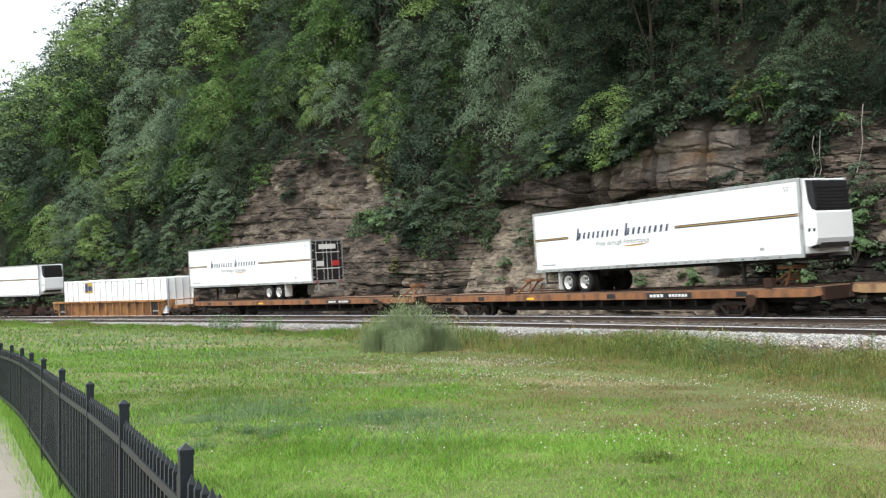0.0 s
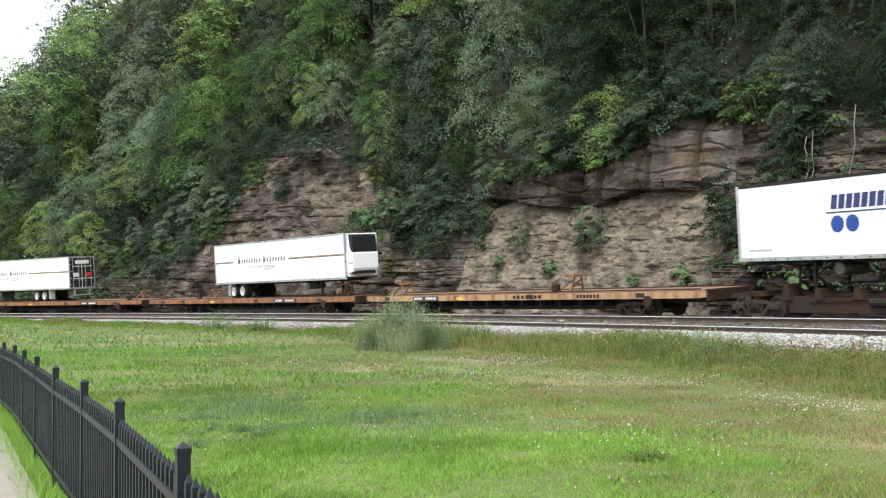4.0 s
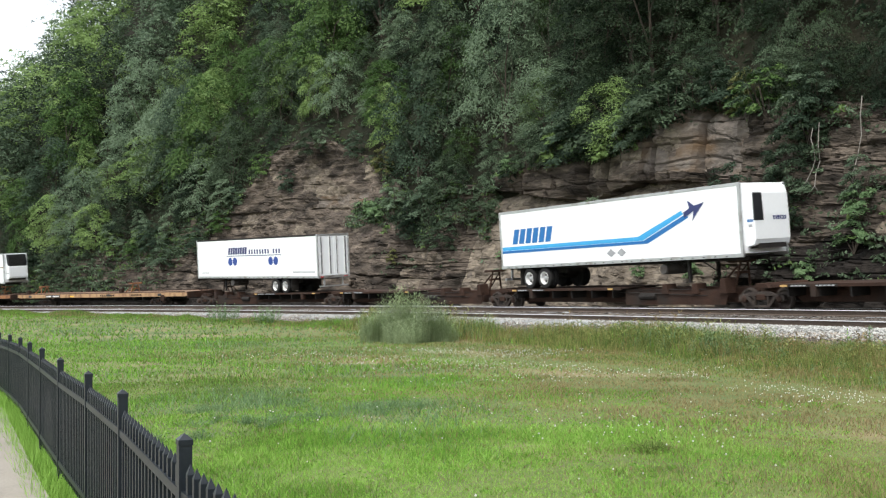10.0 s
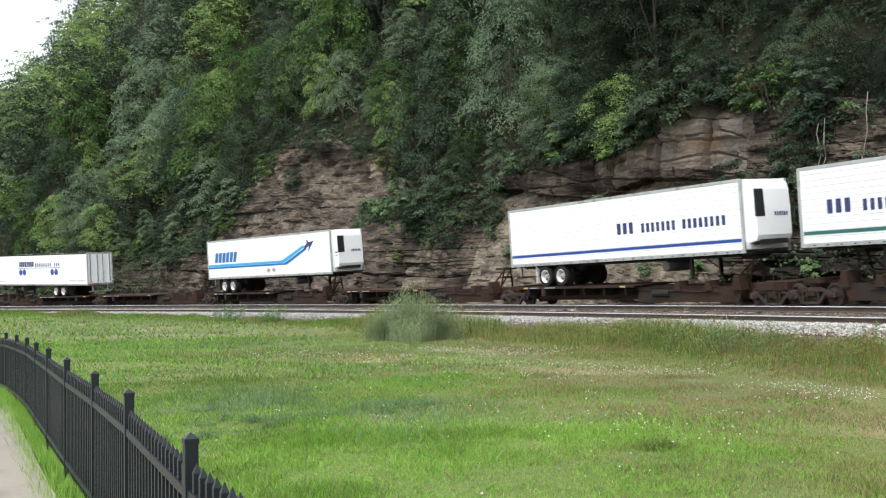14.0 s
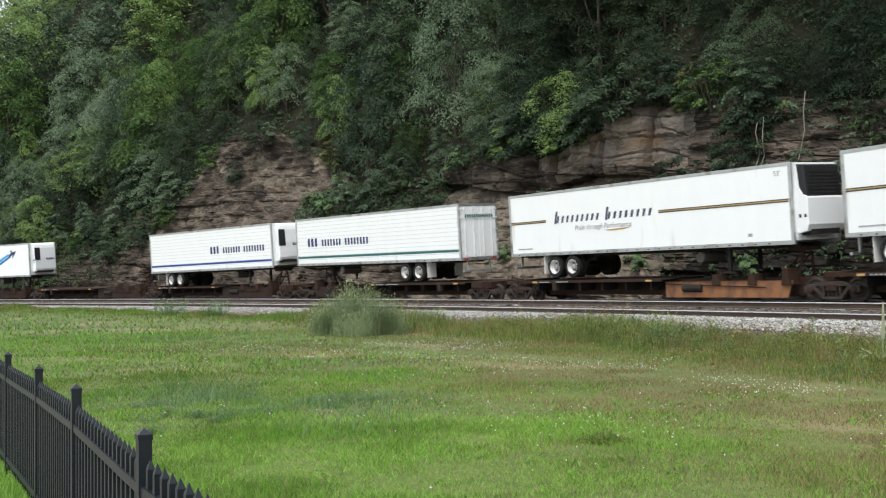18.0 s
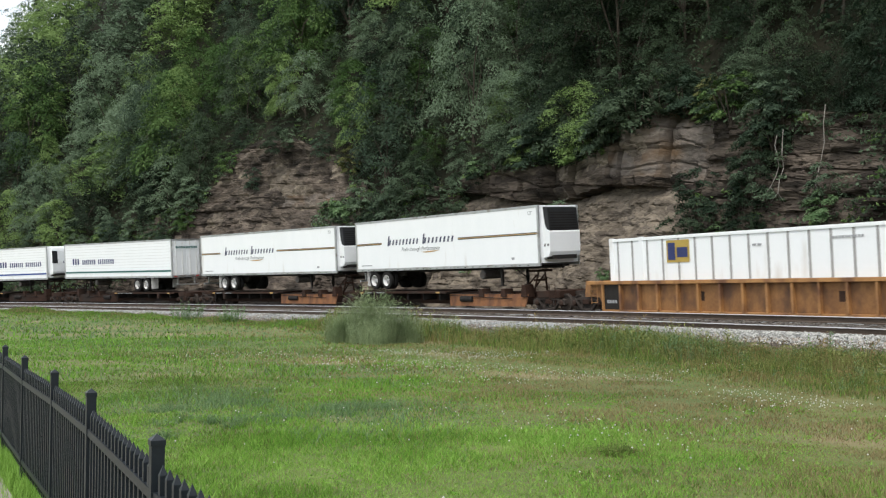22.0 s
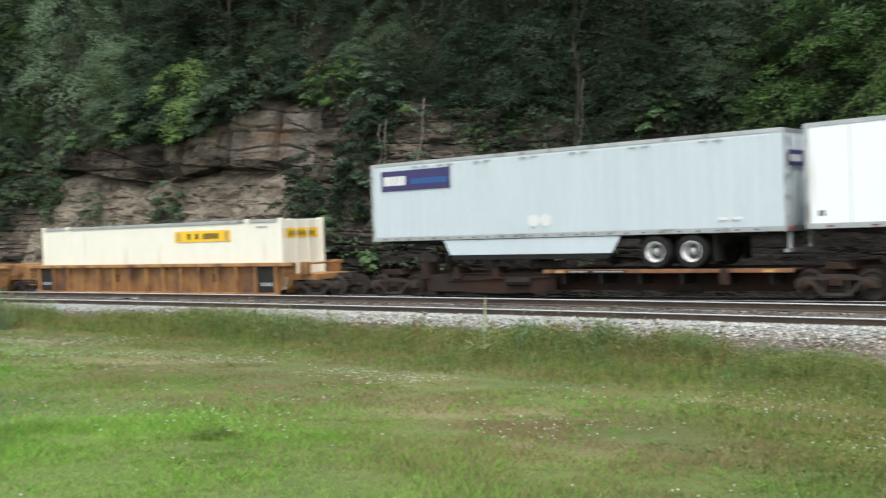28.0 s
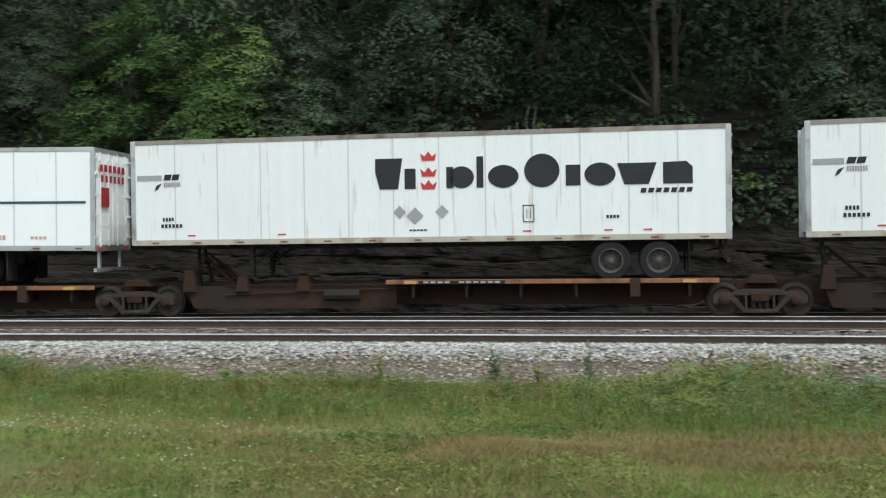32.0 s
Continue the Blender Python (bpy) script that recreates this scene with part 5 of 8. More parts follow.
def bars(parent, x0, x1, z0, z1, count, mat, y=-1.306, name="lettering", label="", lean=0.0, gap=0.28, words=None):
    """A line of lettering as plain bars. words: numbers of bars in each word."""
    words = words or [count]
    slots = sum(words) + len(words) - 1
    w = (x1 - x0) / slots
    fat = w * (1 - gap) / 2
    if z1 - z0 < 0.3:
        bm = bmesh.new()
        x = x0
        for k in words:
            for i in range(k):
                box(bm, x + w / 2 - fat, x + w / 2 + fat, y, y + 0.008, z0, z1, lean)
                x += w
            x += w
        return tagged(part(name, bm, mat, parent, label), kind="stuff")
    first, x = None, x0
    for k in words:
        for i in range(k):
            if first is None:
                bm = bmesh.new()
                box(bm, -fat, fat, y, y + 0.008, z0, z1, lean)
                first = part(name, bm, mat, parent, label)
                first.matrix_basis = pose(x + w / 2, 0, 0)
            else:
                again(first, pose(x + w / 2, 0, 0))
            x += w
        x += w
    return first


def decal(parent, name, x0, x1, z0, z1, mat, y=-1.306, label=""):
    bm = bmesh.new()
    box(bm, x0, x1, y, y + 0.008, z0, z1)
    return part(name, bm, mat, parent, label)


def writing(parent, name, text, x0, x1, z, mat, y=-1.307, lean=0.0, label=""):
    """Words in the built-in font, fitted between x0 and x1 with their foot at z."""
    key = (text, round(x1 - x0, 3))
    if key not in WORDS_MADE:
        cu = bpy.data.curves.new(name, "FONT")
        cu.body, cu.size, cu.shear, cu.resolution_u, cu.extrude = text, 1.0, lean, 2, 0.004
        ob = new(name, cu)
        me = bpy.data.meshes.new_from_object(ob.evaluated_get(bpy.context.evaluated_depsgraph_get()))
        bpy.data.objects.remove(ob)
        lo, hi = min(v.co.x for v in me.vertices), max(v.co.x for v in me.vertices)
        k = (x1 - x0) / (hi - lo)
        for v in me.vertices:
            v.co = ((v.co.x - lo) * k, -v.co.z, v.co.y * k)
        me.materials.clear()
        me.materials.append(mat)
        WORDS_MADE[key] = me
    ob = new(name, WORDS_MADE[key])
    ob.parent = parent
    ob.matrix_basis = pose(x0, y + 0.004, z)
    return tagged(ob, label, kind="stuff") if label else tagged(ob, kind="stuff")


WORDS_MADE = {}


def shape(parent, name, pts, mat, y=-1.307, label=""):
    bm = bmesh.new()
    outline(bm, pts, y, y + 0.008)
    return part(name, bm, mat, parent, label)


# ---- cars ----
def flatcar(q, empty_hitch, board=4.6, sill="car_orange", patches=()):
    c = rolling("flatcar", "long weathered orange intermodal flatcar with plank deck and trailer hitch", "railway car", "intermodal flatcars", q)
    half = 13.65
    bm = bmesh.new()
    for y in (-1.42, 1.30):
        outline(bm, [(-half, 1.16), (-half, 0.92), (-half + 0.5, 0.86), (half - 0.5, 0.86), (half, 0.92), (half, 1.16)], y, y + 0.12)
    part("side_sill", bm, M[sill], c, "faded orange side sills with rust streaks", 0.012)
    bm = bmesh.new()
    box(bm, -half, half, -1.40, 1.40, 1.162, 1.22)
    part("deck", bm, M["deck_wood"], c, "worn brown deck", 0.01)
    bm = bmesh.new()
    outline(bm, [(-half, 0.66), (-10.2, 0.62), (-7.4, 0.34), (7.4, 0.34), (10.2, 0.62), (half, 0.66), (half, 1.13), (-half, 1.13)], -0.45, 0.45)
    part("centre_sill", bm, M["black_steel"], c, "black fish-belly centre sill")
    for k in range(-5, 6):
        bm = bmesh.new()
        outline(bm, [(k * 1.45 - 0.04, 0.55), (k * 1.45 + 0.04, 0.55), (k * 1.45 + 0.04, 1.13), (k * 1.45 - 0.04, 1.13)], -1.28, 1.28)
        part("crossbearer", bm, M["black_steel"], c)
    for y in (-1.36, 1.36):
        bm = bmesh.new()
        box(bm, -half + 0.4, half - 0.4, y - 0.03, y + 0.03, 1.222, 1.27)
        part("rub_rail", bm, M["rust_brown"], c)
    for x in (-9.15, 9.15):
        put_truck(c, x)
    for x, w in ((-half, -1), (half, 1)):
        coupler(c, x, w)
        bm = bmesh.new()
        box(bm, x - 0.08, x + 0.08, -1.42, 1.42, 0.75, 1.23)
        part("end_sill", bm, M["rust_brown"], c, "", 0.015)
    for x, raised in empty_hitch:
        hitch(c, x, 1, 1.22, M["car_orange"], raised)
        bm = bmesh.new()
        box(bm, x - 0.2, x + 0.2, -1.45, -1.2, 1.22, 1.6)
        part("hitch_box", bm, M["rust_brown"], c, "", 0.02)
    decal(c, "number_board", board, board + 2.6, 0.89, 1.13, M["ink_black"], -1.428)
    bars(c, board + 0.15, board + 1.0, 0.95, 1.07, 4, M["plate_white"], -1.436, "reporting_mark")
    bars(c, board + 1.3, board + 2.4, 0.95, 1.07, 6, M["plate_white"], -1.436, "car_number")
    for x0, x1 in patches:
        bars(c, x0, x1, 0.93, 1.09, 7, M["rust_brown"], -1.428, "faded_lettering", gap=0.35)
    for x in (-11.5, -8.3, 2.0, 9.6):
        decal(c, "test_plate", x, x + 0.55, 0.91, 1.12, M["ink_black"], -1.428)
    decal(c, "reflector", -4.0, -3.4, 0.93, 1.03, M["ink_yellow"], -1.428)
    bm = bmesh.new()
    rod(bm, (half - 3.3, -1.5, 0.75), (half - 3.3, -1.42, 0.75), 0.25, 0.25, 12)
    part("brake_wheel", bm, M["rust_brown"], c)


def spine_unit(q0, q1, platform, last=False, light=False, first=False, spare_panel=False):
    """One unit of an articulated spine car between the trucks at q0 and q1. platform: the end with the wheel platform (1: that of q1)."""
    q = (q0 + q1) / 2
    h = (q1 - q0) / 2
    c = rolling("spine_car", "rust-brown articulated spine car unit with wheel platform and hitch", "railway car", "spine cars", q)
    k = platform
    bm = bmesh.new()
    outline(bm, [(-h + 0.5, 0.78), (-h + 1.5, 0.30), (h - 1.5, 0.30), (h - 0.5, 0.78), (h - 0.5, 0.94), (-h + 0.5, 0.94)], -0.42, 0.42)
    part("spine", bm, M["rust_brown"], c, "deep rust-brown box girder", 0.02)
    bm = bmesh.new()
    x0, x1 = (-h + 1.55, -0.9) if k > 0 else (0.9, h - 1.55)
    outline(bm, [(x0, 0.86), (x0 + 0.25 * (k > 0), 0.24), (x1 - 0.25 * (k < 0), 0.24), (x1, 0.86)], -1.02, -0.98)
    part("side_panel", bm, M["car_orange"] if spare_panel else M["rust_brown"], c, "flat side panel with dents")
    bm = bmesh.new()
    px0, px1 = (-1.1, h - 0.95) if k > 0 else (-h + 0.95, 1.1)
    box(bm, px0, px1, -1.40, 1.40, 0.955, 1.0)
    part("wheel_platform", bm, M["rust_brown"], c, "rusty tread-plate wheel platform")
    bm = bmesh.new()
    box(bm, px0, px1, -1.43, -1.38, 0.90, 1.02)
    part("platform_edge", bm, M["car_orange"] if light else M["rust_brown"], c, "worn platform edge beam", 0.01)
    n = 6
    for i in range(n):
        x = px0 + (i + 0.5) * (px1 - px0) / n
        bm = bmesh.new()
        outline(bm, [(x - 0.05, 0.95), (x - 0.03, 0.55), (x + 0.03, 0.55), (x + 0.05, 0.95)], -1.3, 1.3)
        part("outrigger", bm, M["black_steel"], c)
    for i in range(2):
        x = px0 + 0.5 + i * (px1 - px0 - 1.4)
        decal(c, "reflector", x, x + 0.34, 0.91, 0.99, M["ink_gold"], -1.438)
    bm = bmesh.new()
    sx = px1 - 2.1 if k > 0 else px0 + 2.1
    box(bm, sx - 0.13, sx + 0.13, -1.46, -1.2, 0.55, 1.02)
    part("step_box", bm, M["rust_brown"], c, "", 0.015)
    hx = -k * (h - 1.75)
    hitch(c, hx, -k, 0.94, M["rust_brown"], True)
    for i, dx in enumerate((0.0, 1.55, 3.3)):
        bm = bmesh.new()
        x = hx + k * dx - 0.05
        outline(bm, [(x - 0.2, 0.70), (x + 0.2, 0.70), (x + 0.12, 1.12 if i else 1.3), (x - 0.12, 1.12 if i else 1.3)], -1.12, -0.55)
        part("bracket", bm, M["rust_brown"], c, "", 0.015)
    bm = bmesh.new()
    rod(bm, (hx + k * 1.0, -1.06, 0.62), (hx + k * 6.5, -1.06, 0.80), 0.02)
    rod(bm, (hx + k * 1.0, -1.05, 0.88), (hx + k * 9.0, -1.05, 0.88), 0.016)
    part("brake_pipe", bm, M["black_steel"], c)
    bm = bmesh.new()
    rod(bm, (-k * 1.9, -1.0, 0.60), (-k * 2.9, -1.0, 0.60), 0.16, 0.16, 10)
    part("air_tank", bm, M["black_steel"], c)
    decal(c, "number_board", px0 + 0.9, px0 + 3.2, 0.905, 0.995, M["black_steel"], -1.4385)
    bars(c, px0 + 1.0, px0 + 3.1, 0.925, 0.975, 10, M["ink_grey"], -1.446, "car_number", words=[4, 6])
    turn = math.degrees(h / RADIUS)
    put_truck(c, -h, turn)
    bm = bmesh.new()
    box(bm, -h - 0.55, -h + 0.75, -0.5, 0.5, 0.66, 0.93)
    outline(bm, [(-h - 0.3, 0.86), (-h + 0.5, 0.86), (-h + 0.35, 1.05), (-h - 0.15, 1.05)], -1.1, 1.1)
    part("end_casting", bm, M["rust_brown"], c, "", 0.02)
    if last:
        put_truck(c, h, -turn)
        bm = bmesh.new()
        box(bm, h - 0.75, h + 0.75, -1.15, 1.15, 0.68, 1.0)
        part("end_platform", bm, M["rust_brown"], c, "", 0.02)
        coupler(c, h + 0.75, 1)
        ladder(c, h + 0.45, -1.3, 0.35, 1.35, M["rust_brown"])
    if first:
        coupler(c, -h - 0.5, -1)
        ladder(c, -h - 0.1, -1.3, 0.35, 1.35, M["rust_brown"])
    return c


def well_unit(q0, q1, last=False):
    q, h = (q0 + q1) / 2, (q1 - q0) / 2
    c = rolling("well_car", "weathered yellow-orange container well car with ribbed sides", "railway car", "well cars", q)
    L = h - 0.75
    for y in (-1.42, 1.36):
        bm = bmesh.new()
        outline(bm, [(-L, 1.36), (-L, 0.98), (-L + 0.6, 0.84), (-L + 0.9, 0.12), (L - 0.9, 0.12), (L - 0.6, 0.84), (L, 0.98), (L, 1.36)], y, y + 0.06)
        part("side_wall", bm, M["well_panel"], c, "dented yellow-orange side plate with rust stains")
    n = 15
    for i in range(n):
        x = -L + 1.0 + i * (2 * L - 2.0) / (n - 1)
        bm = bmesh.new()
        outline(bm, [(x - 0.05, 0.2), (x + 0.05, 0.2), (x + 0.05, 1.32), (x - 0.05, 1.32)], -1.58, -1.42)
        part("rib", bm, M["well_yellow"], c)
    for z0, z1, d in ((1.30, 1.44, 0.18), (0.10, 0.20, 0.12)):
        bm = bmesh.new()
        e = 0 if z0 > 1 else 0.9
        box(bm, -L + e, L - e, -1.42 - d, -1.36, z0, z1)
        box(bm, -L + e, L - e, 1.36, 1.42 + d, z0, z1)
        part("top_chord" if z0 > 1 else "bottom_chord", bm, M["well_yellow"], c, "", 0.012)
    bm = bmesh.new()
    box(bm, -L + 0.9, L - 0.9, -1.36, 1.36, 0.12, 0.18)
    part("floor", bm, M["rust_brown"], c)
    for s in (-1, 1):
        bm = bmesh.new()
        outline(bm, [(s * (L - 0.9), 0.15), (s * (L - 0.8), 0.95), (s * (h + 0.1), 0.95), (s * (h + 0.1), 0.72), (s * (L - 0.5), 0.70)], -1.05, 1.05)
        part("end_platform", bm, M["well_yellow"], c, "", 0.015)
        ladder(c, s * (L - 0.35), -1.50, 0.45, 1.4, M["well_yellow"])
        bm = bmesh.new()
        for y in (-0.9, 0.9):
            rod(bm, (s * (L + 0.3), y, 0.95), (s * (L + 0.3), y, 1.4), 0.05)
        rod(bm, (s * (L + 0.3), -0.9, 1.38), (s * (L + 0.3), 0.9, 1.38), 0.05)
        outline(bm, [(s * (L + 0.1), 0.95), (s * (L + 0.5), 0.95), (s * (L + 0.45), 1.45), (s * (L + 0.15), 1.45)], -1.3, -1.05)
        part("end_rail", bm, M["well_yellow"], c)
        decal(c, "number_board", s * (L - 1.55) - 0.55, s * (L - 1.55) + 0.55, 0.22, 1.28, M["black_steel"], -1.50, "dark patch with painted-out numbers")
        bars(c, s * (L - 1.55) - 0.35, s * (L - 1.55) + 0.35, 0.48, 0.62, 4, M["ink_grey"], -1.508, "car_number")
    for x in (-2.5, 4.2):
        decal(c, "data_panel", x, x + 0.42, 0.62, 0.98, M["rust_brown"], -1.43)
    put_truck(c, -h)
    if last:
        put_truck(c, h)
        coupler(c, h + 0.3, 1)
    return c


# ---- loads ----
def wheels(parent, xs, rim):
    for x in xs:
        for y in (-1, 1):
            bm = bmesh.new()
            for a, b in ((1.27, 1.03), (0.97, 0.73)):
                lathe(bm, x, 1.51, [(0.28, y * (a - 0.21)), (0.315, y * a), (0.47, y * a), (0.51, y * (a - 0.04)), (0.51, y * (b + 0.04)), (0.47, y * b), (0.30, y * b)], 26)
            w = part("wheel", bm, M["tyre"], parent, "black dual road tyres")
            bm = bmesh.new()
            lathe(bm, x, 1.51, [(0.325, y * 1.268), (0.31, y * 1.278), (0.295, y * 1.27), (0.27, y * 1.15), (0.235, y * 1.085), (0.22, y * 1.085)], 26, False)
            part("rim", bm, M[rim], w, "white steel rim" if rim == "rim_white" else "dull grey rim")
            bm = bmesh.new()
            lathe(bm, x, 1.51, [(0.12, y * 1.155), (0.115, y * 1.175), (0.085, y * 1.18), (0.08, y * 1.22), (0.05, y * 1.235)], 14)
            part("hub", bm, M["aluminium" if rim == "rim_white" else "rim_grey"], w, "grey hub cap")
            bm = bmesh.new()
            lathe(bm, x, 1.51, [(0.228, y * 1.08), (0.228, y * 1.092), (0.16, y * 1.098), (0.15, y * 1.15), (0.11, y * 1.16)], 22)
            part("wheel_centre", bm, M["rim_grey"], w, "dull grey wheel centre")
            bm = bmesh.new()
            for k in range(8):
                g = k * 0.785
                lathe(bm, x + 0.195 * math.cos(g), 1.51 + 0.195 * math.sin(g), [(0.028, y * 1.07), (0.028, y * 1.105)], 8)
            tagged(part("hand_holes", bm, M["ink_black"], w, "dark holes round the rim"), kind="stuff")


def trailer(q, label, rear, body="white_panel", doors="white_panel", reefer=False, rim="rim_white", seams=False, skirt=False, roof_rail="aluminium", tank=True, axle=2.45, open_grille=True, up=0.0, nose=0.0, half=8.07, flap="black_steel"):
    """A 53-foot road trailer. rear: 1 with its doors towards the tail of the train, -1 turned about."""
    t = rolling("semi_trailer", label, "trailer", "trailers on the train", q, up, nose)
    L, z0, z1 = half, 2.05, 4.95
    bm = bmesh.new()
    box(bm, -L, L, -1.295, 1.295, z0 + 0.13, z1)
    part("body", bm, M[body], t, "", 0.03)
    for y in (-1.31, 1.25):
        bm = bmesh.new()
        box(bm, -L - 0.005, L + 0.005, y, y + 0.06, z0, z0 + 0.15)
        part("bottom_rail", bm, M["aluminium"] if body != "worn_white" else M["rail_beige"], t, "riveted bottom rail", 0.008)
    for y in (-1.308, 1.258):
        bm = bmesh.new()
        box(bm, -L - 0.005, L + 0.005, y, y + 0.05, z1 - 0.10, z1 + 0.02)
        part("top_rail", bm, M[roof_rail], t, "", 0.008)
    for x in (-L, L):
        for y in (-1.312, 1.232):
            bm = bmesh.new()
            box(bm, x - 0.07, x + 0.07, y, y + 0.08, z0, z1 + 0.01)
            part("corner_post", bm, M["aluminium"], t, "", 0.012)
    if seams:
        bm = bmesh.new()
        box(bm, -0.018, 0.018, -1.301, -1.294, z0 + 0.15, z1 - 0.1)
        first = part("panel_seam", bm, M["seam"], t)
        first.matrix_basis = pose(-L + 1.24, 0, 0)
        for i in range(2, 13):
            again(first, pose(-L + 1.24 * i, 0, 0))
    bm = bmesh.new()
    box(bm, 0, 0.2 if seams else 0.09, -1.318, -1.308, z0 + 0.045, z0 + 0.085)
    lamp = part("marker_lamp", bm, M["ink_black"] if not seams else M["mark_red"], t)
    lamp.matrix_basis = pose(-L + 0.55, 0, 0)
    for i in range(1, 13 if seams else 25):
        again(lamp, pose(-L + 0.55 + i * (1.24 if seams else 0.615), 0, 0))
    # underframe
    bm = bmesh.new()
    for y in (-0.55, 0.55):
        box(bm, -L + 0.3, L - 0.3, y - 0.06, y + 0.06, z0 - 0.13, z0 + 0.02)
    part("underframe", bm, M["black_steel"], t, "dark steel frame rails")
    bm = bmesh.new()
    box(bm, -0.03, 0.03, -1.22, 1.22, z0 - 0.06, z0 + 0.04)
    member = part("cross_member", bm, M["black_steel"], t)
    member.matrix_basis = pose(-L + 0.6, 0, 0)
    for i in range(1, 22):
        again(member, pose(-L + 0.6 + i * 0.71, 0, 0))
    ax = [rear * (L - axle), rear * (L - axle - 1.23)]
    wheels(t, ax, rim)
    bm = bmesh.new()
    for y in (-0.5, 0.5):
        box(bm, min(ax) - 0.9, max(ax) + 0.9, y - 0.08, y + 0.08, z0 - 0.33, z0 - 0.13)
    for x in ax:
        rod(bm, (x, -1.0, 1.51), (x, 1.0, 1.51), 0.07)
        box(bm, x - 0.35, x + 0.35, -0.62, -0.48, 1.56, 1.72)
        box(bm, x - 0.35, x + 0.35, 0.48, 0.62, 1.56, 1.72)
    part("bogie", bm, M["black_steel"], t)
    for y in (-0.95, 0.95):
        bm = bmesh.new()
        fx = rear * (L - axle + 0.75)
        box(bm, fx - 0.012, fx + 0.012, y - 0.3, y + 0.3, 1.2, z0)
        part("mud_flap", bm, M[flap], t)
    lx = -rear * (L - 3.3)
    for y in (-0.85, 0.85):
        bm = bmesh.new()
        box(bm, lx - 0.065, lx + 0.065, y - 0.065, y + 0.065, 1.30, z0)
        box(bm, lx - 0.05, lx + 0.05, y - 0.05, y + 0.05, 1.14, 1.32)
        box(bm, lx - 0.16, lx + 0.16, y - 0.13, y + 0.13, 1.10, 1.14)
        rod(bm, (lx, y, 1.45), (lx + rear * 0.75, y * 0.7, z0 - 0.05), 0.03)
        part("landing_leg", bm, M["black_steel"], t, "", 0.01)
    if tank:
        bm = bmesh.new()
        tx = -rear * (L - 4.6)
        lathe(bm, tx, 1.70, [(0.19, -1.10), (0.23, -1.06), (0.23, 0.2), (0.19, 0.24)], 18)
        part("fuel_tank", bm, M["rim_grey"], t, "round grey fuel tank")
    if skirt:
        bm = bmesh.new()
        outline(bm, [(-4.6, 2.03), (-4.3, 1.50), (2.4, 1.50), (2.75, 2.03)], -1.28, -1.25)
        skirt_panel = part("side_skirt", bm, M["grey_panel"], t, "pale aerodynamic side skirt")
        bm = bmesh.new()
        outline(bm, [(-4.3, 1.50), (-4.25, 1.33), (2.28, 1.33), (2.4, 1.50)], -1.27, -1.255)
        part("flexible_edge", bm, M["tyre"], skirt_panel, "black rubber lower edge")
    # doors at the rear, nose and cooling unit at the front
    rx = rear * L
    for y in (-0.625, 0.625):
        bm = bmesh.new()
        box(bm, min(rx, rx + rear * 0.05), max(rx, rx + rear * 0.05), y - 0.585, y + 0.585, z0 + 0.16, z1 - 0.12)
        d = part("door", bm, M[doors], t, "", 0.012)
        for k in (-0.3, 0.28):
            bm = bmesh.new()
            rod(bm, (rx + rear * 0.075, y + k, z0 + 0.12), (rx + rear * 0.075, y + k, z1 - 0.1), 0.022)
            for z in (2.3, 2.75, 3.6, 4.6):
                box(bm, min(rx + rear * 0.05, rx + rear * 0.1), max(rx + rear * 0.05, rx + rear * 0.1), y + k - 0.05, y + k + 0.05, z, z + 0.06)
            part("lock_bar", bm, M["aluminium" if doors != "white_panel" else "plate_white"], d)
        e = math.copysign(0.57, y)
        bm = bmesh.new()
        box(bm, min(rx + rear * 0.045, rx + rear * 0.09), max(rx + rear * 0.045, rx + rear * 0.09), y + e - 0.1, y + e + 0.1, 2.4, 2.47)
        hinge = part("hinge", bm, M["aluminium" if doors != "white_panel" else "plate_white"], d)
        for z in (0.6, 1.2, 1.8, 2.25):
            again(hinge, pose(0, 0, z))
    for za, zb, nm in ((z1 - 0.12, z1 + 0.015, "door_header"), (z0 - 0.02, z0 + 0.16, "door_sill")):
        bm = bmesh.new()
        box(bm, min(rx, rx + rear * 0.06), max(rx, rx + rear * 0.06), -1.29, 1.29, za, zb)
        part(nm, bm, M["aluminium"], t, "", 0.01)
    bm = bmesh.new()
    for y in (-0.75, 0.75):
        box(bm, rx - rear * 0.05 - 0.04, rx - rear * 0.05 + 0.04, y - 0.05, y + 0.05, 1.5, z0)
    box(bm, rx - 0.05, rx + 0.05, -1.15, 1.15, 1.45, 1.55)
    part("rear_bumper", bm, M["aluminium"] if rim == "rim_white" else M["rust_brown"], t)
    for y in (-1.05, -0.9, 0.9, 1.05):
        bm = bmesh.new()
        lathe_x = rx + rear * 0.065
        box(bm, lathe_x - 0.012, lathe_x + 0.012, y - 0.055, y + 0.055, z0 + 0.02, z0 + 0.12)
        part("tail_lamp", bm, M["ink_red"], t, "red tail lamp lens", 0.02)
    fx = -rx
    s = -rear
    if reefer and not open_grille:
        bm = bmesh.new()
        outline(bm, [(fx, 2.42), (fx + s * 0.38, 2.50), (fx + s * 0.46, 2.72), (fx + s * 0.46, 3.70), (fx + s * 0.42, 4.50), (fx + s * 0.34, 4.80), (fx + s * 0.10, 4.90), (fx, 4.90)], -1.0, 1.0)
        u = part("cooling_unit", bm, M["white_panel"], t, "white refrigeration unit housing", 0.04)
        for y in (-1.005,):
            bm = bmesh.new()
            outline(bm, [(fx + s * 0.40, 3.45), (fx + s * 0.475, 3.45), (fx + s * 0.475, 3.70), (fx + s * 0.435, 4.50), (fx + s * 0.40, 4.55)], y, y + 0.5)
            part("grille", bm, M["ink_black"], u, "narrow black air grille", 0.015)
        bm = bmesh.new()
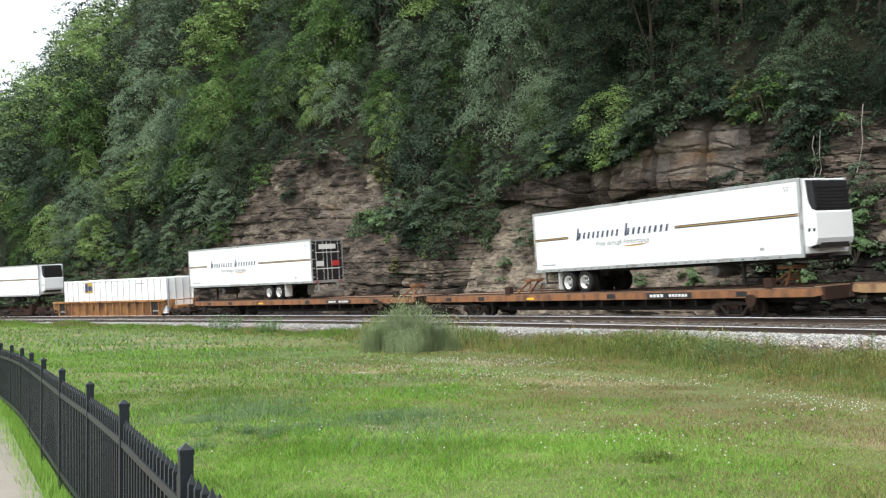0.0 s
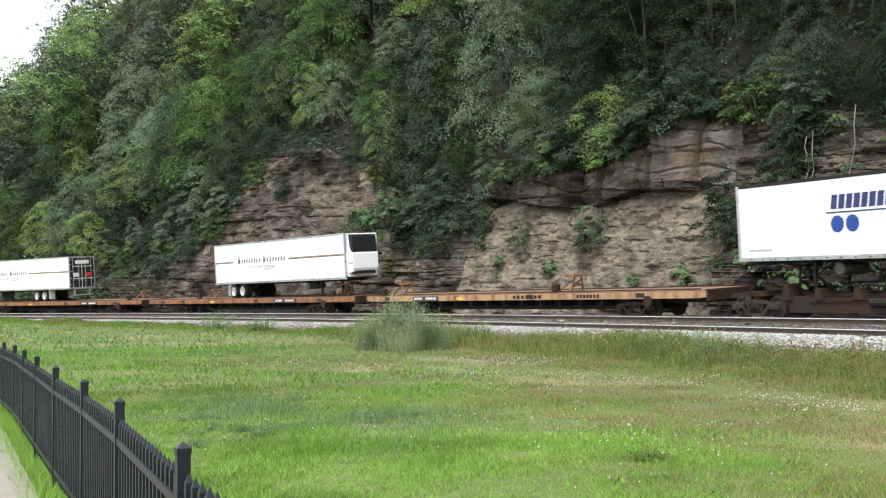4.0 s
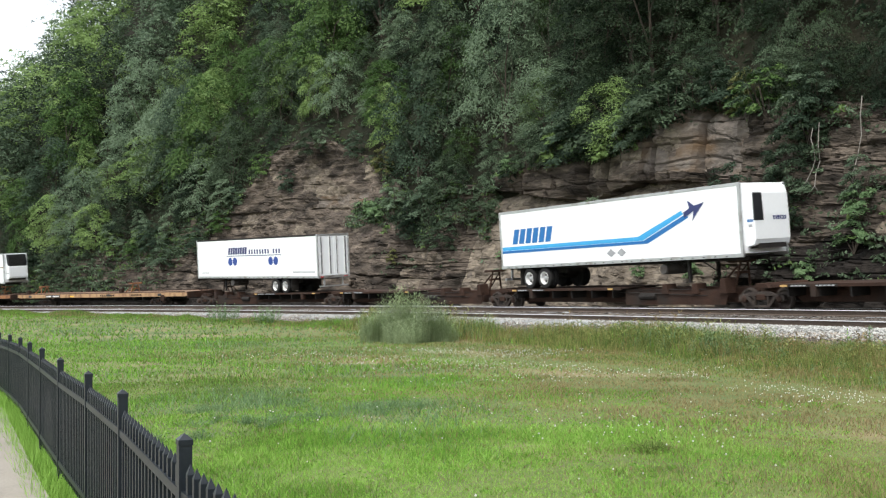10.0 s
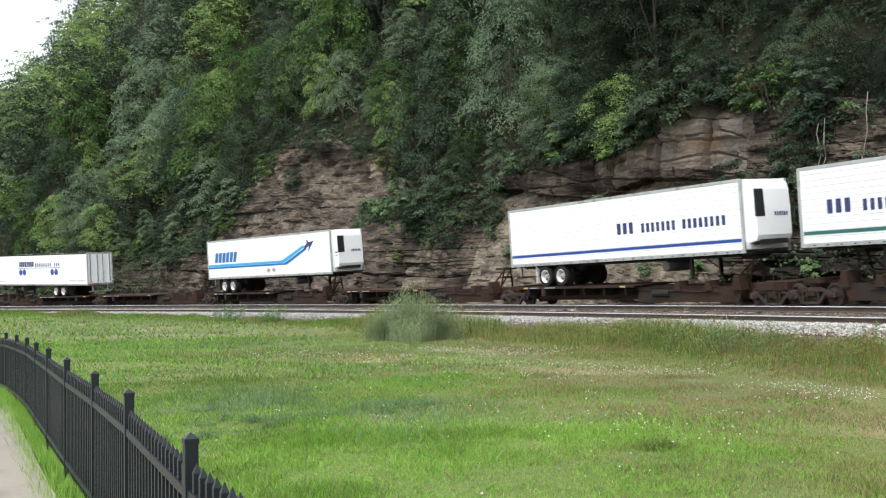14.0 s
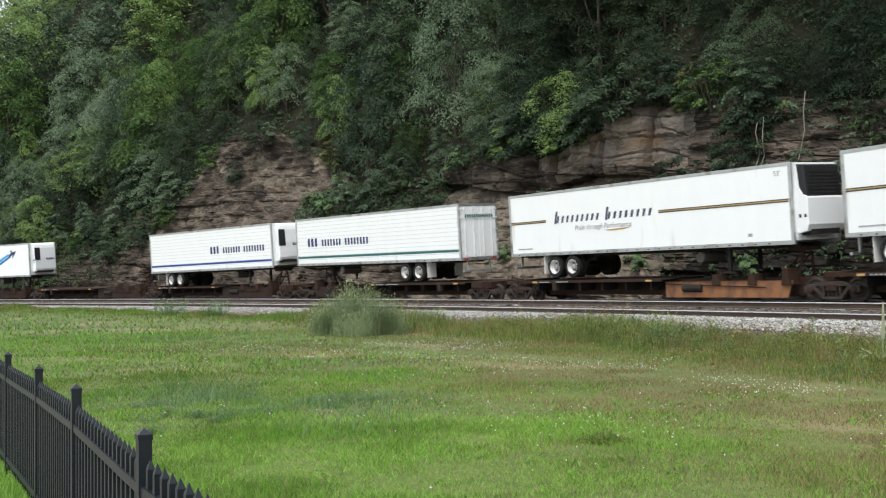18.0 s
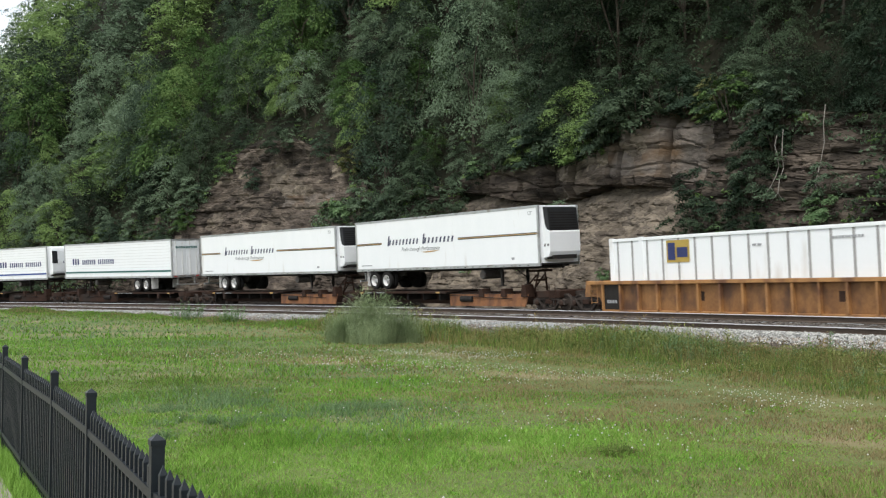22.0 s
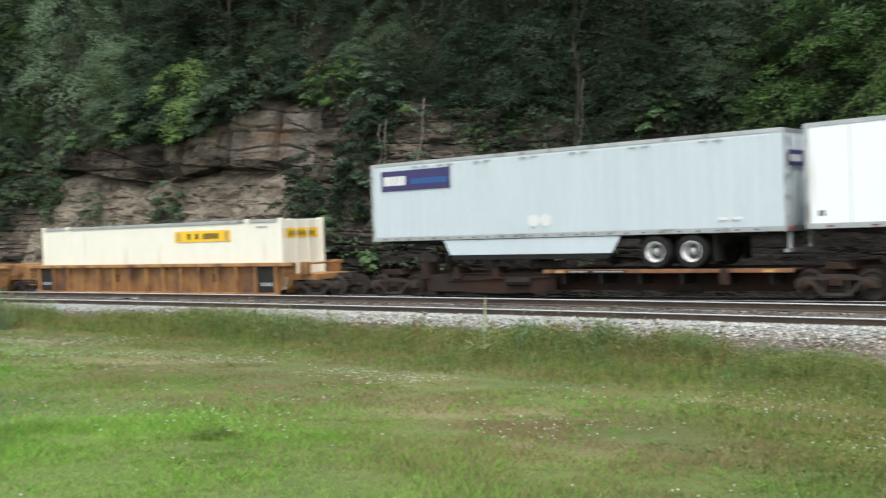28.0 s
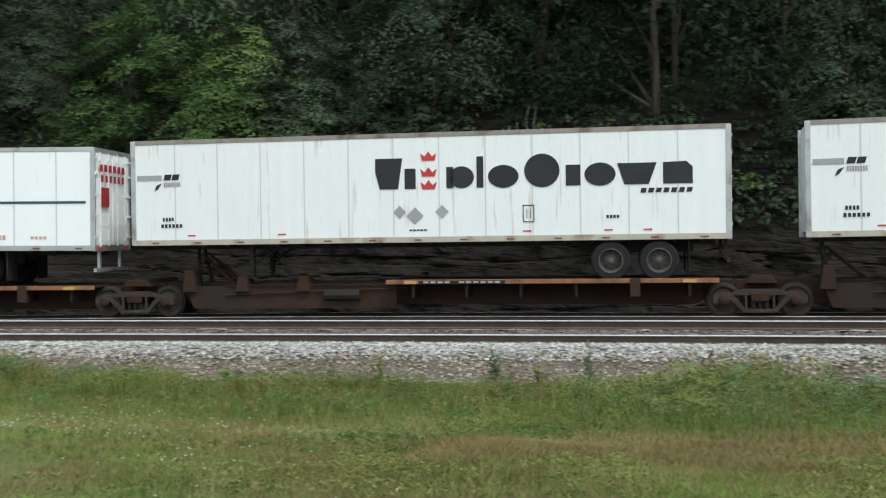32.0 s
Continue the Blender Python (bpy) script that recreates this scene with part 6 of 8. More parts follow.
        box(bm, min(fx, fx + s * 0.4), max(fx, fx + s * 0.4), -0.8, 0.8, 2.36, 2.56)
        part("unit_frame", bm, M["black_steel"], u)
        bm = bmesh.new()
        xx = fx + s * 0.462
        for k in range(6):
            box(bm, min(xx, xx + s * 0.006), max(xx, xx + s * 0.006), 0.05 + k * 0.13, 0.14 + k * 0.13, 3.46, 3.62)
        tagged(part("unit_badge", bm, M["ink_navy"], u), kind="stuff")
    elif reefer:
        bm = bmesh.new()
        outline(bm, [(fx, 2.42), (fx + s * 0.38, 2.50), (fx + s * 0.46, 2.72), (fx + s * 0.46, 3.66), (fx + s * 0.42, 3.74), (fx + s * 0.26, 3.80), (fx + s * 0.12, 4.05), (fx + s * 0.03, 4.86), (fx, 4.86)], -1.0, 1.0)
        u = part("cooling_unit", bm, M["white_panel"], t, "white refrigeration unit housing", 0.04)
        bm = bmesh.new()
        outline(bm, [(fx + s * 0.02, 3.62), (fx + s * 0.43, 3.64), (fx + s * 0.43, 3.80), (fx + s * 0.33, 4.84), (fx + s * 0.02, 4.88)], -0.97, 0.97)
        part("grille", bm, M["ink_black"], u, "black radiator grille", 0.03)
        bm = bmesh.new()
        for k in range(7):
            z = 3.82 + k * 0.125
            xx = fx + s * (0.435 - 0.10 * (z - 3.80) / 1.04)
            box(bm, xx - 0.012, xx + 0.012, -0.85, 0.85, z, z + 0.04)
        part("grille_slats", bm, M["black_steel"], u)
        bm = bmesh.new()
        for k in range(2):
            box(bm, fx + s * (0.12 + k * 0.22) - 0.045, fx + s * (0.12 + k * 0.22) + 0.045, -1.012, -0.995, 2.98, 3.10)
        part("latches", bm, M["ink_black"], u)
        bm = bmesh.new()
        box(bm, min(fx, fx + s * 0.4), max(fx, fx + s * 0.4), -0.8, 0.8, 2.36, 2.56)
        part("unit_frame", bm, M["black_steel"], u)
    return t


def striped_reefer(q, rear, label, dark_doors=False, axle=2.45, up=0.0, nose=0.0, half=8.2):
    t = trailer(q, label, rear, axle=axle, doors="black_steel" if dark_doors else "white_panel", reefer=True, up=up, nose=nose, half=half, flap="plate_white")
    L = half
    for z, m, wide in ((3.645, "ink_black", 0.035), (3.605, "ink_gold", 0.035), (3.565, "ink_black", 0.035)):
        for a, b in ((-L + 0.08, -L + 2.7), (-L + 9.9, L - 0.1)):
            decal(t, "stripe", a, b, z, z + wide, M[m])
    bars(t, -L + 3.35, -L + 6.35, 3.50, 3.80, 9, M["ink_dull"], name="name_bar", label="dull blue slanted name bars", lean=0.10, gap=0.6)
    bars(t, -L + 6.75, -L + 9.55, 3.50, 3.80, 8, M["ink_dull"], name="name_bar", label="dull blue slanted name bars", lean=0.10, gap=0.6)
    for x in (-L + 3.3, -L + 6.7):
        shape(t, "initial", [(x, 3.46), (x + 0.13, 3.46), (x + 0.27, 4.02), (x + 0.14, 4.02)], M["ink_dull"])
    writing(t, "motto", "Pride through Performance", -L + 4.7, -L + 8.3, 3.12, M["ink_grey"], lean=0.35, label="grey slanted motto")
    shape(t, "swoosh", [(-L + 6.6, 3.04), (-L + 7.0, 2.99), (-L + 7.8, 3.02), (-L + 8.3, 3.10), (-L + 7.4, 3.07)], M["ink_gold"])
    writing(t, "length_mark", "53'", L - 0.7, L - 0.42, 4.52, M["ink_grey"])
    bars(t, -L + 0.5, -L + 1.6, 2.36, 2.42, 14, M["ink_grey"], name="small_print")
    decal(t, "placard", L - 2.0, L - 1.8, 2.4, 2.52, M["ink_grey"])
    if dark_doors:
        s = L + 0.106
        for y0, y1, z0, z1, m in ((-0.7, 0.7, 4.30, 4.62, "plate_white"), (-0.95, -0.35, 3.15, 3.5, "plate_white"), (0.35, 0.95, 3.15, 3.5, "ink_red"), (-1.0, 1.0, 2.95, 3.02, "plate_white"), (-1.0, 1.0, 4.05, 4.1, "plate_white")):
            bm = bmesh.new()
            box(bm, s, s + 0.006, y0, y1, z0, z1)
            part("door_sign", bm, M[m], t)
    return t


def disc_van(q):
    t = trailer(q, "white dry-van trailer with dark blue name bars and four blue discs", 1, axle=3.95, reefer=False, roof_rail="black_steel", up=0.03, nose=-1.05, half=7.9)
    L = 7.9
    bars(t, -L + 4.5, -L + 7.1, 3.80, 4.30, 8, M["ink_navy"], name="name_bar", label="bold dark blue name bars", lean=0.08, gap=0.2)
    bars(t, -L + 7.3, -L + 11.5, 3.80, 4.12, 12, M["ink_navy"], name="name_bar", words=[8, 3], gap=0.5)
    decal(t, "underline", -L + 4.3, -L + 11.6, 3.66, 3.71, M["ink_navy"])
    for x in (-L + 4.8, -L + 5.45, -L + 10.2, -L + 10.85):
        shape(t, "disc", [(x + 0.29 * math.cos(a * math.pi / 10), 3.28 + 0.30 * math.sin(a * math.pi / 10)) for a in range(20)], M["ink_disc"], label="round dark blue disc")
    bars(t, -L + 12.9, -L + 15.5, 2.42, 2.52, 18, M["ink_grey"], name="web_bars")
    bars(t, -L + 0.5, -L + 1.7, 2.42, 2.5, 10, M["ink_grey"], name="small_print")
    s = L + 0.052
    for y in (-0.98, -0.28, 0.30, 0.98):
        bm = bmesh.new()
        box(bm, s, s + 0.03, y - 0.05, y + 0.05, 2.3, 4.78)
        part("door_post", bm, M["door_dark"], t, "dark vertical door post")
    return t


def arrow_reefer(q):
    t = trailer(q, "white refrigerated trailer with blue stripe rising to an arrow", -1, axle=2.2, reefer=True, open_grille=False, up=0.04, nose=0.2)
    L, z = 8.07, 2.05
    bars(t, -L + 0.95, -L + 4.2, 3.28, 4.02, 6, M["ink_blue"], name="name_bar", label="bold slanted blue name bars", lean=0.22, gap=0.22)
    shape(t, "stripe", [(-L + 0.1, 2.98), (-L + 10.6, 2.98), (-L + 13.1, 3.94), (-L + 13.0, 4.10), (-L + 10.3, 3.16), (-L + 0.1, 3.16)], M["ink_lightblue"], label="light blue stripe kinked upwards")
    shape(t, "stripe", [(-L + 0.1, 2.84), (-L + 10.9, 2.84), (-L + 13.4, 3.80), (-L + 13.2, 3.92), (-L + 10.65, 2.965), (-L + 0.1, 2.965)], M["ink_blue"], label="blue stripe kinked upwards")
    x, zz = -L + 13.6, 4.05
    shape(t, "arrow", [(x - 0.42, zz - 0.26), (x + 0.10, zz - 0.02), (x + 0.02, zz - 0.42), (x + 0.28, zz - 0.12), (x + 0.70, zz + 0.30), (x + 0.16, zz + 0.20), (x - 0.22, zz + 0.44), (x - 0.12, zz + 0.12), (x - 0.48, zz - 0.04)], M["ink_navy"], y=-1.316, label="navy star-like arrow")
    for k in (0, 0.7):
        shape(t, "diamond", [(-L + 8.2 + k, 2.52), (-L + 8.5 + k, 2.72), (-L + 8.8 + k, 2.52), (-L + 8.5 + k, 2.34)], M["ink_grey"])
    bars(t, L + 0.08, L + 0.38, 3.4, 3.5, 6, M["ink_blue"], y=-1.012, name="unit_bars")
    decal(t, "unit_badge", L + 0.15, L + 0.32, 3.2, 3.3, M["ink_grey"], y=-1.012)
    return t


def ribbed_trailer(q, rear, label, up, nose, half):
    t = trailer(q, label, rear, reefer=rear < 0, axle=2.7 if rear < 0 else 3.6, open_grille=False, up=up, nose=nose, half=half, flap="plate_white")
    L = half
    for i in range(11):
        z = 2.42 + i * 0.225
        decal(t, "corrugation", -L + 0.1, L - 0.1, z, z + 0.02, M["seam"], y=-1.300)
    decal(t, "stripe", -L + 0.1, L - 0.1, 2.50, 2.63, M["ink_disc"] if rear < 0 else M["ink_green"], label="blue stripe along the foot")
    o = 8.2 if rear < 0 else 1.2
    bars(t, -L + o, -L + o + 1.2, 3.22, 3.72, 3, M["ink_navy"], name="name_bar", gap=0.4)
    bars(t, -L + o + 1.6, -L + o + 6.6, 3.22, 3.62, 16, M["ink_navy"], name="name_bar", label="blue name bars", words=[7, 8], gap=0.45)
    if rear > 0:
        s = L + 0.108
        for y0, y1 in ((-0.95, 0.95),):
            bm = bmesh.new()
            for k in range(13):
                box(bm, s, s + 0.006, y0 + k * 0.15, y0 + k * 0.15 + 0.10, 4.25, 4.42)
            part("door_bars", bm, M["ink_green"], t)
    return t


def purple_sign_van(q):
    t = trailer(q, "pale grey corrugated trailer with a purple sign and side skirt", 1, axle=2.9, body="grey_panel", doors="grey_panel", seams=False, skirt=True, tank=False, up=0.05, nose=-0.2)
    L = 8.07
    for i in range(40):
        x = -L + 0.4 + i * 0.4
        bm = bmesh.new()
        outline(bm, [(x, 2.19), (x + 0.17, 2.19), (x + 0.17, 4.8), (x, 4.8)], -1.322, -1.30)
        part("corrugation", bm, M["grey_panel"], t, "", 0.012)
    decal(t, "sign", -L + 0.5, -L + 3.9, 3.92, 4.66, M["ink_purple"], y=-1.331, label="dark purple name panel")
    bars(t, -L + 0.62, -L + 1.75, 4.12, 4.46, 5, M["plate_white"], y=-1.339, name="name_bar", label="white name bars", gap=0.15)
    bars(t, -L + 2.0, -L + 3.75, 4.14, 4.34, 10, M["ink_blue"], y=-1.339, name="name_bar", gap=0.5)
    for x in (2.1, 3.3, 5.0, 7.0, 9.0, 11.2, 13.6):
        for k in (0, 0.45):
            decal(t, "vent_slot", -L + x + k, -L + x + k + 0.28, 4.72, 4.78, M["ink_grey"], y=-1.331)
    for k in (0, 0.5):
        shape(t, "round_mark", [(-L + 7.5 + k + 0.24 * math.cos(a * math.pi / 8), 2.62 + 0.2 * math.sin(a * math.pi / 8)) for a in range(16)], M["plate_white"], y=-1.331)
    bars(t, -L + 14.1, -L + 15.0, 2.42, 2.5, 2, M["plate_white"], y=-1.331, name="small_print")
    s = L + 0.106
    bm = bmesh.new()
    box(bm, s, s + 0.006, -1.1, 1.1, 3.9, 4.35)
    part("door_sign", bm, M["ink_purple"], t, "dark purple door sign")
    bm = bmesh.new()
    for k in range(5):
        box(bm, s + 0.008, s + 0.014, -1.0 + k * 0.16, -0.9 + k * 0.16, 4.02, 4.22)
    part("door_bars", bm, M["plate_white"], t)
    return t


def plain_van(q):
    t = trailer(q, "plain white panelled dry-van trailer with white tail frame", 1, axle=2.4, seams=True, tank=False, up=-0.10, nose=-0.27, half=8.17)
    L = 8.17
    bars(t, -L + 11.0, -L + 11.6, 2.62, 2.75, 5, M["ink_pink"], name="small_print")
    bars(t, -L + 10.9, -L + 11.7, 2.38, 2.5, 8, M["ink_pink"], name="small_print")
    bars(t, L - 0.7, L - 0.45, 2.5, 2.72, 2, M["ink_black"], name="small_print")
    bars(t, -L + 0.3, -L + 0.5, 2.4, 2.55, 2, M["ink_black"], name="small_print")
    bars(t, -L + 12.4, -L + 13.2, 2.42, 2.46, 10, M["ink_gold"], name="small_print")
    return t


def red_bar_van(q):
    t = trailer(q, "white panelled dry-van trailer with red name bars and blue line", 1, axle=3.3, seams=True, tank=False, rim="rim_white", nose=-0.34, half=7.97)
    L = 7.97
    bars(t, -L + 1.75, -L + 3.05, 3.46, 3.84, 3, M["ink_maroon"], name="name_bar", label="slanted red name bars", lean=0.17, words=[1, 1], gap=0.4)
    bars(t, -L + 3.6, -L + 6.4, 3.48, 3.86, 6, M["ink_maroon"], name="name_bar", label="slanted red name bars", lean=0.17, gap=0.42)
    bars(t, -L + 6.9, -L + 11.6, 3.50, 3.88, 11, M["ink_maroon"], name="name_bar", label="slanted red name bars", lean=0.17, gap=0.42)
    decal(t, "red_block", -L + 1.75, -L + 2.02, 2.32, 3.38, M["ink_maroon"], label="upright red block")
    decal(t, "line", -L + 2.15, L - 0.2, 3.38, 3.45, M["ink_teal"], label="thin dark blue-green line")
    decal(t, "line", -L + 2.15, -L + 2.20, 2.30, 3.45, M["ink_blue"])
    bars(t, -L + 11.9, -L + 13.4, 2.36, 2.5, 12, M["ink_pink"], name="small_print", words=[4, 3, 3])
    bars(t, -L + 14.1, -L + 14.6, 2.38, 2.46, 4, M["ink_pink"], name="small_print")
    bars(t, -L + 0.1, -L + 0.5, 2.4, 2.52, 3, M["ink_black"], name="small_print")
    s = L + 0.106
    bm = bmesh.new()
    for k in range(6):
        box(bm, s, s + 0.006, -1.05 + k * 0.32, -0.85 + k * 0.32, 4.3, 4.5)
        box(bm, s, s + 0.006, -0.95 + k * 0.30, -0.80 + k * 0.30, 4.0, 4.2)
    part("door_bars", bm, M["ink_maroon"], t)
    bm = bmesh.new()
    box(bm, s, s + 0.006, -0.95, -0.4, 3.3, 3.85)
    part("door_sign", bm, M["ink_maroon"], t)
    return t


def crown_van(q):
    t = trailer(q, "weathered white panelled trailer with bold black name bars and red crowns", 1, axle=1.75, body="worn_white", doors="worn_white", seams=True, rim="rim_grey", tank=False, roof_rail="rail_dull", up=-0.04)
    L = 8.07
    y = -1.308
    # name: two caps and ten small bars either side of the stacked crowns
    x = -L + 6.95
    shape(t, "name_block", [(x, 3.92), (x, 4.30), (x + 0.74, 4.30), (x + 0.62, 3.48), (x + 0.12, 3.48)], M["ink_black"], y, "bold black block")
    for a, b, lo, hi in ((0.80, 1.10, 3.48, 4.02), (1.93, 2.12, 3.48, 4.04), (2.74, 2.92, 3.48, 4.30), (5.08, 5.46, 3.48, 4.02)):
        decal(t, "name_block", x + a, x + b, lo, hi, M["ink_black"], y)
    for a, b, lo, hi in ((2.0, 2.67, 3.47, 4.05), (3.04, 3.85, 3.46, 4.06), (4.0, 4.92, 3.45, 4.33), (5.56, 6.36, 3.46, 4.06)):
        cx, cz, rx, rz = x + (a + b) / 2, (lo + hi) / 2, (b - a) / 2, (hi - lo) / 2
        ring = [k * math.pi / 14 for k in range(28)]
        shape(t, "name_block", [(cx + rx * math.cos(g), cz + rz * math.sin(g)) for g in ring], M["ink_black"], y, "round black block")
    shape(t, "name_block", [(x + 6.40, 4.03), (x + 6.58, 3.48), (x + 7.20, 3.48), (x + 7.40, 4.03)], M["ink_black"], y, "tapered black block")
    shape(t, "name_block", [(x + 7.56, 3.48), (x + 8.30, 3.48), (x + 8.30, 3.9), (x + 8.14, 4.05), (x + 7.56, 4.03)], M["ink_black"], y, "bold black block")
    for k in range(3):
        z = (3.46, 3.80, 4.22)[k]
        cx = x + 1.45
        shape(t, "crown_mark", [(cx - 0.17, z), (cx + 0.17, z), (cx + 0.22, z + 0.2), (cx + 0.1, z + 0.11), (cx, z + 0.25), (cx - 0.1, z + 0.11), (cx - 0.22, z + 0.2)], M["ink_red"], y, "small red crown shape")
    bars(t, x + 6.95, x + 8.3, 3.26, 3.38, 7, M["ink_black"], y, "service_bars", lean=0.03, gap=0.3)
    decal(t, "grey_flag", -L + 0.12, -L + 0.85, 3.86, 4.00, M["ink_grey"], y)
    bars(t, -L + 0.88, -L + 1.35, 3.86, 4.02, 2, M["ink_black"], y, "logo_bar", lean=0.05, gap=0.15)
    bars(t, -L + 0.9, -L + 1.4, 3.68, 3.80, 8, M["ink_grey"], y, "small_print")
    shape(t, "horse_mark", [(-L + 0.62, 3.55), (-L + 0.7, 3.72), (-L + 0.85, 3.78), (-L + 0.74, 3.62)], M["ink_black"], y)
    bars(t, -L + 0.85, -L + 1.2, 2.72, 2.82, 4, M["ink_black"], y, "reporting_mark", gap=0.35)
    bars(t, -L + 0.8, -L + 1.45, 2.54, 2.64, 6, M["ink_black"], y, "trailer_number", gap=0.35)
    for k, dx in enumerate((0.0, 0.42, 1.15)):
        cx, cz = x + 0.65 + dx, 2.86 - (0.1 if k == 1 else 0.0)
        r = 0.23 if k == 1 else 0.18
        shape(t, "diamond", [(cx - r, cz), (cx, cz - r), (cx + r, cz), (cx, cz + r)], M["ink_grey"], y)
    bm = bmesh.new()
    bx = x + 3.95
    for c in ((bx, bx + 0.02, 2.55, 3.0), (bx + 0.28, bx + 0.30, 2.55, 3.0), (bx, bx + 0.3, 2.55, 2.57), (bx, bx + 0.3, 2.98, 3.0), (bx + 0.10, bx + 0.115, 2.65, 2.9), (bx + 0.19, bx + 0.205, 2.65, 2.9)):
        box(bm, c[0], c[1], y, y + 0.008, c[2], c[3])
    part("notice_frame", bm, M["ink_black"], t)
    bars(t, x + 6.1, x + 6.45, 2.62, 2.70, 4, M["ink_black"], y, "small_print")
    bars(t, x + 0.9, x + 1.4, 2.36, 2.40, 5, M["ink_black"], y, "small_print")
    for sx in (1.6, 4.2, 10.9, 13.0, 14.0):
        decal(t, "reflector", -L + sx, -L + sx + 0.22, 2.30, 2.335, M["ink_red"], y)
    return t


def container(q, label, style):
    t = rolling("shipping_container", label, "container", "containers in the wells", q)
    L, z0, z1 = 8.0, 0.32, 3.22
    bm = bmesh.new()
    box(bm, -L, L, -1.26, 1.26, z0, z1)
    part("body", bm, M["cream"] if style == "plain" else M["white_panel"], t, "", 0.02)
    for y in (-1.30, 1.22):
        for za, zb, nm in ((z1 - 0.10, z1 + 0.03, "top_rail"), (z0, z0 + 0.12, "bottom_rail")):
            bm = bmesh.new()
            box(bm, -L, L, y, y + 0.08, za, zb)
            part(nm, bm, M["white_panel"] if style == "ribbed" else M["aluminium"], t, "", 0.01)
    for x in (-L, -6.1, 6.1, L):
        for y in (-1.31, 1.21):
            bm = bmesh.new()
            box(bm, x - 0.12, x + 0.12, y, y + 0.1, z0, z1 + 0.06)
            part("lifting_post", bm, M["white_panel"] if style == "ribbed" else M["cream"], t, "", 0.015)
    if style == "ribbed":
        # flat grey strips paint the shadows between the side ribs
        bm = bmesh.new()
        outline(bm, [(-0.055, z0 + 0.1), (0.055, z0 + 0.1), (0.055, z1 - 0.1), (-0.055, z1 - 0.1)], -1.267, -1.258)
        first = part("rib_groove", bm, M["groove"], t, "grey painted shadow line between side ribs")
        first.matrix_basis = pose(-7.6, 0, 0)
        k = -7.6
        while k < 7.0:
            k += 0.93
            again(first, pose(k, 0, 0))
        decal(t, "logo_panel", -4.55, -3.25, 2.15, 3.05, M["ink_mustard"], -1.285, "mustard square sign with navy shapes")
        decal(t, "logo_shape", -4.47, -4.05, 2.25, 2.95, M["ink_navy"], -1.294)
        decal(t, "logo_shape", -3.95, -3.35, 2.35, 2.75, M["ink_navy"], -1.294)
        bars(t, 3.6, 4.9, 2.78, 2.86, 10, M["ink_grey"], -1.285, "container_number")
        bars(t, 0.0, 0.5, 2.66, 2.74, 2, M["ink_grey"], -1.285, "size_mark")
    else:
        decal(t, "sign", 1.6, 5.1, 2.38, 2.86, M["ink_yellow"], -1.285, "yellow name panel with dark bars")
        bars(t, 2.4, 4.4, 2.50, 2.74, 7, M["ink_black"], -1.294, "name_bar", words=[1, 1, 4])
        for k in (1.75, 4.75):
            shape(t, "scroll", [(k, 2.44), (k + 0.25, 2.44), (k + 0.2, 2.62), (k + 0.25, 2.8), (k, 2.8)], M["ink_gold"], -1.294)
        bm = bmesh.new()
        box(bm, L + 0.006, L + 0.012, -1.1, 1.1, 2.45, 2.85)
        part("door_sign", bm, M["ink_yellow"], t)
        bm = bmesh.new()
        for k in range(6):
            box(bm, L + 0.014, L + 0.020, -0.75 + k * 0.27, -0.60 + k * 0.27, 2.54, 2.74)
        part("door_bars", bm, M["ink_black"], t)
        bars(t, 6.6, 7.3, 2.9, 2.96, 8, M["ink_grey"], -1.285, "container_number")
    for y in (-1.0, -0.35, 0.35, 1.0):
        bm = bmesh.new()
        rod(bm, (L + 0.04, y, z0 + 0.1), (L + 0.04, y, z1 - 0.1), 0.03)
        part("lock_bar", bm, M["ink_grey"] if style == "ribbed" else M["cream"], t)
    return t


flatcar(-73.4, [(11.8, False)])
flatcar(-45.0, [(11.2, True), (-5.6, False)])
flatcar(-16.45, [(4.2, True), (-11.6, False)], -8.35, "sill_pale", ((0.9, 3.2), (5.7, 7.3)))
SPINES = [(-128.0, -111.3, -1, True, True), (-0.4, 16.4, 1, True, False), (16.4, 33.4, -1, False, False), (33.4, 50.6, -1, False, False), (50.6, 67.9, -1, False, False), (67.9, 85.0, -1, False, True),
          (86.7, 104.0, 1, True, True), (106.9, 124.4, -1, True, False), (124.4, 141.9, -1, False, True),
          (207.0, 223.8, 1, True, False), (223.8, 240.5, 1, False, False), (240.5, 257.4, 1, False, False), (257.4, 274.4, 1, False, False), (274.4, 291.3, 1, False, True)]
for a, b, k, head, tail in SPINES:
    spine_unit(a, b, k, tail, light=a > 200, first=head, spare_panel=100 < a < 130)
for a, b, tail in ((-109.4, -89.9, True), (144.4, 164.1, False), (164.1, 183.4, False), (183.4, 202.9, True)):
    well_unit(a, b, tail)
striped_reefer(-119.5, -1, "white refrigerated trailer with gold stripe and blue name bars")
striped_reefer(-79.0, 1, "white trailer with name bars and dark rear doors on a flatcar", True, 4.1, up=0.22)
striped_reefer(-40.19, -1, "white refrigerated trailer, black cooling grille, alone on a flatcar", up=0.22, nose=0.16)
disc_van(7.15)
arrow_reefer(42.02)
ribbed_trailer(76.1, -1, "white ribbed refrigerated trailer with blue name bars and stripe", 0.04, 0.45, 7.8)
ribbed_trailer(94.71, 1, "white ribbed trailer with name bars and white rear doors", 0.1, -0.25, 7.93)
striped_reefer(114.97, -1, "white refrigerated trailer with gold stripe and blue name bars", axle=3.1, up=0.11, nose=-0.13)
striped_reefer(133.5, -1, "white refrigerated trailer with gold stripe beside the well cars", axle=1.75, up=0.14, half=8.07)
purple_sign_van(214.46)
plain_van(231.4)
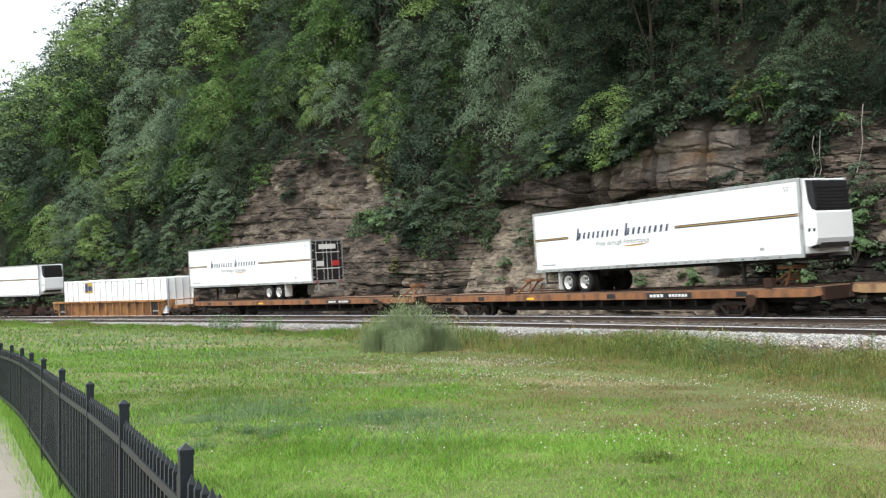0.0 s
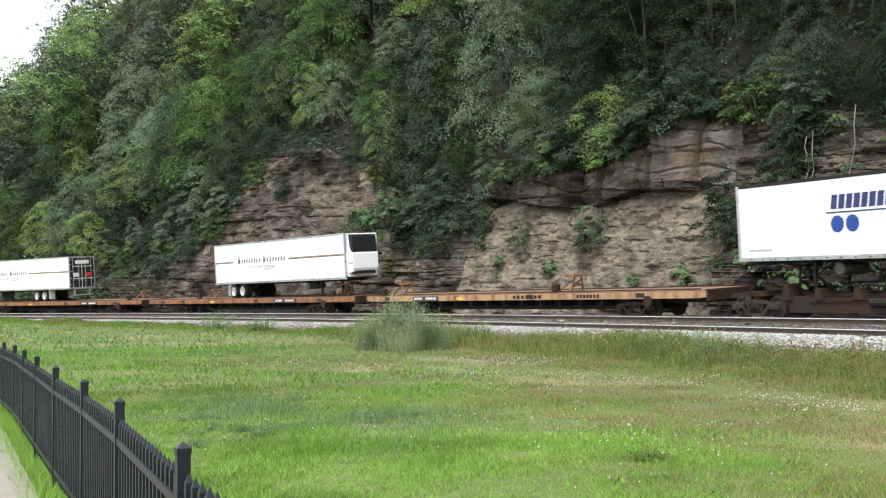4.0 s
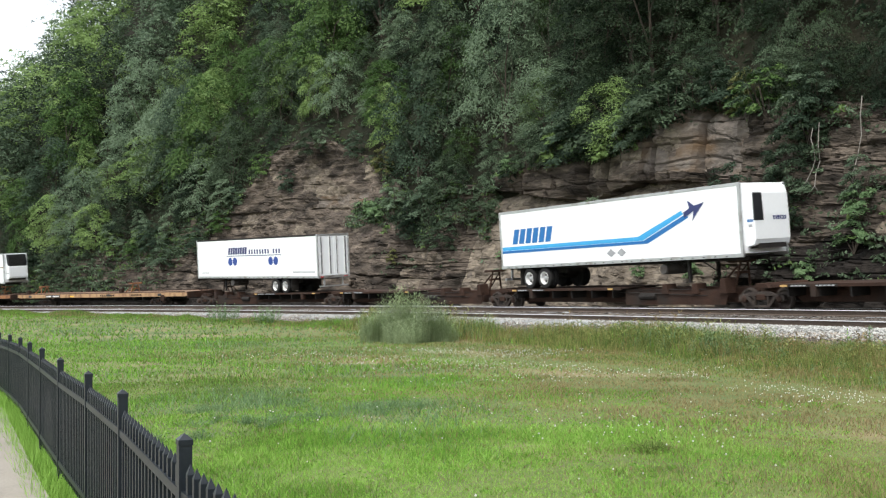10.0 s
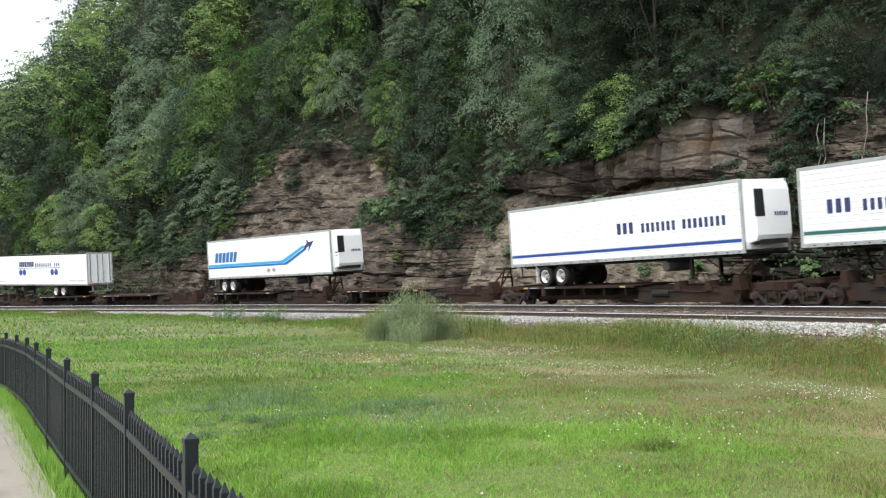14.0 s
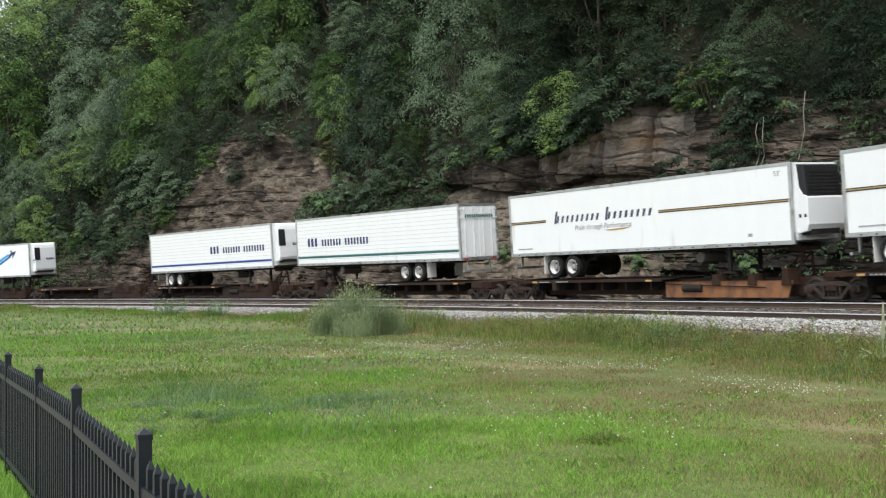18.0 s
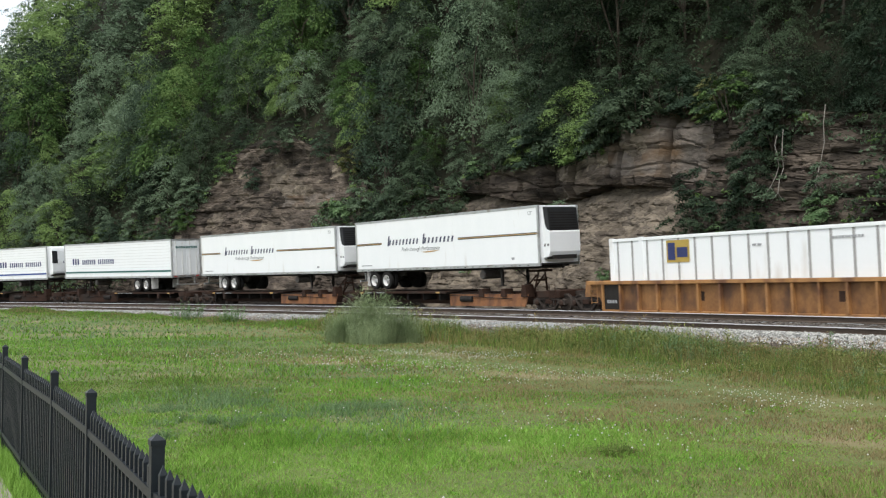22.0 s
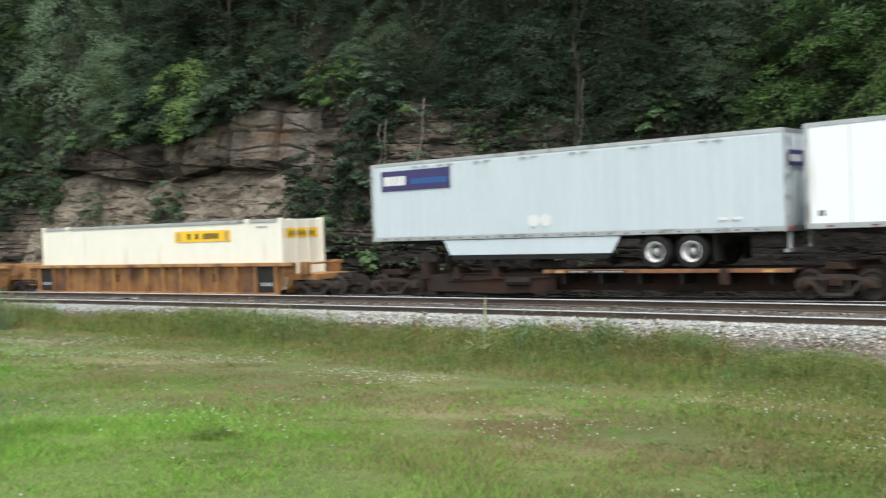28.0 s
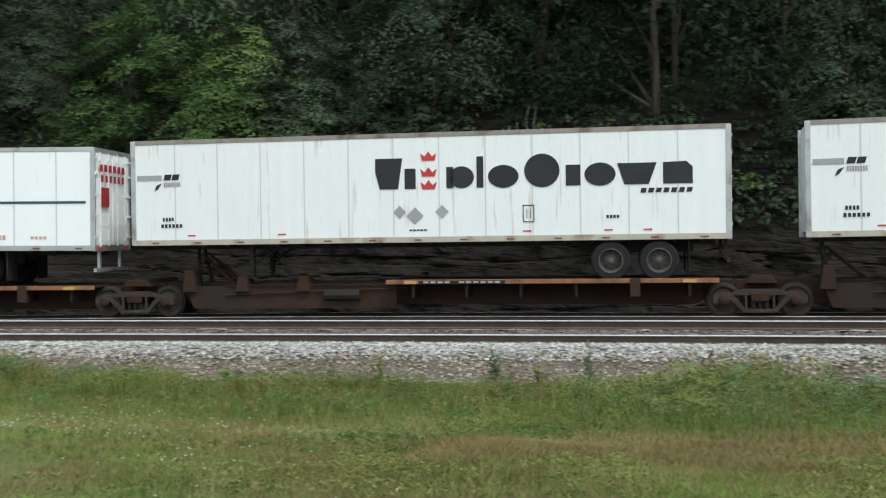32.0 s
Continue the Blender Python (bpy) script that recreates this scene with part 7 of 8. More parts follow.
red_bar_van(248.39)
crown_van(265.65)
crown_van(283.7)
container(-98.9, "white ribbed container with a yellow logo in a well car", "ribbed")
container(154.55, "white ribbed container with a yellow logo in a well car", "ribbed")
container(193.25, "white container with yellow name panels in a well car", "plain")


# ---- the viewing terrace: curved steel fence and walkway ----
def build_fence():
    tops = [(1.45, -1.15, -0.58), (0.66, 0.64, -0.58), (-0.16, 2.42, -0.58), (-1.018, 4.198, -0.59), (-1.80, 5.98, -0.59), (-2.59, 7.77, -0.63), (-3.43, 9.53, -0.65), (-4.26, 11.29, -0.66), (-5.08, 13.06, -0.69), (-5.90, 14.83, -0.72), (-6.76, 16.58, -0.76), (-7.65, 18.31, -0.80), (-8.7, 19.95, -0.84), (-9.9, 21.5, -0.88)]
    post = None
    picket = None
    fence = thing("metal_fence", "black painted steel picket fence curving round the lawn", "fence")
    high = 1.06
    for i, (x, y, z) in enumerate(tops):
        if post is None:
            bm = bmesh.new()
            box(bm, -0.026, 0.026, -0.026, 0.026, -high - 0.1, -0.045)
            box(bm, -0.029, 0.029, -0.029, 0.029, -0.045, -0.024)
            v = [bm.verts.new((a, b, -0.024)) for a, b in ((-0.029, -0.029), (0.029, -0.029), (0.029, 0.029), (-0.029, 0.029))]
            tip = bm.verts.new((0, 0, 0))
            for k in range(4):
                bm.faces.new((v[k], v[(k + 1) % 4], tip))
            post = part("post", bm, M["fence_paint"], fence)
        else:
            post = again(post, Matrix.Identity(4), fence)
        nx, ny, _ = tops[min(i + 1, len(tops) - 1)]
        px, py, _ = tops[max(i - 1, 0)]
        post.matrix_basis = Matrix.Translation((x, y, EYE + z)) @ Matrix.Rotation(math.atan2(ny - py, nx - px), 4, "Z")
    for (x0, y0, z0), (x1, y1, z1) in zip(tops, tops[1:]):
        a, b = Vector((x0, y0, EYE + z0)), Vector((x1, y1, EYE + z1))
        for drop in (0.243, 0.94):
            bm = bmesh.new()
            d = (b - a).normalized()
            n = Vector((-d.y, d.x, 0)) * 0.02
            u = Vector((0, 0, 0.02))
            c = Vector((0, 0, -drop))
            v = [bm.verts.new(p + c + s * n + t * u) for p in (a, b) for s, t in ((-1, -1), (1, -1), (1, 1), (-1, 1))]
            for f in ((0, 1, 2, 3), (7, 6, 5, 4), (0, 4, 5, 1), (1, 5, 6, 2), (2, 6, 7, 3), (3, 7, 4, 0)):
                bm.faces.new([v[k] for k in f])
            part("rail", bm, M["fence_paint"], fence)
        ang = math.atan2(b.y - a.y, b.x - a.x)
        for k in range(1, 18):
            p = a + (b - a) * (k / 18)
            if picket is None:
                bm = bmesh.new()
                box(bm, -0.015, 0.015, -0.015, 0.015, -high + 0.05, -0.145)
                v = [bm.verts.new((s, t, -0.145)) for s, t in ((-0.015, -0.015), (0.015, -0.015), (0.015, 0.015), (-0.015, 0.015))]
                tip = bm.verts.new((0, 0, -0.105))
                for j in range(4):
                    bm.faces.new((v[j], v[(j + 1) % 4], tip))
                picket = part("picket", bm, M["fence_paint"], fence)
                o = picket
            else:
                o = again(picket, Matrix.Identity(4), fence)
            o.matrix_basis = Matrix.Translation(p) @ Matrix.Rotation(ang, 4, "Z")
    # walkway inside the fence
    v, f = [], []
    for i, (x, y, z) in enumerate(tops):
        nx, ny, _ = tops[min(i + 1, len(tops) - 1)]
        px, py, _ = tops[max(i - 1, 0)]
        d = Vector((nx - px, ny - py, 0)).normalized()
        n = Vector((-d.y, d.x, 0))
        for w in (0.19, 2.9):
            q = Vector((x, y, EYE + z - high)) + n * w
            v += [(q.x, q.y, q.z + 0.015), (q.x, q.y, q.z - 0.15)]
    for i in range(len(tops) - 1):
        k = 4 * i
        f += [(k, k + 2, k + 6, k + 4), (k, k + 4, k + 5, k + 1), (k + 2, k + 3, k + 7, k + 6)]
    walkway = tagged(new("walkway", mesh_np("walkway", v, f, [M["concrete"]])), "pale concrete walkway behind the fence", "pavement", kind="structure")
    return walkway


build_fence()


# ---- the lawn and the weeds along the ballast ----
def blades(rng, x, y, height, width, lean=0.85):
    """One three-cornered blade at each place."""
    n = len(x)
    z = lawn_z(x, y) - 0.01
    a = rng.uniform(0, 2 * np.pi, n)
    dx, dy = np.cos(a) * width / 2, np.sin(a) * width / 2
    b = rng.uniform(0, 2 * np.pi, n)
    k = rng.uniform(0.1, 1.0, n) * lean * height
    v = np.stack([np.stack([x - dx, y - dy, z], -1), np.stack([x + dx, y + dy, z], -1), np.stack([x + np.cos(b) * k, y + np.sin(b) * k, z + height], -1)], 1)
    return v.reshape(-1, 3)


def dryness(x, y):
    """0 green to 1 straw: a parched band between mown grass and weeds, and patches."""
    s, lat = unbend(x, y)
    band = np.exp(-((lat - 11.5) / 2.8) ** 2) * np.clip((s + 75) / 25, 0, 1)
    spots = fractal(x * 0.28 + 7, y * 0.28, 3, 33)
    turned = np.clip((np.degrees(np.arctan2(x, y)) - 3) / 11, 0, 1) * np.clip(2.4 * fractal(x * 0.4, y * 0.4 + 9, 3, 35) - 0.95, 0.03, 0.5) * np.clip((21 - lat) / 3, 0.12, 1)
    parched = np.clip((s + 64) / 26, 0.08, 1)
    dull = 0.75 * np.exp(-((lat - 18.5) / 3.4) ** 2) * np.clip((s + 40) / 14, 0, 1) * np.clip(3.2 * fractal(x * 0.33, y * 0.33 + 4, 3, 37) - 0.9, 0, 1)
    return np.clip(parched * (band * (2.6 * spots - 0.08) + 0.8 * np.clip((spots - 0.58) * 7, 0, 1) * np.clip((17 - lat) / 5, 0, 1)) + 0.04 + turned + dull, 0, 1)


def scatter(rng, n, r0, r1, a0=-30, a1=104):
    r = np.sqrt(rng.uniform(r0 * r0, r1 * r1, n))
    a = np.radians(rng.uniform(a0, a1, n))
    x, y = r * np.sin(a), r * np.cos(a)
    s, lat = unbend(x, y)
    return x, y, s, lat, r


def weed_height(s, lat):
    """How tall the uncut weeds grow between lawn and ballast."""
    clump = fractal(s * 0.22, lat * 0.4, 3, 12)
    far = (np.where(s > -42, 0.40, np.where(s > -52, 0.24, 0.05)) + 1.5 * np.clip(clump - 0.43, 0, 1)) * np.exp(-(np.clip(lat - np.where(s > -50, 9.3, 7.9), 0, 9) / 1.6) ** 2) * np.clip((lat - 6.6) / 1.6, 0.25, 1)
    fine = fractal(s * 0.7, lat * 0.8, 3, 13)
    near = ((0.34 + 1.3 * np.clip(fine - 0.38, 0, 1)) * (1 - np.clip((s + 13) / 5, 0, 1) * (1 - np.clip((lat - 7.2) / 4.0, 0.08, 1))) + 0.22 * np.exp(-((s + 21) / 7) ** 2) + 0.50 * np.exp(-((s - 1.4) / 2.4) ** 2) + 0.20 * np.exp(-((s + 6.0) / 3.5) ** 2) + 0.12 * np.exp(-((s + 2.2) / 1.6) ** 2)) * (0.35 + 0.65 * np.exp(-(np.clip(lat - 8.8, 0, 9) / 1.8) ** 2)) * np.exp(-(np.clip(lat - 12.0, 0, 9) / 1.8) ** 2)
    w = np.clip((s + 26) / 10, 0, 1)
    return np.clip(far * (1 - w) + near * w, 0.07, 1.0)


def build_lawn():
    rng = np.random.default_rng(3)
    tones = {"grass": [], "grass_tall": [], "grass_dry": [], "grass_rough": [], "grass_straw": [], "weed_olive": [], "weed_grey": [], "grass_fresh": []}
    fx = np.array([1.45, 0.66, -0.16, -1.018, -1.80, -2.59, -3.43, -4.26, -5.08, -5.90, -6.76, -7.65, -8.7, -9.9])
    fy = np.array([-1.15, 0.64, 2.42, 4.198, 5.98, 7.77, 9.53, 11.29, 13.06, 14.83, 16.58, 18.31, 19.95, 21.5])
    for n, r0, r1, h0, h1, w in ((330000, 5.5, 13, 0.030, 0.075, 0.0095), (260000, 12, 22, 0.035, 0.08, 0.015), (140000, 21, 42, 0.045, 0.10, 0.030), (80000, 40, 105, 0.07, 0.16, 0.075)):
        x, y, s, lat, r = scatter(rng, n, r0, r1, -30, 104 if r0 < 21 else 60)
        inside = x < np.interp(y, fy, fx) - 0.05
        keep = (lat > 7.2) & ~(inside & (y < 21.5))
        x, y, s, lat = x[keep], y[keep], s[keep], lat[keep]
        tuft = fractal(x * 1.1, y * 1.1, 3, 8)
        dry = dryness(x, y)
        h = (h0 + 1.5 * (h1 - h0) * np.clip(2.4 * tuft - 0.75, 0.05, 1.3) * rng.uniform(0.5, 1.4, len(x))) * (1 - 0.35 * dry)
        tone = rng.random(len(x))
        rough = np.clip((np.degrees(np.arctan2(x, y)) - 34) / 22, 0, 1) * (1 - 0.5 * np.clip((lat - 15.5) / 2, 0, 1))
        h = h * (1 + 0.5 * rough + 1.7 * rough * np.clip(3.4 * fractal(x * 0.8, y * 0.8, 3, 19) - 1.25, 0, 1) * (1 - 0.7 * np.clip(dry, 0, 1)))
        dry = np.clip(dry * (1 - 0.7 * rough) + rough * np.clip((fractal(s * 0.25, lat * 0.6, 3, 61) - 0.42) * 7, 0.04, 0.92) * np.clip(np.exp(-((lat - 16.0) / 1.7) ** 2) + np.clip((s - 4) / 4, 0, 0.8) + 0.3 + 0.3 * (lat < 16), 0, 1), 0, 1)
        # a parched strip below the weeds, broken by greener grass
        strip = np.exp(-((lat - 14.2 + 0.08 * (s + 12)) / 1.15) ** 2) * np.clip((s + 30) / 6, 0, 1) * np.clip(4.0 * fractal(s * 0.30, lat * 0.45, 3, 62) - 0.8, 0.2, 1)
        dry = np.maximum(dry, 0.93 * strip)
        h = h * (1 - 0.45 * strip)
        which = np.where(tone < dry, 2, np.where(rng.random(len(x)) < 0.16 + 0.5 * np.clip((fractal(x * 0.2, y * 0.2, 2, 90) - 0.45) * 4, 0, 1) + 0.35 * (lat < 12) + 0.3 * np.clip((np.degrees(np.arctan2(x, y)) - 2) / 10, 0, 1) * np.clip((20 - lat) / 3, 0.1, 1), 1, 0))
        wild = rng.random(len(x)) < 1.15 * rough
        which = np.where(wild & (which == 2), 4, np.where(wild, np.where(rng.random(len(x)) < np.clip((fractal(x * 0.6, y * 0.6, 2, 17) - 0.36) * 4, 0.15, 0.95), np.where(rng.random(len(x)) < 0.35, 0, 5), 3), which))
        # coarse grey-green grass in patches, longer fresh grass near the terrace
        blue = np.exp(-(((x + 2.0) / 1.7) ** 2 + ((y - 15.8) / 2.3) ** 2)) + 0.9 * np.exp(-(((s + 58) / 22) ** 2 + ((lat - 16) / 6.5) ** 2))
        blue = (rng.random(len(x)) < np.clip(blue * np.clip(5.5 * fractal(x * 0.55, y * 0.55, 3, 66) - 1.9, 0, 1), 0, 0.75))
        h = np.where(blue & (r[keep] < 24), h * 1.9, h)
        fresh = (which < 2) & (rng.random(len(x)) < np.clip((17 - y) / 4, 0, 1) * np.clip(4.5 * fractal(x * 0.5, y * 0.5, 3, 67) - 1.1, 0.12, 1) * np.clip((50 - np.degrees(np.arctan2(x, y))) / 36, 0, 1))
        which = np.where(blue, 6, np.where(fresh, 7, which))
        for k, name in enumerate(tones):
            m = which == k
            tones[name].append(blades(rng, x[m], y[m], h[m], w * (1.3 if 2 < k < 6 else 1.0) * rng.uniform(0.7, 1.3, m.sum()), 1.4 if k > 2 else 1.15))
    # tall weeds and grass at the foot of the ballast
    n = 210000
    s = np.where(rng.random(n) < 0.6, rng.uniform(-32, 26, n), rng.uniform(-125, -25, n))
    lat = np.where((s > -45) & (rng.random(n) < 0.7), rng.uniform(7.2, 14.0, n), np.where(s > -14, 7.2, 6.95) + np.abs(rng.normal(0, 1, n)) * 1.8)
    h = weed_height(s, lat) * rng.uniform(0.35, 1.15, n)
    x, y = bend(s, lat)
    far = np.hypot(x, y)
    kind = rng.random(n)
    drier = np.clip((fractal(s * 0.35, lat, 2, 44) - 0.42) * 3, 0, 1) * 0.5
    green = fractal(s * 0.3, lat * 0.5, 2, 46)
    near = s > -42
    pick = np.where(kind < drier, np.where(near, 4, 2), np.where(near, np.where(kind < drier + green, 5, np.where(rng.random(n) < 0.2, 0, 3)), np.where(kind < drier + 0.6, 1, 0)))
    for k, name in enumerate(tones):
        m = pick == k
        tones[name].append(blades(rng, x[m], y[m], h[m], 0.0009 * far[m] * rng.uniform(0.6, 1.3, m.sum()), 0.55))
    words = {"grass": "fresh green mown lawn grass", "grass_tall": "olive green taller grass and weeds", "grass_dry": "parched straw-coloured grass", "grass_rough": "rough dark olive grass left unmown", "grass_straw": "dull brown withered grass", "weed_olive": "coarse green grass among the weeds", "weed_grey": "patches of coarse grey-green grass in the lawn", "grass_fresh": "lush bright green grass near the terrace"}
    for name, vs in tones.items():
        v = np.concatenate(vs)
        tagged(new("lawn_grass", mesh_np("lawn_grass", v, np.arange(len(v)).reshape(-1, 3), [M[name]])), words[name], "grass", kind="stuff")
    # leafy weeds in the band
    n = 24000
    s = np.where(rng.random(n) < 0.72, rng.uniform(-30, 22, n), rng.uniform(-120, -25, n))
    lat = np.where((s > -45) & (rng.random(n) < 0.65), rng.uniform(7.3, 13.5, n), np.where(s > -14, 7.3, 7.1) + np.abs(rng.normal(0, 1, n)) * 1.7)
    top = weed_height(s, lat)
    ok = (rng.random(n) < np.clip(1.9 * top - 0.05, 0.0, 1)) & (lat < 14.5)
    s, lat, top = s[ok], lat[ok], top[ok]
    x, y = bend(s, lat)
    c = np.stack([x, y, lawn_z(x, y) + 0.02 + top * rng.uniform(0.15, 0.92, len(x))], -1)
    tone = fractal(s * 0.55, lat * 0.8, 3, 58) + 0.10 * rng.random(len(x))
    for mat, m, word in (("weed_olive", tone < 0.52, "low olive leafy weeds along the ballast"), ("grass_rough", (tone >= 0.52) & (tone < 0.57), "dark green leafy weeds along the ballast"), ("weed_brown", tone >= 0.67, "browned seeding weeds along the ballast"), ("weed_grey", (tone >= 0.57) & (tone < 0.67), "grey-green leafy weeds along the ballast")):
        v, f = leaf_cloud(rng, c[m], rng.uniform(0.07, 0.20, m.sum()), 16, 0.021, tri=True)
        tagged(new("weeds", mesh_np("weeds", v, f, [M[mat]])), word, "weeds", kind="stuff")
    # taller single stems that stand out of the band
    kinds = []
    for k, (mat, stems, tall) in enumerate((("weed_olive", 9, 0.62), ("weed_brown", 7, 0.70), ("grass_rough", 10, 0.55), ("weed_grey", 8, 0.66), ("weed_olive", 6, 0.80))):
        kinds.append((mat,) + spray(np.random.default_rng(500 + k), stems, tall, 0.20, 0.011, 9))
    heap = {}
    count = 4200
    s = np.where(rng.random(count) < 0.6, rng.uniform(-26, 20, count), rng.uniform(-75, -24, count))
    lat = np.where(s > -24, rng.uniform(7.3, 13.6, count), rng.uniform(7.1, 10.8, count))
    keep = rng.random(count) < np.clip(2.6 * (weed_height(s, lat) - 0.14), 0.03, 1)
    for a, b in zip(s[keep], lat[keep]):
        patch = float(fractal(np.float64(a * 0.5), np.float64(b * 0.6), 2, 91)) + rng.uniform(-0.12, 0.12)
        mat, v, f = kinds[int(np.clip((patch - 0.25) * 10, 0, 4))]
        x, y = (float(c) for c in bend(a, b))
        g, q = rng.uniform(0, 6.28), rng.uniform(0.6, 1.25) * (0.18 + 1.75 * float(weed_height(np.float64(a), np.float64(b))))
        turn = np.array([[math.cos(g), -math.sin(g), 0], [math.sin(g), math.cos(g), 0], [0, 0, 1]])
        heap.setdefault(mat, []).append((v @ turn.T * q + np.array([x, y, float(lawn_z(np.float64(x), np.float64(y)))]), f))
    for mat, bits in heap.items():
        o = np.cumsum([0] + [len(v) for v, f in bits])
        tagged(new("tall_weeds", mesh_np("tall_weeds", np.concatenate([v for v, f in bits]), np.concatenate([f + o[i] for i, (v, f) in enumerate(bits)]), [M[mat]])), "uncut weed stems standing along the track", "weeds", kind="stuff")
    # leafy ground plants in the unmown part
    x, y, s, lat, r = scatter(rng, 15000, 9, 21, 34, 104)
    low = fractal(x * 0.7, y * 0.7, 3, 72)
    ok = (lat > 8) & (low > 0.46) & (rng.random(len(x)) < np.clip((np.degrees(np.arctan2(x, y)) - 34) / 22, 0, 1))
    c = np.stack([x[ok], y[ok], lawn_z(x[ok], y[ok]) + 0.03 + 0.5 * np.clip(low[ok] - 0.46, 0, 1) * rng.random(ok.sum())], -1)
    pale = fractal(c[:, 0] * 0.5, c[:, 1] * 0.5, 2, 73) + 0.15 * rng.random(len(c)) > 0.58
    for mat, m in (("weed_olive", ~pale), ("grass_rough", pale)):
        v, f = leaf_cloud(rng, c[m], rng.uniform(0.05, 0.15, m.sum()), 12, 0.024, tri=True)
        tagged(new("ground_plants", mesh_np("ground_plants", v, f, [M[mat]])), "low leafy plants in the rough grass", "weeds", kind="stuff")
    # seed stalks and long blades that stand out of the unmown grass
    x, y, s, lat, r = scatter(rng, 15000, 9, 22, 30, 104)
    tuft = fractal(x * 0.9, y * 0.9, 3, 81)
    ok = (lat > 7.4) & (rng.random(len(x)) < np.clip((tuft - 0.40) * 5, 0, 1) * np.clip((np.degrees(np.arctan2(x, y)) - 30) / 16, 0, 1))
    x, y = x[ok], y[ok]
    pale = rng.random(len(x)) < 0.3
    for mat, m, word in (("grass_straw", pale, "thin straw-coloured seed stalks in the rough grass"), ("weed_olive", ~pale, "long arching blades in the rough grass")):
        v = blades(rng, x[m], y[m], rng.uniform(0.14, 0.42, m.sum()), np.full(m.sum(), 0.011), 0.6)
        tagged(new("long_grass", mesh_np("long_grass", v, np.arange(len(v)).reshape(-1, 3), [M[mat]])), word, "grass", kind="stuff")
    # broad-leaved plants in the lawn
    x, y, s, lat, r = scatter(rng, 1500, 7, 19)
    ok = (lat > 9) & (fractal(x * 0.5, y * 0.5, 3, 71) > 0.5) & (x < 0.85 * y) & (x > np.interp(y, fy, fx) + 0.3)
    c = np.stack([x[ok], y[ok], lawn_z(x[ok], y[ok]) + 0.03], -1)
    v, f = leaf_cloud(rng, c, rng.uniform(0.05, 0.13, len(c)), 24, 0.017, tri=True)
    tagged(new("clover_leaves", mesh_np("clover_leaves", v, f, [M["grass"]])), "patches of clover leaves in the lawn", "clover", kind="stuff")
    # white clover heads
    x, y, s, lat, r = scatter(rng, 40000, 7.5, 32, -22, 62)
    dens = np.clip((fractal(x * 0.5, y * 0.5, 3, 25) - 0.52) * 8, 0, 1) * np.exp(-((lat - 15.0) / 4.6) ** 2) + 0.012
    ok = (rng.random(len(x)) < dens * 0.6) & (lat > 8.5) & (x > np.interp(y, fy, fx) + 0.3) & (rng.random(len(x)) < np.clip((56 - np.degrees(np.arctan2(x, y))) / 25, 0.06, 1))
    x, y = x[ok], y[ok]
    n = len(x)
    base = np.array([(1, 0, 0), (-1, 0, 0), (0, 1, 0), (0, -1, 0), (0, 0, 1), (0, 0, -1)], float)
    v = base[None] * rng.uniform(0.007, 0.014, (n, 1, 1)) + np.stack([x, y, lawn_z(x, y) + rng.uniform(0.06, 0.13, n)], -1)[:, None]
    tri = np.array([(0, 2, 4), (2, 1, 4), (1, 3, 4), (3, 0, 4), (2, 0, 5), (1, 2, 5), (3, 1, 5), (0, 3, 5)])
    tagged(new("clover_heads", mesh_np("clover_heads", v.reshape(-1, 3), (tri[None] + 6 * np.arange(n)[:, None, None]).reshape(-1, 3), [M["petal"]])), "small white clover flower heads in the lawn", "flowers", kind="stuff")
    # long grass between fence and walkway
    n = 16000
    k = rng.uniform(2.0, 20, n)
    x, y = np.interp(k, fy, fx) - rng.uniform(-0.05, 0.36, n), k
    h = rng.uniform(0.06, 0.26, n)
    v = blades(rng, x, y, h, np.full(n, 0.014), 0.7)
    tagged(new("verge_grass", mesh_np("verge_grass", v, np.arange(len(v)).reshape(-1, 3), [M["grass_fresh"]])), "long grass along the foot of the fence", "grass", kind="stuff")


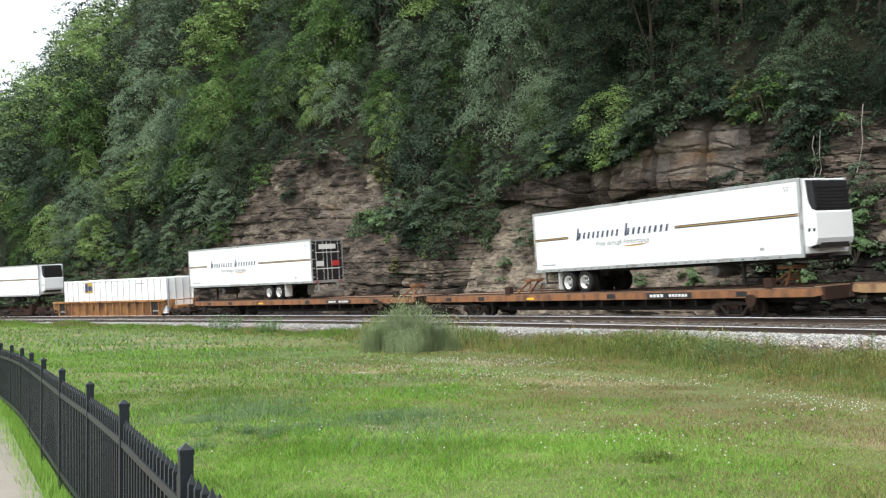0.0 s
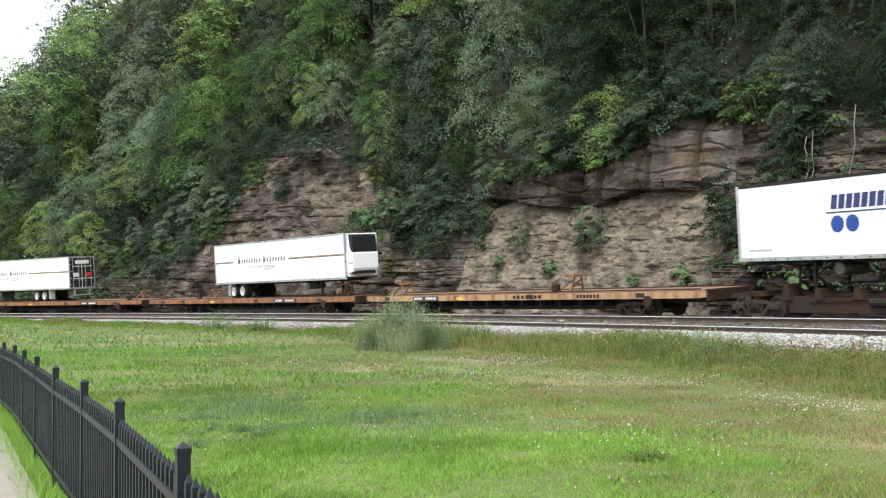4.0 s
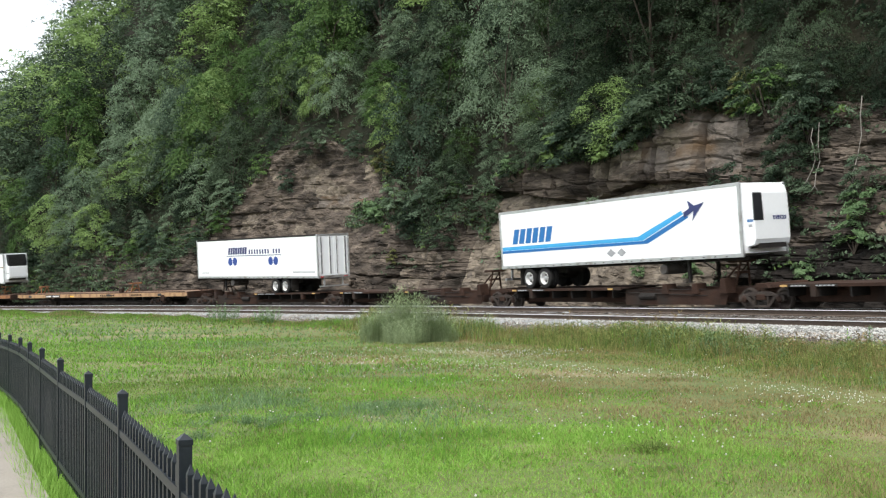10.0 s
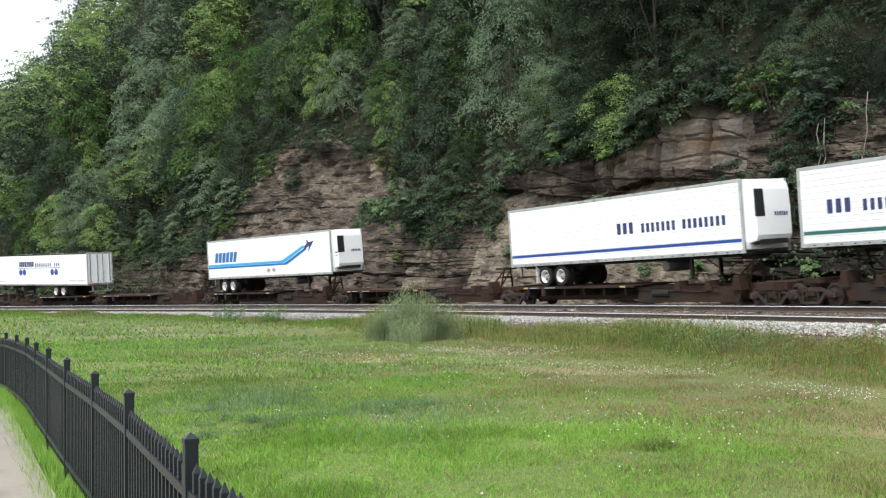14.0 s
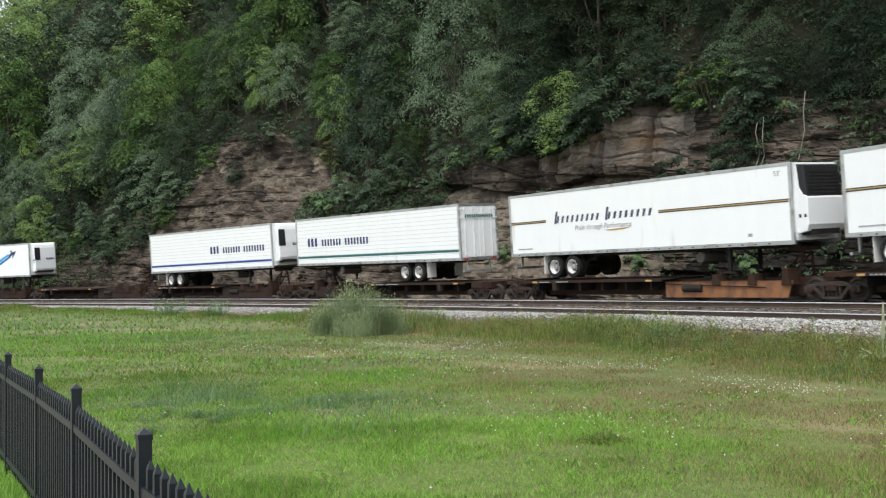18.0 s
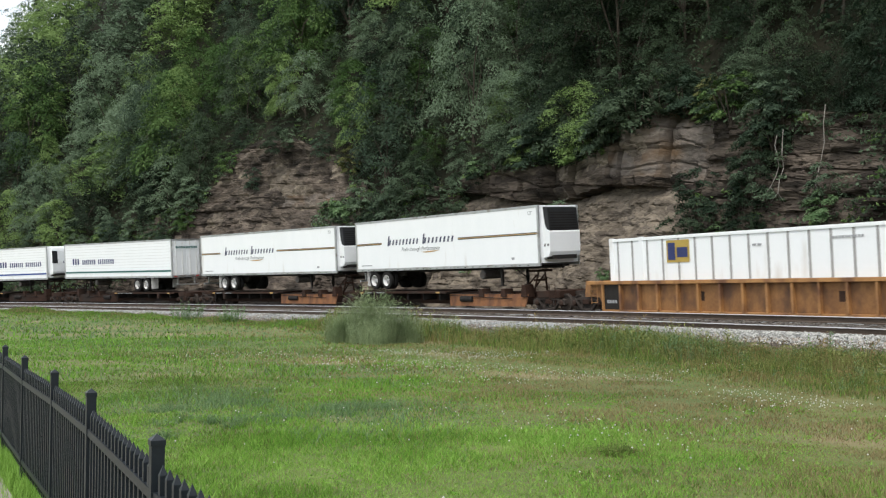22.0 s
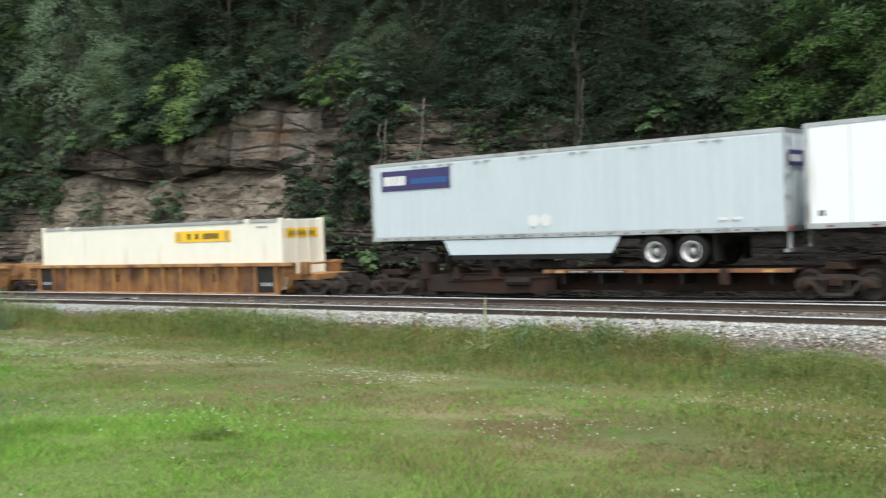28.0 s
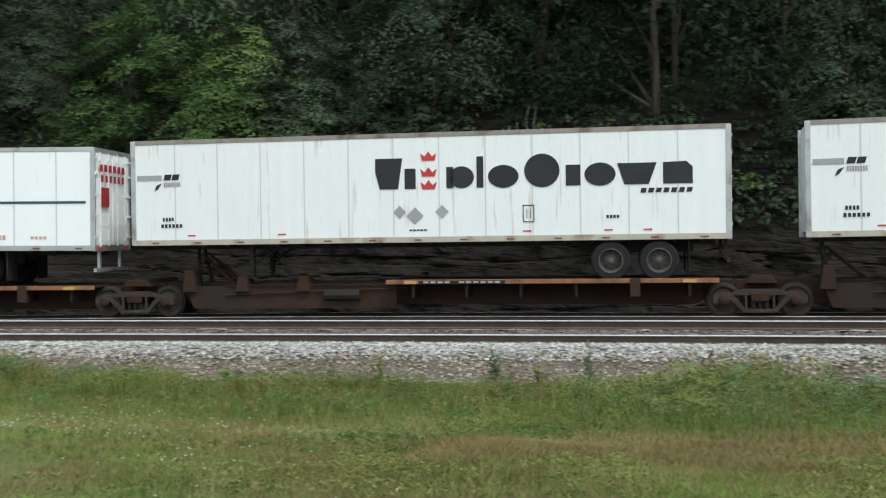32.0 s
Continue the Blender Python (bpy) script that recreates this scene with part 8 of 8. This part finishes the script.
def spray(rng, stems, height, spread, width, leaves, splay=0.28):
    """A bunch of upright stems with narrow leaves."""
    bm_v, bm_f = [], []
    for i in range(stems):
        a, r = rng.uniform(0, 2 * np.pi), spread * np.sqrt(rng.random())
        h = height * rng.uniform(0.4, 1.0) * (1 - 0.25 * (r / spread) ** 2)
        base = np.array([r * 0.7 * np.cos(a), r * 0.7 * np.sin(a), -0.02])
        tip = np.array([r * (0.7 + splay) * np.cos(a) + rng.normal(0, 0.06), r * (0.7 + splay) * np.sin(a) + rng.normal(0, 0.06), h])
        side = np.array([-np.sin(a), np.cos(a), 0]) * width
        n = len(bm_v)
        bm_v += [base - side * 0.5, base + side * 0.5, tip]
        bm_f.append((n, n + 1, n + 2, n + 2))
        for k in range(leaves):
            t = rng.uniform(0.2, 1.0)
            p = base + (tip - base) * t
            b = rng.uniform(0, 2 * np.pi)
            d = np.array([np.cos(b), np.sin(b), rng.uniform(0.1, 0.9)]) * rng.uniform(0.08, 0.2) * height / 1.4
            w = np.array([-np.sin(b), np.cos(b), 0]) * width * 0.9
            n = len(bm_v)
            bm_v += [p, p + d * 0.5 + w, p + d, p + d * 0.5 - w]
            bm_f.append((n, n + 1, n + 2, n + 3))
    tri = [f for f in bm_f]
    v = np.array(bm_v)
    quads = np.array([f for f in tri if f[2] != f[3]])
    tris = np.array([f for f in tri if f[2] == f[3]])
    mid = (v[tris[:, 0]] + v[tris[:, 2]]) / 2
    extra = np.arange(len(mid)) + len(v)
    v = np.concatenate([v, mid])
    tris = np.stack([tris[:, 0], tris[:, 1], tris[:, 2], extra], -1)
    return v, np.concatenate([quads, tris])


def build_weeds():
    rng = np.random.default_rng(8)

    def plant(name, label, category, x, y, mat, stems, height, spread, width, leaves, group=""):
        z = float(lawn_z(np.float64(x), np.float64(y)))
        t = thing(name, label, category, group, pose(x, y, z))
        v, f = spray(rng, stems, height, spread, width, leaves)
        o = new("foliage", mesh_np("foliage", v, f, [M[mat]]))
        o.parent = t
        return t

    z = float(lawn_z(np.float64(-0.9), np.float64(37.2)))
    clump = thing("weed_clump", "large pale grey-green clump of feathery weeds on the lawn", "weeds", "", pose(-1.25, 37.2, z))
    for dx, dy, stems, tall, wide, mat in ((-1.25, 0.1, 260, 1.15, 0.6, "weed_pale"), (-0.75, 0.2, 300, 1.55, 0.6, "weed_pale"), (-0.2, 0.3, 360, 1.95, 0.65, "weed_pale"), (0.45, -0.1, 360, 1.8, 0.65, "weed_pale"), (1.05, 0.2, 280, 1.45, 0.6, "weed_pale"), (1.5, 0.1, 160, 1.0, 0.5, "weed_pale"), (0.0, -0.8, 300, 1.0, 1.1, "weed_pale")):
        v, f = spray(rng, int(stems * 1.7), tall * 1.12, wide * 1.05, 0.011, 3, 0.04)
        o = new("foliage", mesh_np("foliage", v + np.array([dx, dy, 0]), f, [M[mat]]))
        o.parent = clump
    for k in range(26):
        x, y = rng.normal(-2.0, 0.85), rng.normal(15.6, 1.3)
        plant("grass_tuft", "low blue-green tuft of coarse grass in the lawn", "grass", float(x), float(y), "weed_grey", 90, float(rng.uniform(0.10, 0.19)), float(rng.uniform(0.16, 0.34)), 0.012, 2, "coarse tufts in the lawn")
    plant("grass_tuft", "dark green tuft of coarse grass in the lawn", "grass", 2.2, 11.3, "grass_tall", 160, 0.17, 0.3, 0.014, 3)
    for s, lat, h, mat, n, sp in ((-3.3, 7.1, 1.15, "leaf", 14, 0.09), (-2.35, 7.2, 0.85, "weed_olive", 14, 0.12), (-1.4, 7.1, 1.05, "leaf", 12, 0.08), (-5.6, 7.3, 0.8, "weed_olive", 10, 0.1), (-22.6, 7.3, 1.05, "weed_grey", 6, 0.08), (-23.2, 7.3, 0.8, "grass", 6, 0.08), (-13.9, 7.0, 0.8, "grass", 7, 0.1),
                                  (-42.0, 7.6, 0.9, "weed_grey", 10, 0.2), (-9.0, 7.2, 0.7, "grass", 9, 0.14), (-61.0, 8.5, 1.1, "weed_grey", 60, 0.9), (-66.0, 8.8, 1.2, "weed_grey", 70, 1.1)):
        x, y = bend(s, lat)
        plant("tall_weed", "single tall green weed stalk beside the ballast", "weed", float(x), float(y), mat, n, h, sp, 0.022, 16, "tall weeds by the track")
    # leafy bushes among the weeds
    kinds = []
    for k, (mat, rad, hi) in enumerate((("weed_olive", 0.42, 0.55), ("weed_grey", 0.38, 0.5), ("grass_rough", 0.5, 0.6), ("weed_brown", 0.34, 0.6))):
        kinds.append((mat, crown_mesh(600 + k, rad, hi, 30, 2000, 0.019, M[mat])))
    words = {"weed_olive": "bushy olive-green weed between lawn and ballast", "weed_grey": "bushy grey-green weed between lawn and ballast", "grass_rough": "spreading green weed between lawn and ballast", "weed_brown": "withered brown weed between lawn and ballast"}
    for k in range(95):
        s = rng.uniform(-1.0, 5.6) if k % 3 == 0 else rng.uniform(-34, 9)
        lat = rng.uniform(7.7, 11.5) if s > -6 else rng.uniform(7.4, 9.6)
        tall = float(weed_height(np.float64(s), np.float64(lat)))
        q = (0.5 + 1.1 * tall) * rng.uniform(0.7, 1.2) * (1.05 if 0.0 < s < 3.4 else 0.85)
        mat, me = kinds[int(rng.choice((0, 0, 1, 2, 2) if s > -6 else (0, 0, 2, 2, 2)))]
        x, y = (float(a) for a in bend(s, lat))
        t = thing("weed_bush", words[mat], "weeds", "weed bushes by the track", pose(x, y, float(lawn_z(np.float64(x), np.float64(y))) - 0.05, 0, 0, rng.uniform(0, 360)) @ Matrix.Diagonal((q * 1.25, q * 1.25, q, 1)))
        o = new("foliage", me)
        o.parent = t
    # mullein: a pale spike over a rosette
    x, y = 10.1, 21.4
    z = float(lawn_z(np.float64(x), np.float64(y)))
    t = thing("mullein", "pale yellow-green mullein spike over a leaf rosette", "plant", "", pose(x, y, z) @ Matrix.Diagonal((1.2, 1.2, 1.1, 1)))
    bm = bmesh.new()
    rod(bm, (0, 0, 0), (0.02, 0, 0.75), 0.016, 0.014, 7)
    rod(bm, (0.02, 0, 0.55), (0.03, 0, 1.25), 0.034, 0.016, 8)
    part("spike", bm, M["mullein"], t, "pale flower spike")
    for k in range(9):
        a = k * 0.7
        bm = bmesh.new()
        d = Vector((math.cos(a), math.sin(a), 0))
        n = Vector((-d.y, d.x, 0))
        p = [Vector((0, 0, 0.06)), d * 0.22 + n * 0.08 + Vector((0, 0, 0.24)), d * 0.42 + Vector((0, 0, 0.20 + 0.16 * (k % 2))), d * 0.22 - n * 0.08 + Vector((0, 0, 0.24))]
        lo = [bm.verts.new(q) for q in p]
        hi = [bm.verts.new(q + Vector((0, 0, 0.006))) for q in p]
        bm.faces.new(lo[::-1]), bm.faces.new(hi)
        for i in range(4):
            bm.faces.new((lo[i], lo[(i + 1) % 4], hi[(i + 1) % 4], hi[i]))
        part("leaf", bm, M["mullein"], t)
    # the leafy sapling on the ballast shoulder
    x, y = (float(a) for a in bend(4.65, 8.0))
    t = thing("sapling", "bright green leafy sapling growing from the ballast shoulder", "sapling", "", pose(x, y, EYE - 2.02) @ Matrix.Diagonal((1.1, 1.1, 1.2, 1)))
    bm = bmesh.new()
    rod(bm, (0, 0, -0.2), (0.03, 0, 0.9), 0.016, 0.007, 6)
    for k in range(12):
        a, hh = k * 2.4, 0.2 + k * 0.07
        rod(bm, (0.01, 0, hh), (0.28 * math.cos(a), 0.28 * math.sin(a), hh + 0.14), 0.006, 0.003, 4)
    part("stem", bm, M["bark"], t)
    c = np.array([[0.3 * math.cos(k * 2.4) * q, 0.3 * math.sin(k * 2.4) * q, 0.22 + k * 0.07 + 0.14 * q] for k in range(14) for q in (0.35, 0.7, 1.0)])
    v, f = leaf_cloud(rng, c, np.full(len(c), 0.13), 34, 0.042)
    o = new("foliage", mesh_np("foliage", v, f, [M["weed_olive"]]))
    o.parent = t


build_lawn()
build_weeds()


# ---- the hill across the valley, far beyond the curve ----
def build_far_hill():
    a = np.radians(np.linspace(-75, -8, 80))
    d = np.linspace(0, 1, 24)
    A, D = np.meshgrid(a, d, indexing="ij")
    r = 560 + 420 * D
    top = np.interp(np.degrees(A), [-75, -45, -30, -23, -15, -8], [60, 95, 110, 112, 90, 40])
    z = -10 + top * np.sin(D * math.pi / 2) + 9 * (fractal(np.degrees(A) * 0.9, D * 18, 3, 4) - 0.5)
    x, y = r * np.sin(A), r * np.cos(A)
    v = np.stack([x, y, z], -1).reshape(-1, 3)
    n, m = A.shape
    i, j = np.meshgrid(np.arange(n - 1), np.arange(m - 1), indexing="ij")
    f = np.stack([i * m + j, i * m + j + 1, (i + 1) * m + j + 1, (i + 1) * m + j], -1).reshape(-1, 4)
    tagged(new("far_hill", mesh_np("far_hill", v, f[:, ::-1], [M["forest_far"]], True)), "green wooded hill across the valley, haze painted into its colour", "hill", kind="structure")


build_far_hill()


# ---- what moves: the train, at one even speed along the curve; its wheels roll ----
def motions():
    for t, q, seat in MOVING:
        walk(t, [(float(k), on_track(q - SPEED * k) @ seat) for k in range(0, 33)])
    step = 0.0667
    rolled = {}
    for w, x in WHEELSETS:
        if x not in rolled:
            rows = [(k * step, pose(x, 0, 0.42) @ Matrix.Rotation(-SPEED * k * step / 0.42, 4, "Y")) for k in range(0, 481)]
            walk(w, rows)
            rolled[x] = w
        else:
            src = rolled[x].animation_data
            w.rotation_mode = "QUATERNION"
            w.animation_data_create().action = src.action
            w.animation_data.action_slot = src.action_slot


motions()
